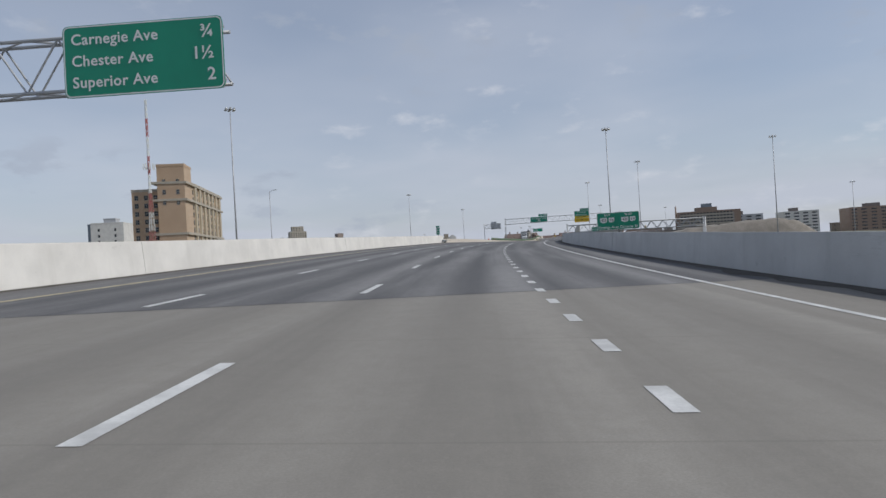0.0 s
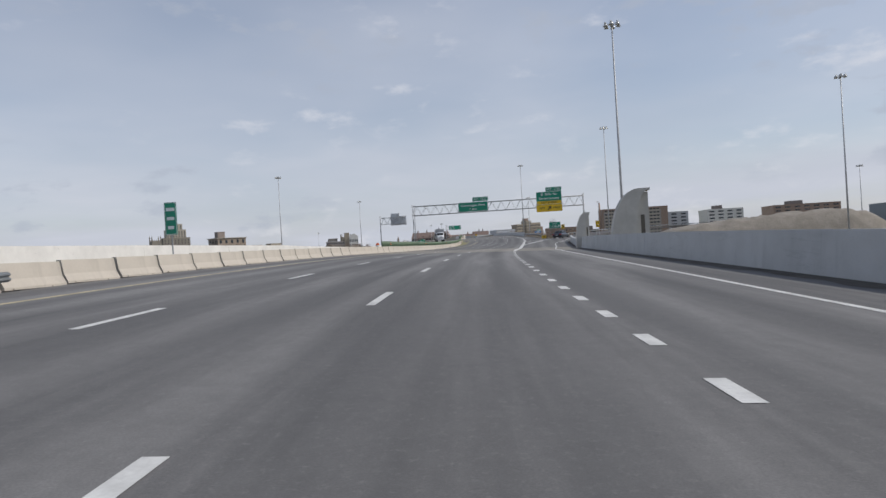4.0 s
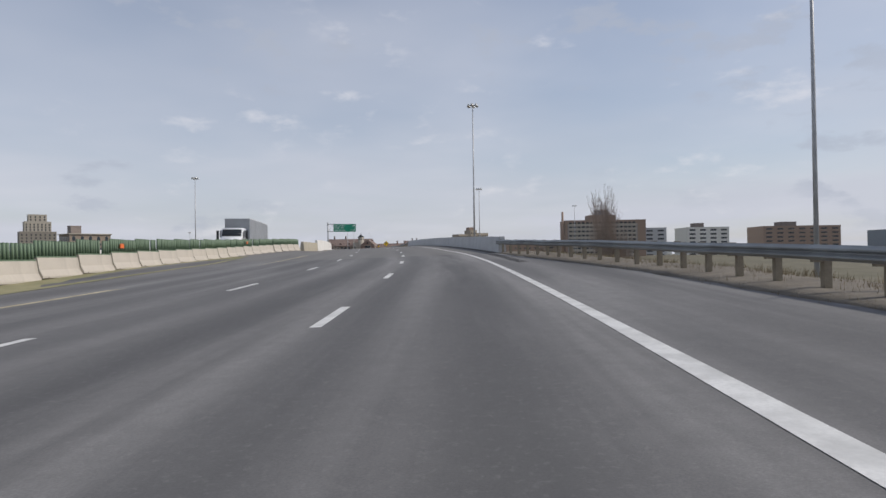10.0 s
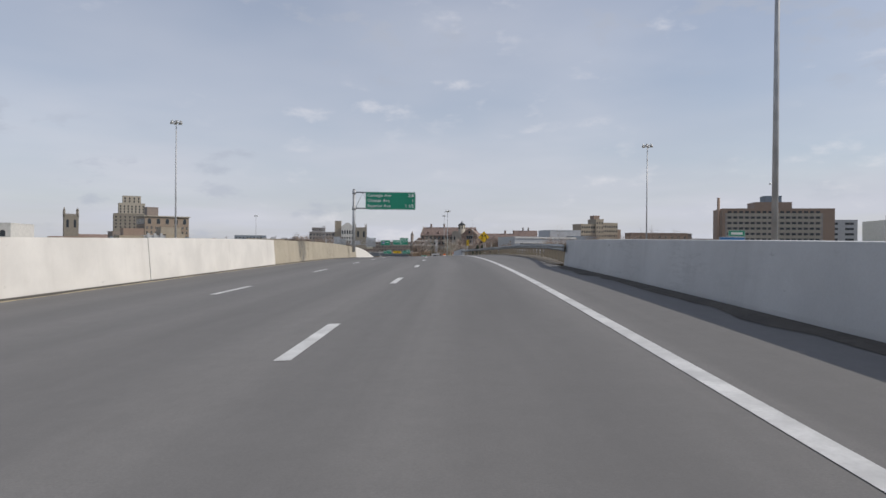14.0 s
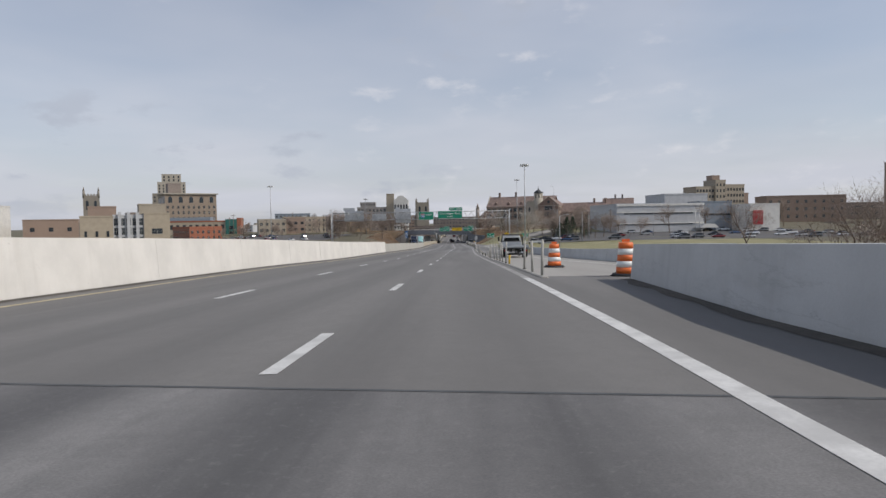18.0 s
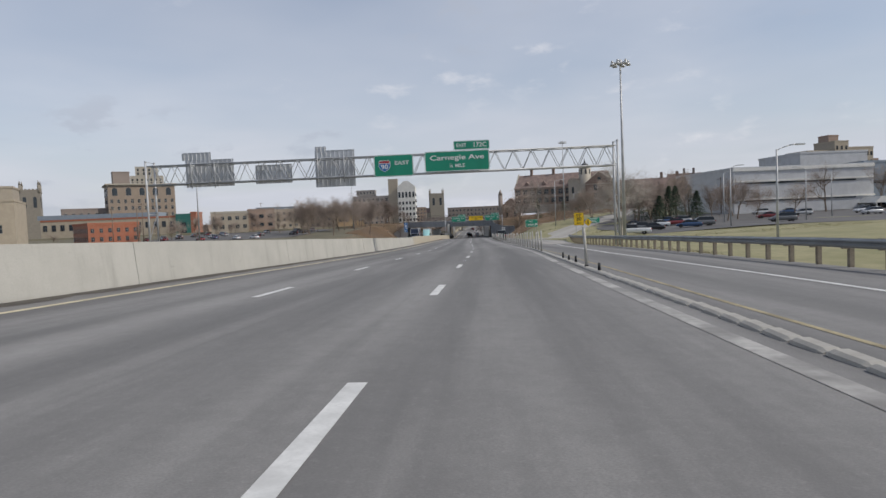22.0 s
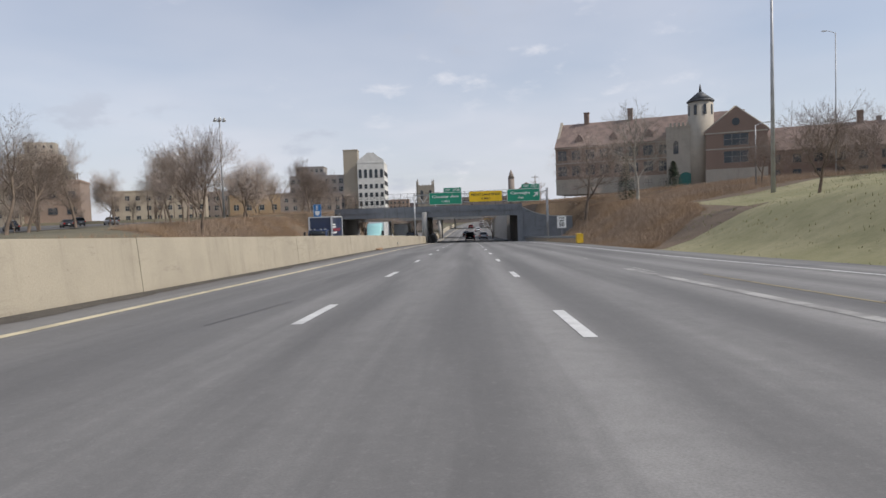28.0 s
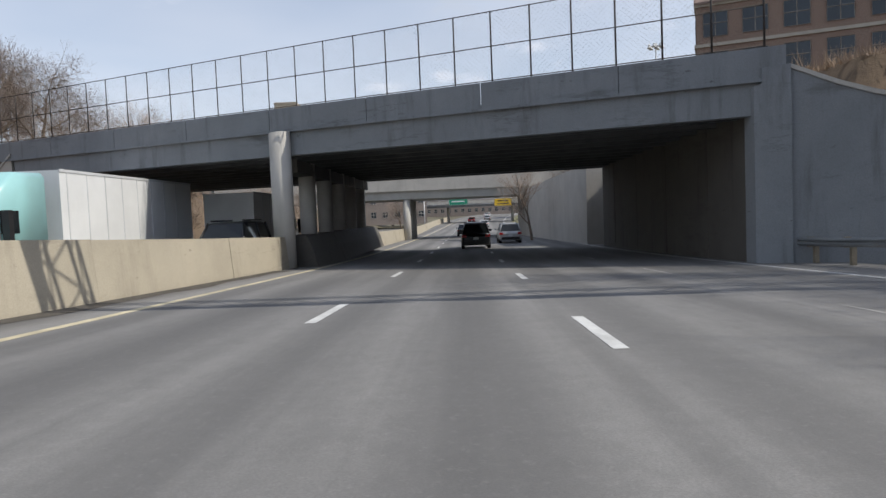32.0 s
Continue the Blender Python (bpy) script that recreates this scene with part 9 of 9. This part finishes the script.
        for y in (-L * .30, L * .31):
            wheel(root, sx * (w - .12), y, .345 if kind != "pickup" else .40, .22, full=full)
            if not full:
                continue
            bm = bmesh.new()
            tube(bm, (sx * (w - .02), y, .36), (sx * (w + .004), y, .36), .41 if kind != "pickup" else .46, .41 if kind != "pickup" else .46, 18)
            part("wheel_arch", bm, M["black_trim"], root)
    bm = bmesh.new()
    box(bm, (0, -L / 2 + .0, clear + .20), (W * .80, .14, .20))
    if full:
        part("rear_bumper", bm, M["black_trim"], root)
    bm = bmesh.new()
    box(bm, (0, -L / 2 - .035, belt - .36), (.34, .02, .16))
    part("plate", bm, M["plate"], root, "blank pale plate")
    if kind in ("suv", "wagon") and full:
        for sx in (-1, 1):
            bm = bmesh.new()
            tube(bm, (sx * wt * .9, y1 + .2, H + .05), (sx * wt * .9, y2 - .1, H + .05), .025, .025, 6)
            part("roof_rail", bm, M["black_trim"], root)
    if kind == "pickup":
        bm = bmesh.new()
        box(bm, (0, -L / 4 - .25, belt + .005), (W * .80, L / 2 - .9, .012))
        part("bed_liner", bm, M["black_trim"], root)
    return root


car("sedan", stand(283.0, 10.7, 0.0, -24), M["car_navy"], "sedan", "dark sedan braking on the exit ramp")
car("suv", stand(957, -0.75), M["car_black"], "suv", "black sport utility vehicle under the overpass")
car("sedan", stand(969, 2.1), M["car_silver"], "wagon", "silver hatchback under the overpass")
car("suv", stand(776, 5.5), M["car_black"], "suv", "black sport utility vehicle in the collector lane")
car("sedan", stand(1010, -1.6), M["car_black"], "sedan", "dark sedan far along the road")
car("sedan", stand(1072, 1.8), M["car_white"], "sedan", "white sedan far along the road")
car("sedan", stand(1122, -1.8), M["car_red"], "sedan", "red sedan far along the road")
car("sedan", stand(1142, 1.8), M["car_silver"], "sedan", "silver sedan far along the road")
car("sedan", stand(1190, -1.0), M["car_white"], "sedan", "white sedan far along the road")
car("van", stand(934, -10.95, far_drop(934), 180) @ Matrix.Diagonal((1.08, 1.08, 1.3, 1)), M["car_black"], "suv", "dark tall van beyond the median")
car("van", stand(760, -17.5, far_drop(760), 180), M["car_navy"], "wagon", "dark van beyond the median wall")
car("sedan", stand(770, -14.0, far_drop(770), 180), M["car_white"], "sedan", "white sedan beyond the median wall")
car("sedan", stand(811.5, -14.0, far_drop(811), 180), M["car_white"], "sedan", "white sedan beyond the median wall")

# parked cars
lot_cars = []
for kind, pt, lab in (("sedan", "car_white", "white sedan parked on the asphalt"), ("suv", "car_grey", "grey parked sport utility vehicle"), ("sedan", "car_black", "black sedan parked on the asphalt"), ("wagon", "car_silver", "silver wagon parked on the asphalt"), ("sedan", "car_red", "dark red sedan parked on asphalt"), ("sedan", "car_blue", "blue sedan parked on the asphalt"), ("pickup", "car_white", "white parked pickup truck")):
    lot_cars.append([kind, pt, lab, None])


def park(x, y, turn, which):
    e = lot_cars[which]
    m = pose(x, y, ground_at(x, y) + 0.09, 0, 0, turn)
    if e[3] is None:
        e[3] = car("parked_car", m, M[e[1]], e[0], e[2], "parked cars", False)
    else:
        copy_thing(e[3], m)


def lot(name, x0, x1, y0, y1, label):
    bm = bmesh.new()
    xs, ys_ = frange(x0, x1, 6), frange(y0, y1, 6)
    g = [[bm.verts.new((x, y, ground_at(x, y) + 0.08)) for x in xs] for y in ys_]
    for a, b in zip(g, g[1:]):
        for i in range(len(xs) - 1):
            bm.faces.new((a[i], a[i + 1], b[i + 1], b[i]))
    structure(name, bm, M["lot"], label, "car park")


lot("car_park_right", 104, 232, 722, 826, "grey asphalt car park")
lot("car_park_left", -66, 2, 848, 934, "grey asphalt car park across the motorway")
rnd = random.Random(5)
for row, y in enumerate((728, 739, 752, 763, 776, 787, 800, 811)):
    for k in range(16):
        x = 108 + k * 7.4 + (row % 2) * 1.2
        if rnd.random() < 0.34 and not (118 < x < 152 and y > 765):
            park(x, y, 90 * rnd.choice((0.97, 1.03)) - 90 * (k % 2 == 3) * 0 + rnd.uniform(-3, 3), rnd.randrange(7))
for x, y, w_ in ((101.5, 727, 6), (108, 741, 2), (114, 738, 5), (112, 752, 0), (118, 757, 3), (106, 745, 1)):
    park(x, y, 80 + rnd.uniform(-8, 8), w_)
for row, y in enumerate((853, 866, 879, 893, 907, 921)):
    for k in range(9):
        x = -60 + k * 7
        if rnd.random() < 0.36:
            park(x, y, 45 + rnd.uniform(-4, 4), rnd.randrange(7))
for k in range(10):
    p = road(1000 + k * 8, -24 - (k % 3) * 2.6)
    park(p.x, p.y, 90, k % 7)

# flatbed tow truck
root = thing("tow_truck", stand(585.7, 6.25) @ Matrix.Scale(0.9, 4), "white flatbed tow truck with an empty steel bed", "truck")
bm = bmesh.new()
loft(bm, [[(-w, y, z0), (w, y, z0), (w, y, z1 - .08), (w * .92, y, z1), (-w * .92, y, z1), (-w, y, z1 - .08)] for y, w, z0, z1 in ((1.0, 1.0, .65, 1.45), (1.1, 1.02, .55, 1.5), (2.7, 1.02, .55, 1.48), (3.4, .98, .55, 1.35), (4.2, .9, .6, 1.2), (4.35, .82, .7, 1.1))])
part("cab_body", bm, M["car_white"], root, "white cab and bonnet")
bm = bmesh.new()
loft(bm, [[(-w, y, 1.45), (w, y, 1.45), (w * .84, y, z), (-w * .84, y, z)] for y, w, z in ((0.95, .98, 1.98), (1.2, .98, 2.08), (2.0, .98, 2.08), (2.55, .98, 1.55))])
part("cab_roof", bm, M["car_white"], root)
for q in ([(-.80, .93, 1.55), (.80, .93, 1.55), (.72, .935, 1.9), (-.72, .935, 1.9)],):
    bm = bmesh.new()
    bm.faces.new([bm.verts.new(p) for p in q])
    bmesh.ops.solidify(bm, geom=bm.faces[:], thickness=0.02)
    part("rear_window", bm, M["car_glass"], root)
for sx in (-1, 1):
    bm = bmesh.new()
    prism(bm, [(1.15, 1.5), (2.25, 1.5), (1.95, 1.95), (1.2, 1.95)], -.01, .01, pose(sx * .93, 0, 0, 0, 0, 90))
    bmesh.ops.recalc_face_normals(bm, faces=bm.faces)
    part("side_window", bm, M["car_glass"], root)
    bm = bmesh.new()
    box(bm, (sx * 1.22, 2.3, 1.75), (.16, .18, .42))
    tube(bm, (sx * 1.0, 2.3, 1.6), (sx * 1.2, 2.3, 1.7), .03, .03, 5)
    part("mirror", bm, M["black_trim"], root)
    for y, r_ in ((3.3, .46), (-1.3, .46)):
        wheel(root, sx * (.92 if y > 0 else 1.0), y, r_, .28 if y > 0 else .45)
    bm = bmesh.new()
    tube(bm, (sx * .86, 3.3, .52), (sx * 1.06, 3.3, .52), .60, .58, 16)
    part("fender", bm, M["black_trim"], root)
    bm = bmesh.new()
    box(bm, (sx * .95, .45, .62), (.5, 1.3, .5))
    part("tool_box", bm, M["sign_back"], root, "bright metal tool box")
    bm = bmesh.new()
    box(bm, (sx * .98, -2.05, .48), (.5, .04, .62))
    part("mud_flap", bm, M["rubber"], root)
    bm = bmesh.new()
    box(bm, (sx * .95, -3.3, .80), (.2, .1, .16))
    part("tail_lamp", bm, M["tail"], root)
bm = bmesh.new()
box(bm, (0, -1.3, 1.10), (2.4, 4.8, .09))
part("bed", bm, M["rail"], root, "worn grey steel bed")
for x in (-1.18, 1.18):
    bm = bmesh.new()
    box(bm, (x, -1.3, 1.17), (.07, 4.8, .26))
    part("bed_rail", bm, M["steel"], root)
for k in range(7):
    bm = bmesh.new()
    box(bm, (0, .7 - k * .68, 1.0), (2.2, .10, .12))
    part("cross_member", bm, M["black_trim"], root)
for x in (-.42, .42):
    bm = bmesh.new()
    box(bm, (x, .1, .78), (.12, 7.0, .26))
    part("chassis_rail", bm, M["black_trim"], root)
bm = bmesh.new()
tube(bm, (-1.1, .75, 1.1), (-.95, .75, 2.2), .05, .05, 8)
tube(bm, (1.1, .75, 1.1), (.95, .75, 2.2), .05, .05, 8)
tube(bm, (-.95, .75, 2.2), (.95, .75, 2.2), .05, .05, 8)
tube(bm, (-1.1, .75, 1.55), (1.1, .75, 1.55), .04, .04, 8)
part("head_rack", bm, M["black_trim"], root, "black pipe headboard rack")
bm = bmesh.new()
box(bm, (0, 1.15, 2.16), (1.6, .3, .14))
part("light_bar", bm, M["sign_back"], root)
bm = bmesh.new()
box(bm, (0, -3.2, .5), (1.3, .5, .12))
tube(bm, (-.8, -3.6, .45), (.8, -3.6, .45), .06, .06, 8)
tube(bm, (0, -2.9, .7), (0, -3.6, .45), .07, .07, 8)
part("wheel_lift", bm, M["black_trim"], root, "dark folded wheel lift")
bm = bmesh.new()
box(bm, (.55, -3.36, .62), (.34, .02, .17))
part("plate", bm, M["plate"], root, "blank pale plate")


def semi(m, cab, box_mat, label, trailer_len, day=False):
    root = thing("lorry", m, label, "truck")
    bm = bmesh.new()
    loft(bm, [[(-w, y, .9), (w, y, .9), (w, y, z - .15), (w * .9, y, z), (-w * .9, y, z), (-w, y, z - .15)] for y, w, z in (((-0.9, 1.12, 2.92), (0.2, 1.12, 2.95), (0.95, 1.1, 2.8), (1.2, 1.08, 2.05), (2.5, .95, 1.75), (2.95, .85, 1.45)) if day else ((-1.2, 1.22, 3.9), (0.2, 1.22, 3.85), (0.9, 1.18, 3.3), (1.25, 1.15, 2.3), (2.6, 1.0, 1.95), (3.0, .9, 1.6)))])
    part("cab", bm, M[cab], root)
    bm = bmesh.new()
    loft(bm, [[(-w, y, z0), (w, y, z0), (w * .95, y, z1), (-w * .95, y, z1)] for y, w, z0, z1 in (((1.24, 1.0, 2.06, 2.1), (1.02, 1.0, 2.08, 2.76)) if day else ((1.22, 1.04, 2.28, 2.32), (0.95, 1.06, 2.3, 3.15)))])
    part("windshield", bm, M["car_glass"], root)
    for sx in (-1, 1):
        bm = bmesh.new()
        box(bm, (sx * 1.225, 0.55, 2.3), (.02, .8, .7))
        part("side_window", bm, M["car_glass"], root)
        bm = bmesh.new()
        box(bm, (sx * 1.45, .95, 2.2), (.22, .2, .9))
        part("mirror", bm, M["black_trim"], root)
        bm = bmesh.new()
        tube(bm, (sx * 1.05, -.2, .75), (sx * 1.05, -1.8, .75), .32, .32, 12)
        part("fuel_tank", bm, M["chrome"], root)
        bm = bmesh.new()
        box(bm, (sx * .75, 2.98, 1.15), (.36, .1, .25))
        part("headlamp", bm, M["lamp_head"], root)
        for y in (2.1, -2.6, -3.9, -trailer_len + .2, -trailer_len - 1.1):
            wheel(root, sx * .98, y, .5, .3 if y > 0 else .5)
    bm = bmesh.new()
    box(bm, (0, 3.02, 1.25), (1.1, .06, .8))
    part("grille", bm, M["chrome"], root)
    bm = bmesh.new()
    box(bm, (0, 3.05, .7), (2.3, .2, .3))
    part("bumper", bm, M["chrome"], root)
    bm = bmesh.new()
    box(bm, (0, -1.9 - trailer_len / 2, 2.65), (2.58, trailer_len, 2.8))
    tr = part("trailer", bm, M[box_mat], root, "boxy trailer")
    bm = bmesh.new()
    for k in range(int(trailer_len / 1.2)):
        for sx in (-1, 1):
            box(bm, (sx * 1.295, -2.3 - k * 1.2, 2.65), (.02, .05, 2.75))
    for z in (1.28, 4.03):
        for sx in (-1, 1):
            box(bm, (sx * 1.295, -1.9 - trailer_len / 2, z), (.04, trailer_len, .10))
    part("rib", bm, M["sign_back"], tr)
    bm = bmesh.new()
    box(bm, (0, -1.9 - trailer_len / 2, 1.05), (1.0, trailer_len + 2, .3))
    part("chassis", bm, M["black_trim"], root)
    return root


M["box_white"] = plain("white_trailer_skin", (0.72, 0.73, 0.73), 0.45, 0.0, 0.08, 0.6)
M["box_grey"] = plain("aluminium_trailer_skin", (0.38, 0.39, 0.40), 0.4, 0.5, 0.12, 0.6)
semi(stand(925.6, -16.4, far_drop(925), 180), "teal_paint", "box_white", "pale teal box lorry entering the overpass", 10.5)
semi(stand(379, -16.4, far_drop(379), 180), "car_white", "box_grey", "white lorry with a long grey ribbed trailer beyond the barriers", 13.8, day=True)
semi(stand(952, -13.4, far_drop(954), 0), "car_white", "box_white", "white box lorry at the overpass", 5.5)


def box_truck(m, label):
    """A straight lorry: low bonneted cab before a tall box with pale edge rails."""
    root = thing("box_truck", m, label, "truck")
    bm = bmesh.new()
    loft(bm, [[(-w, y, .7), (w, y, .7), (w, y, z - .12), (w * .92, y, z), (-w * .92, y, z), (-w, y, z - .12)] for y, w, z in ((-1.2, 1.05, 2.45), (0.15, 1.05, 2.42), (0.62, 1.02, 1.72), (1.75, .92, 1.55), (1.95, .85, 1.3))])
    part("cab", bm, M["navy_paint"], root)
    bm = bmesh.new()
    loft(bm, [[(-w, y, z), (w, y, z), (w, y - .03, z), (-w, y - .03, z)] for y, w, z in ((0.66, .93, 1.74), (0.24, .88, 2.33))])
    part("windshield", bm, M["car_glass"], root)
    for sx in (-1, 1):
        for nm, c, d, mt in (("side_window", (sx * 1.055, -.35, 2.02), (.02, .8, .55), "car_glass"), ("headlamp", (sx * .72, 1.95, 1.05), (.3, .08, .22), "lamp_head"), ("mirror", (sx * 1.38, .45, 1.95), (.18, .14, .6), "black_trim")):
            bm = bmesh.new()
            box(bm, c, d)
            part(nm, bm, M[mt], root)
        bm = bmesh.new()
        tube(bm, (sx * 1.03, .4, 2.2), (sx * 1.38, .45, 2.25), .02, .02, 6)
        part("mirror_arm", bm, M["chrome"], root)
        for y in (1.25, -5.4):
            wheel(root, sx * .93, y, .46, .28 if y > 0 else .5)
    for x in (-.8, -.35, .35, .8):
        bm = bmesh.new()
        box(bm, (x, .1, 2.49), (.16, .2, .12))
        part("marker_lamp", bm, M["lamp_head"], root)
    bm = bmesh.new()
    box(bm, (0, 1.98, 1.1), (.95, .06, .6))
    part("grille", bm, M["black_trim"], root)
    bm = bmesh.new()
    box(bm, (0, 2.05, .62), (2.1, .2, .3))
    part("bumper", bm, M["chrome"], root)
    bm = bmesh.new()
    box(bm, (0, -4.25, 2.47), (2.5, 5.9, 2.66))
    body = part("cargo_box", bm, M["navy_paint"], root, "navy box body")
    for x in (-1.25, 1.25):
        for y in (-1.29, -7.21):
            bm = bmesh.new()
            box(bm, (x, y, 2.47), (.16, .16, 2.74))
            part("corner_post", bm, M["sign_back"], body)
        bm = bmesh.new()
        box(bm, (x, -4.25, 3.82), (.10, 5.8, .12))
        part("top_rail", bm, M["sign_back"], body)
    bm = bmesh.new()
    box(bm, (0, -1.28, 3.82), (2.4, .10, .12))
    part("top_rail", bm, M["sign_back"], body)
    for y, z, w, h, mt in ((-2.6, 2.95, 1.6, .16, "sign_white"), (-2.75, 2.68, 1.9, .16, "sign_white"), (-4.0, 2.42, 4.3, .10, "sign_red"), (-4.0, 2.25, 4.3, .06, "sign_red"), (-2.9, 2.05, 2.2, .18, "sign_white")):
        for sx in (-1, 1):
            bm = bmesh.new()
            box(bm, (sx * 1.252, y, z), (.012, w, h))
            part("lettering_bar", bm, M[mt], body)
    bm = bmesh.new()
    box(bm, (0, -3.4, .85), (.9, 8.4, .3))
    part("chassis", bm, M["black_trim"], root)
    return root


box_truck(stand(879.6, -17.6, far_drop(879), 180), "navy box truck with pale rails beyond the median")

# litter and a fitting on the median wall
M["kraft"] = plain("crumpled_kraft_paper", (0.40, 0.27, 0.17), 0.9, 0.0, 0.3, 9.0)
bm = bmesh.new()
bmesh.ops.create_icosphere(bm, subdivisions=3, radius=0.2)
for v in bm.verts:
    n_ = noise.noise(v.co * 9) * 0.09
    v.co = Vector((v.co.x * 1.6, v.co.y * 0.9, max(-0.08, v.co.z * 0.6))) * (1 + n_ * 5)
tagged(new("paper_bag", mesh_of("paper_bag", bm, M["kraft"])), "crumpled brown paper bag at the wall foot", "litter")
bpy.data.objects["paper_bag"].matrix_world = stand(857.5, -8.55, 0.09, 30)
bm = bmesh.new()
box(bm, (0, 0, 0), (.22, .34, .26))
bmesh.ops.bevel(bm, geom=bm.edges[:], offset=0.02, segments=1)
tagged(new("junction_box", mesh_of("junction_box", bm, M["post_white"])), "small pale junction box on the median wall", "electrical box")
bpy.data.objects["junction_box"].matrix_world = stand(878.5, -8.85, 0.42, 0)
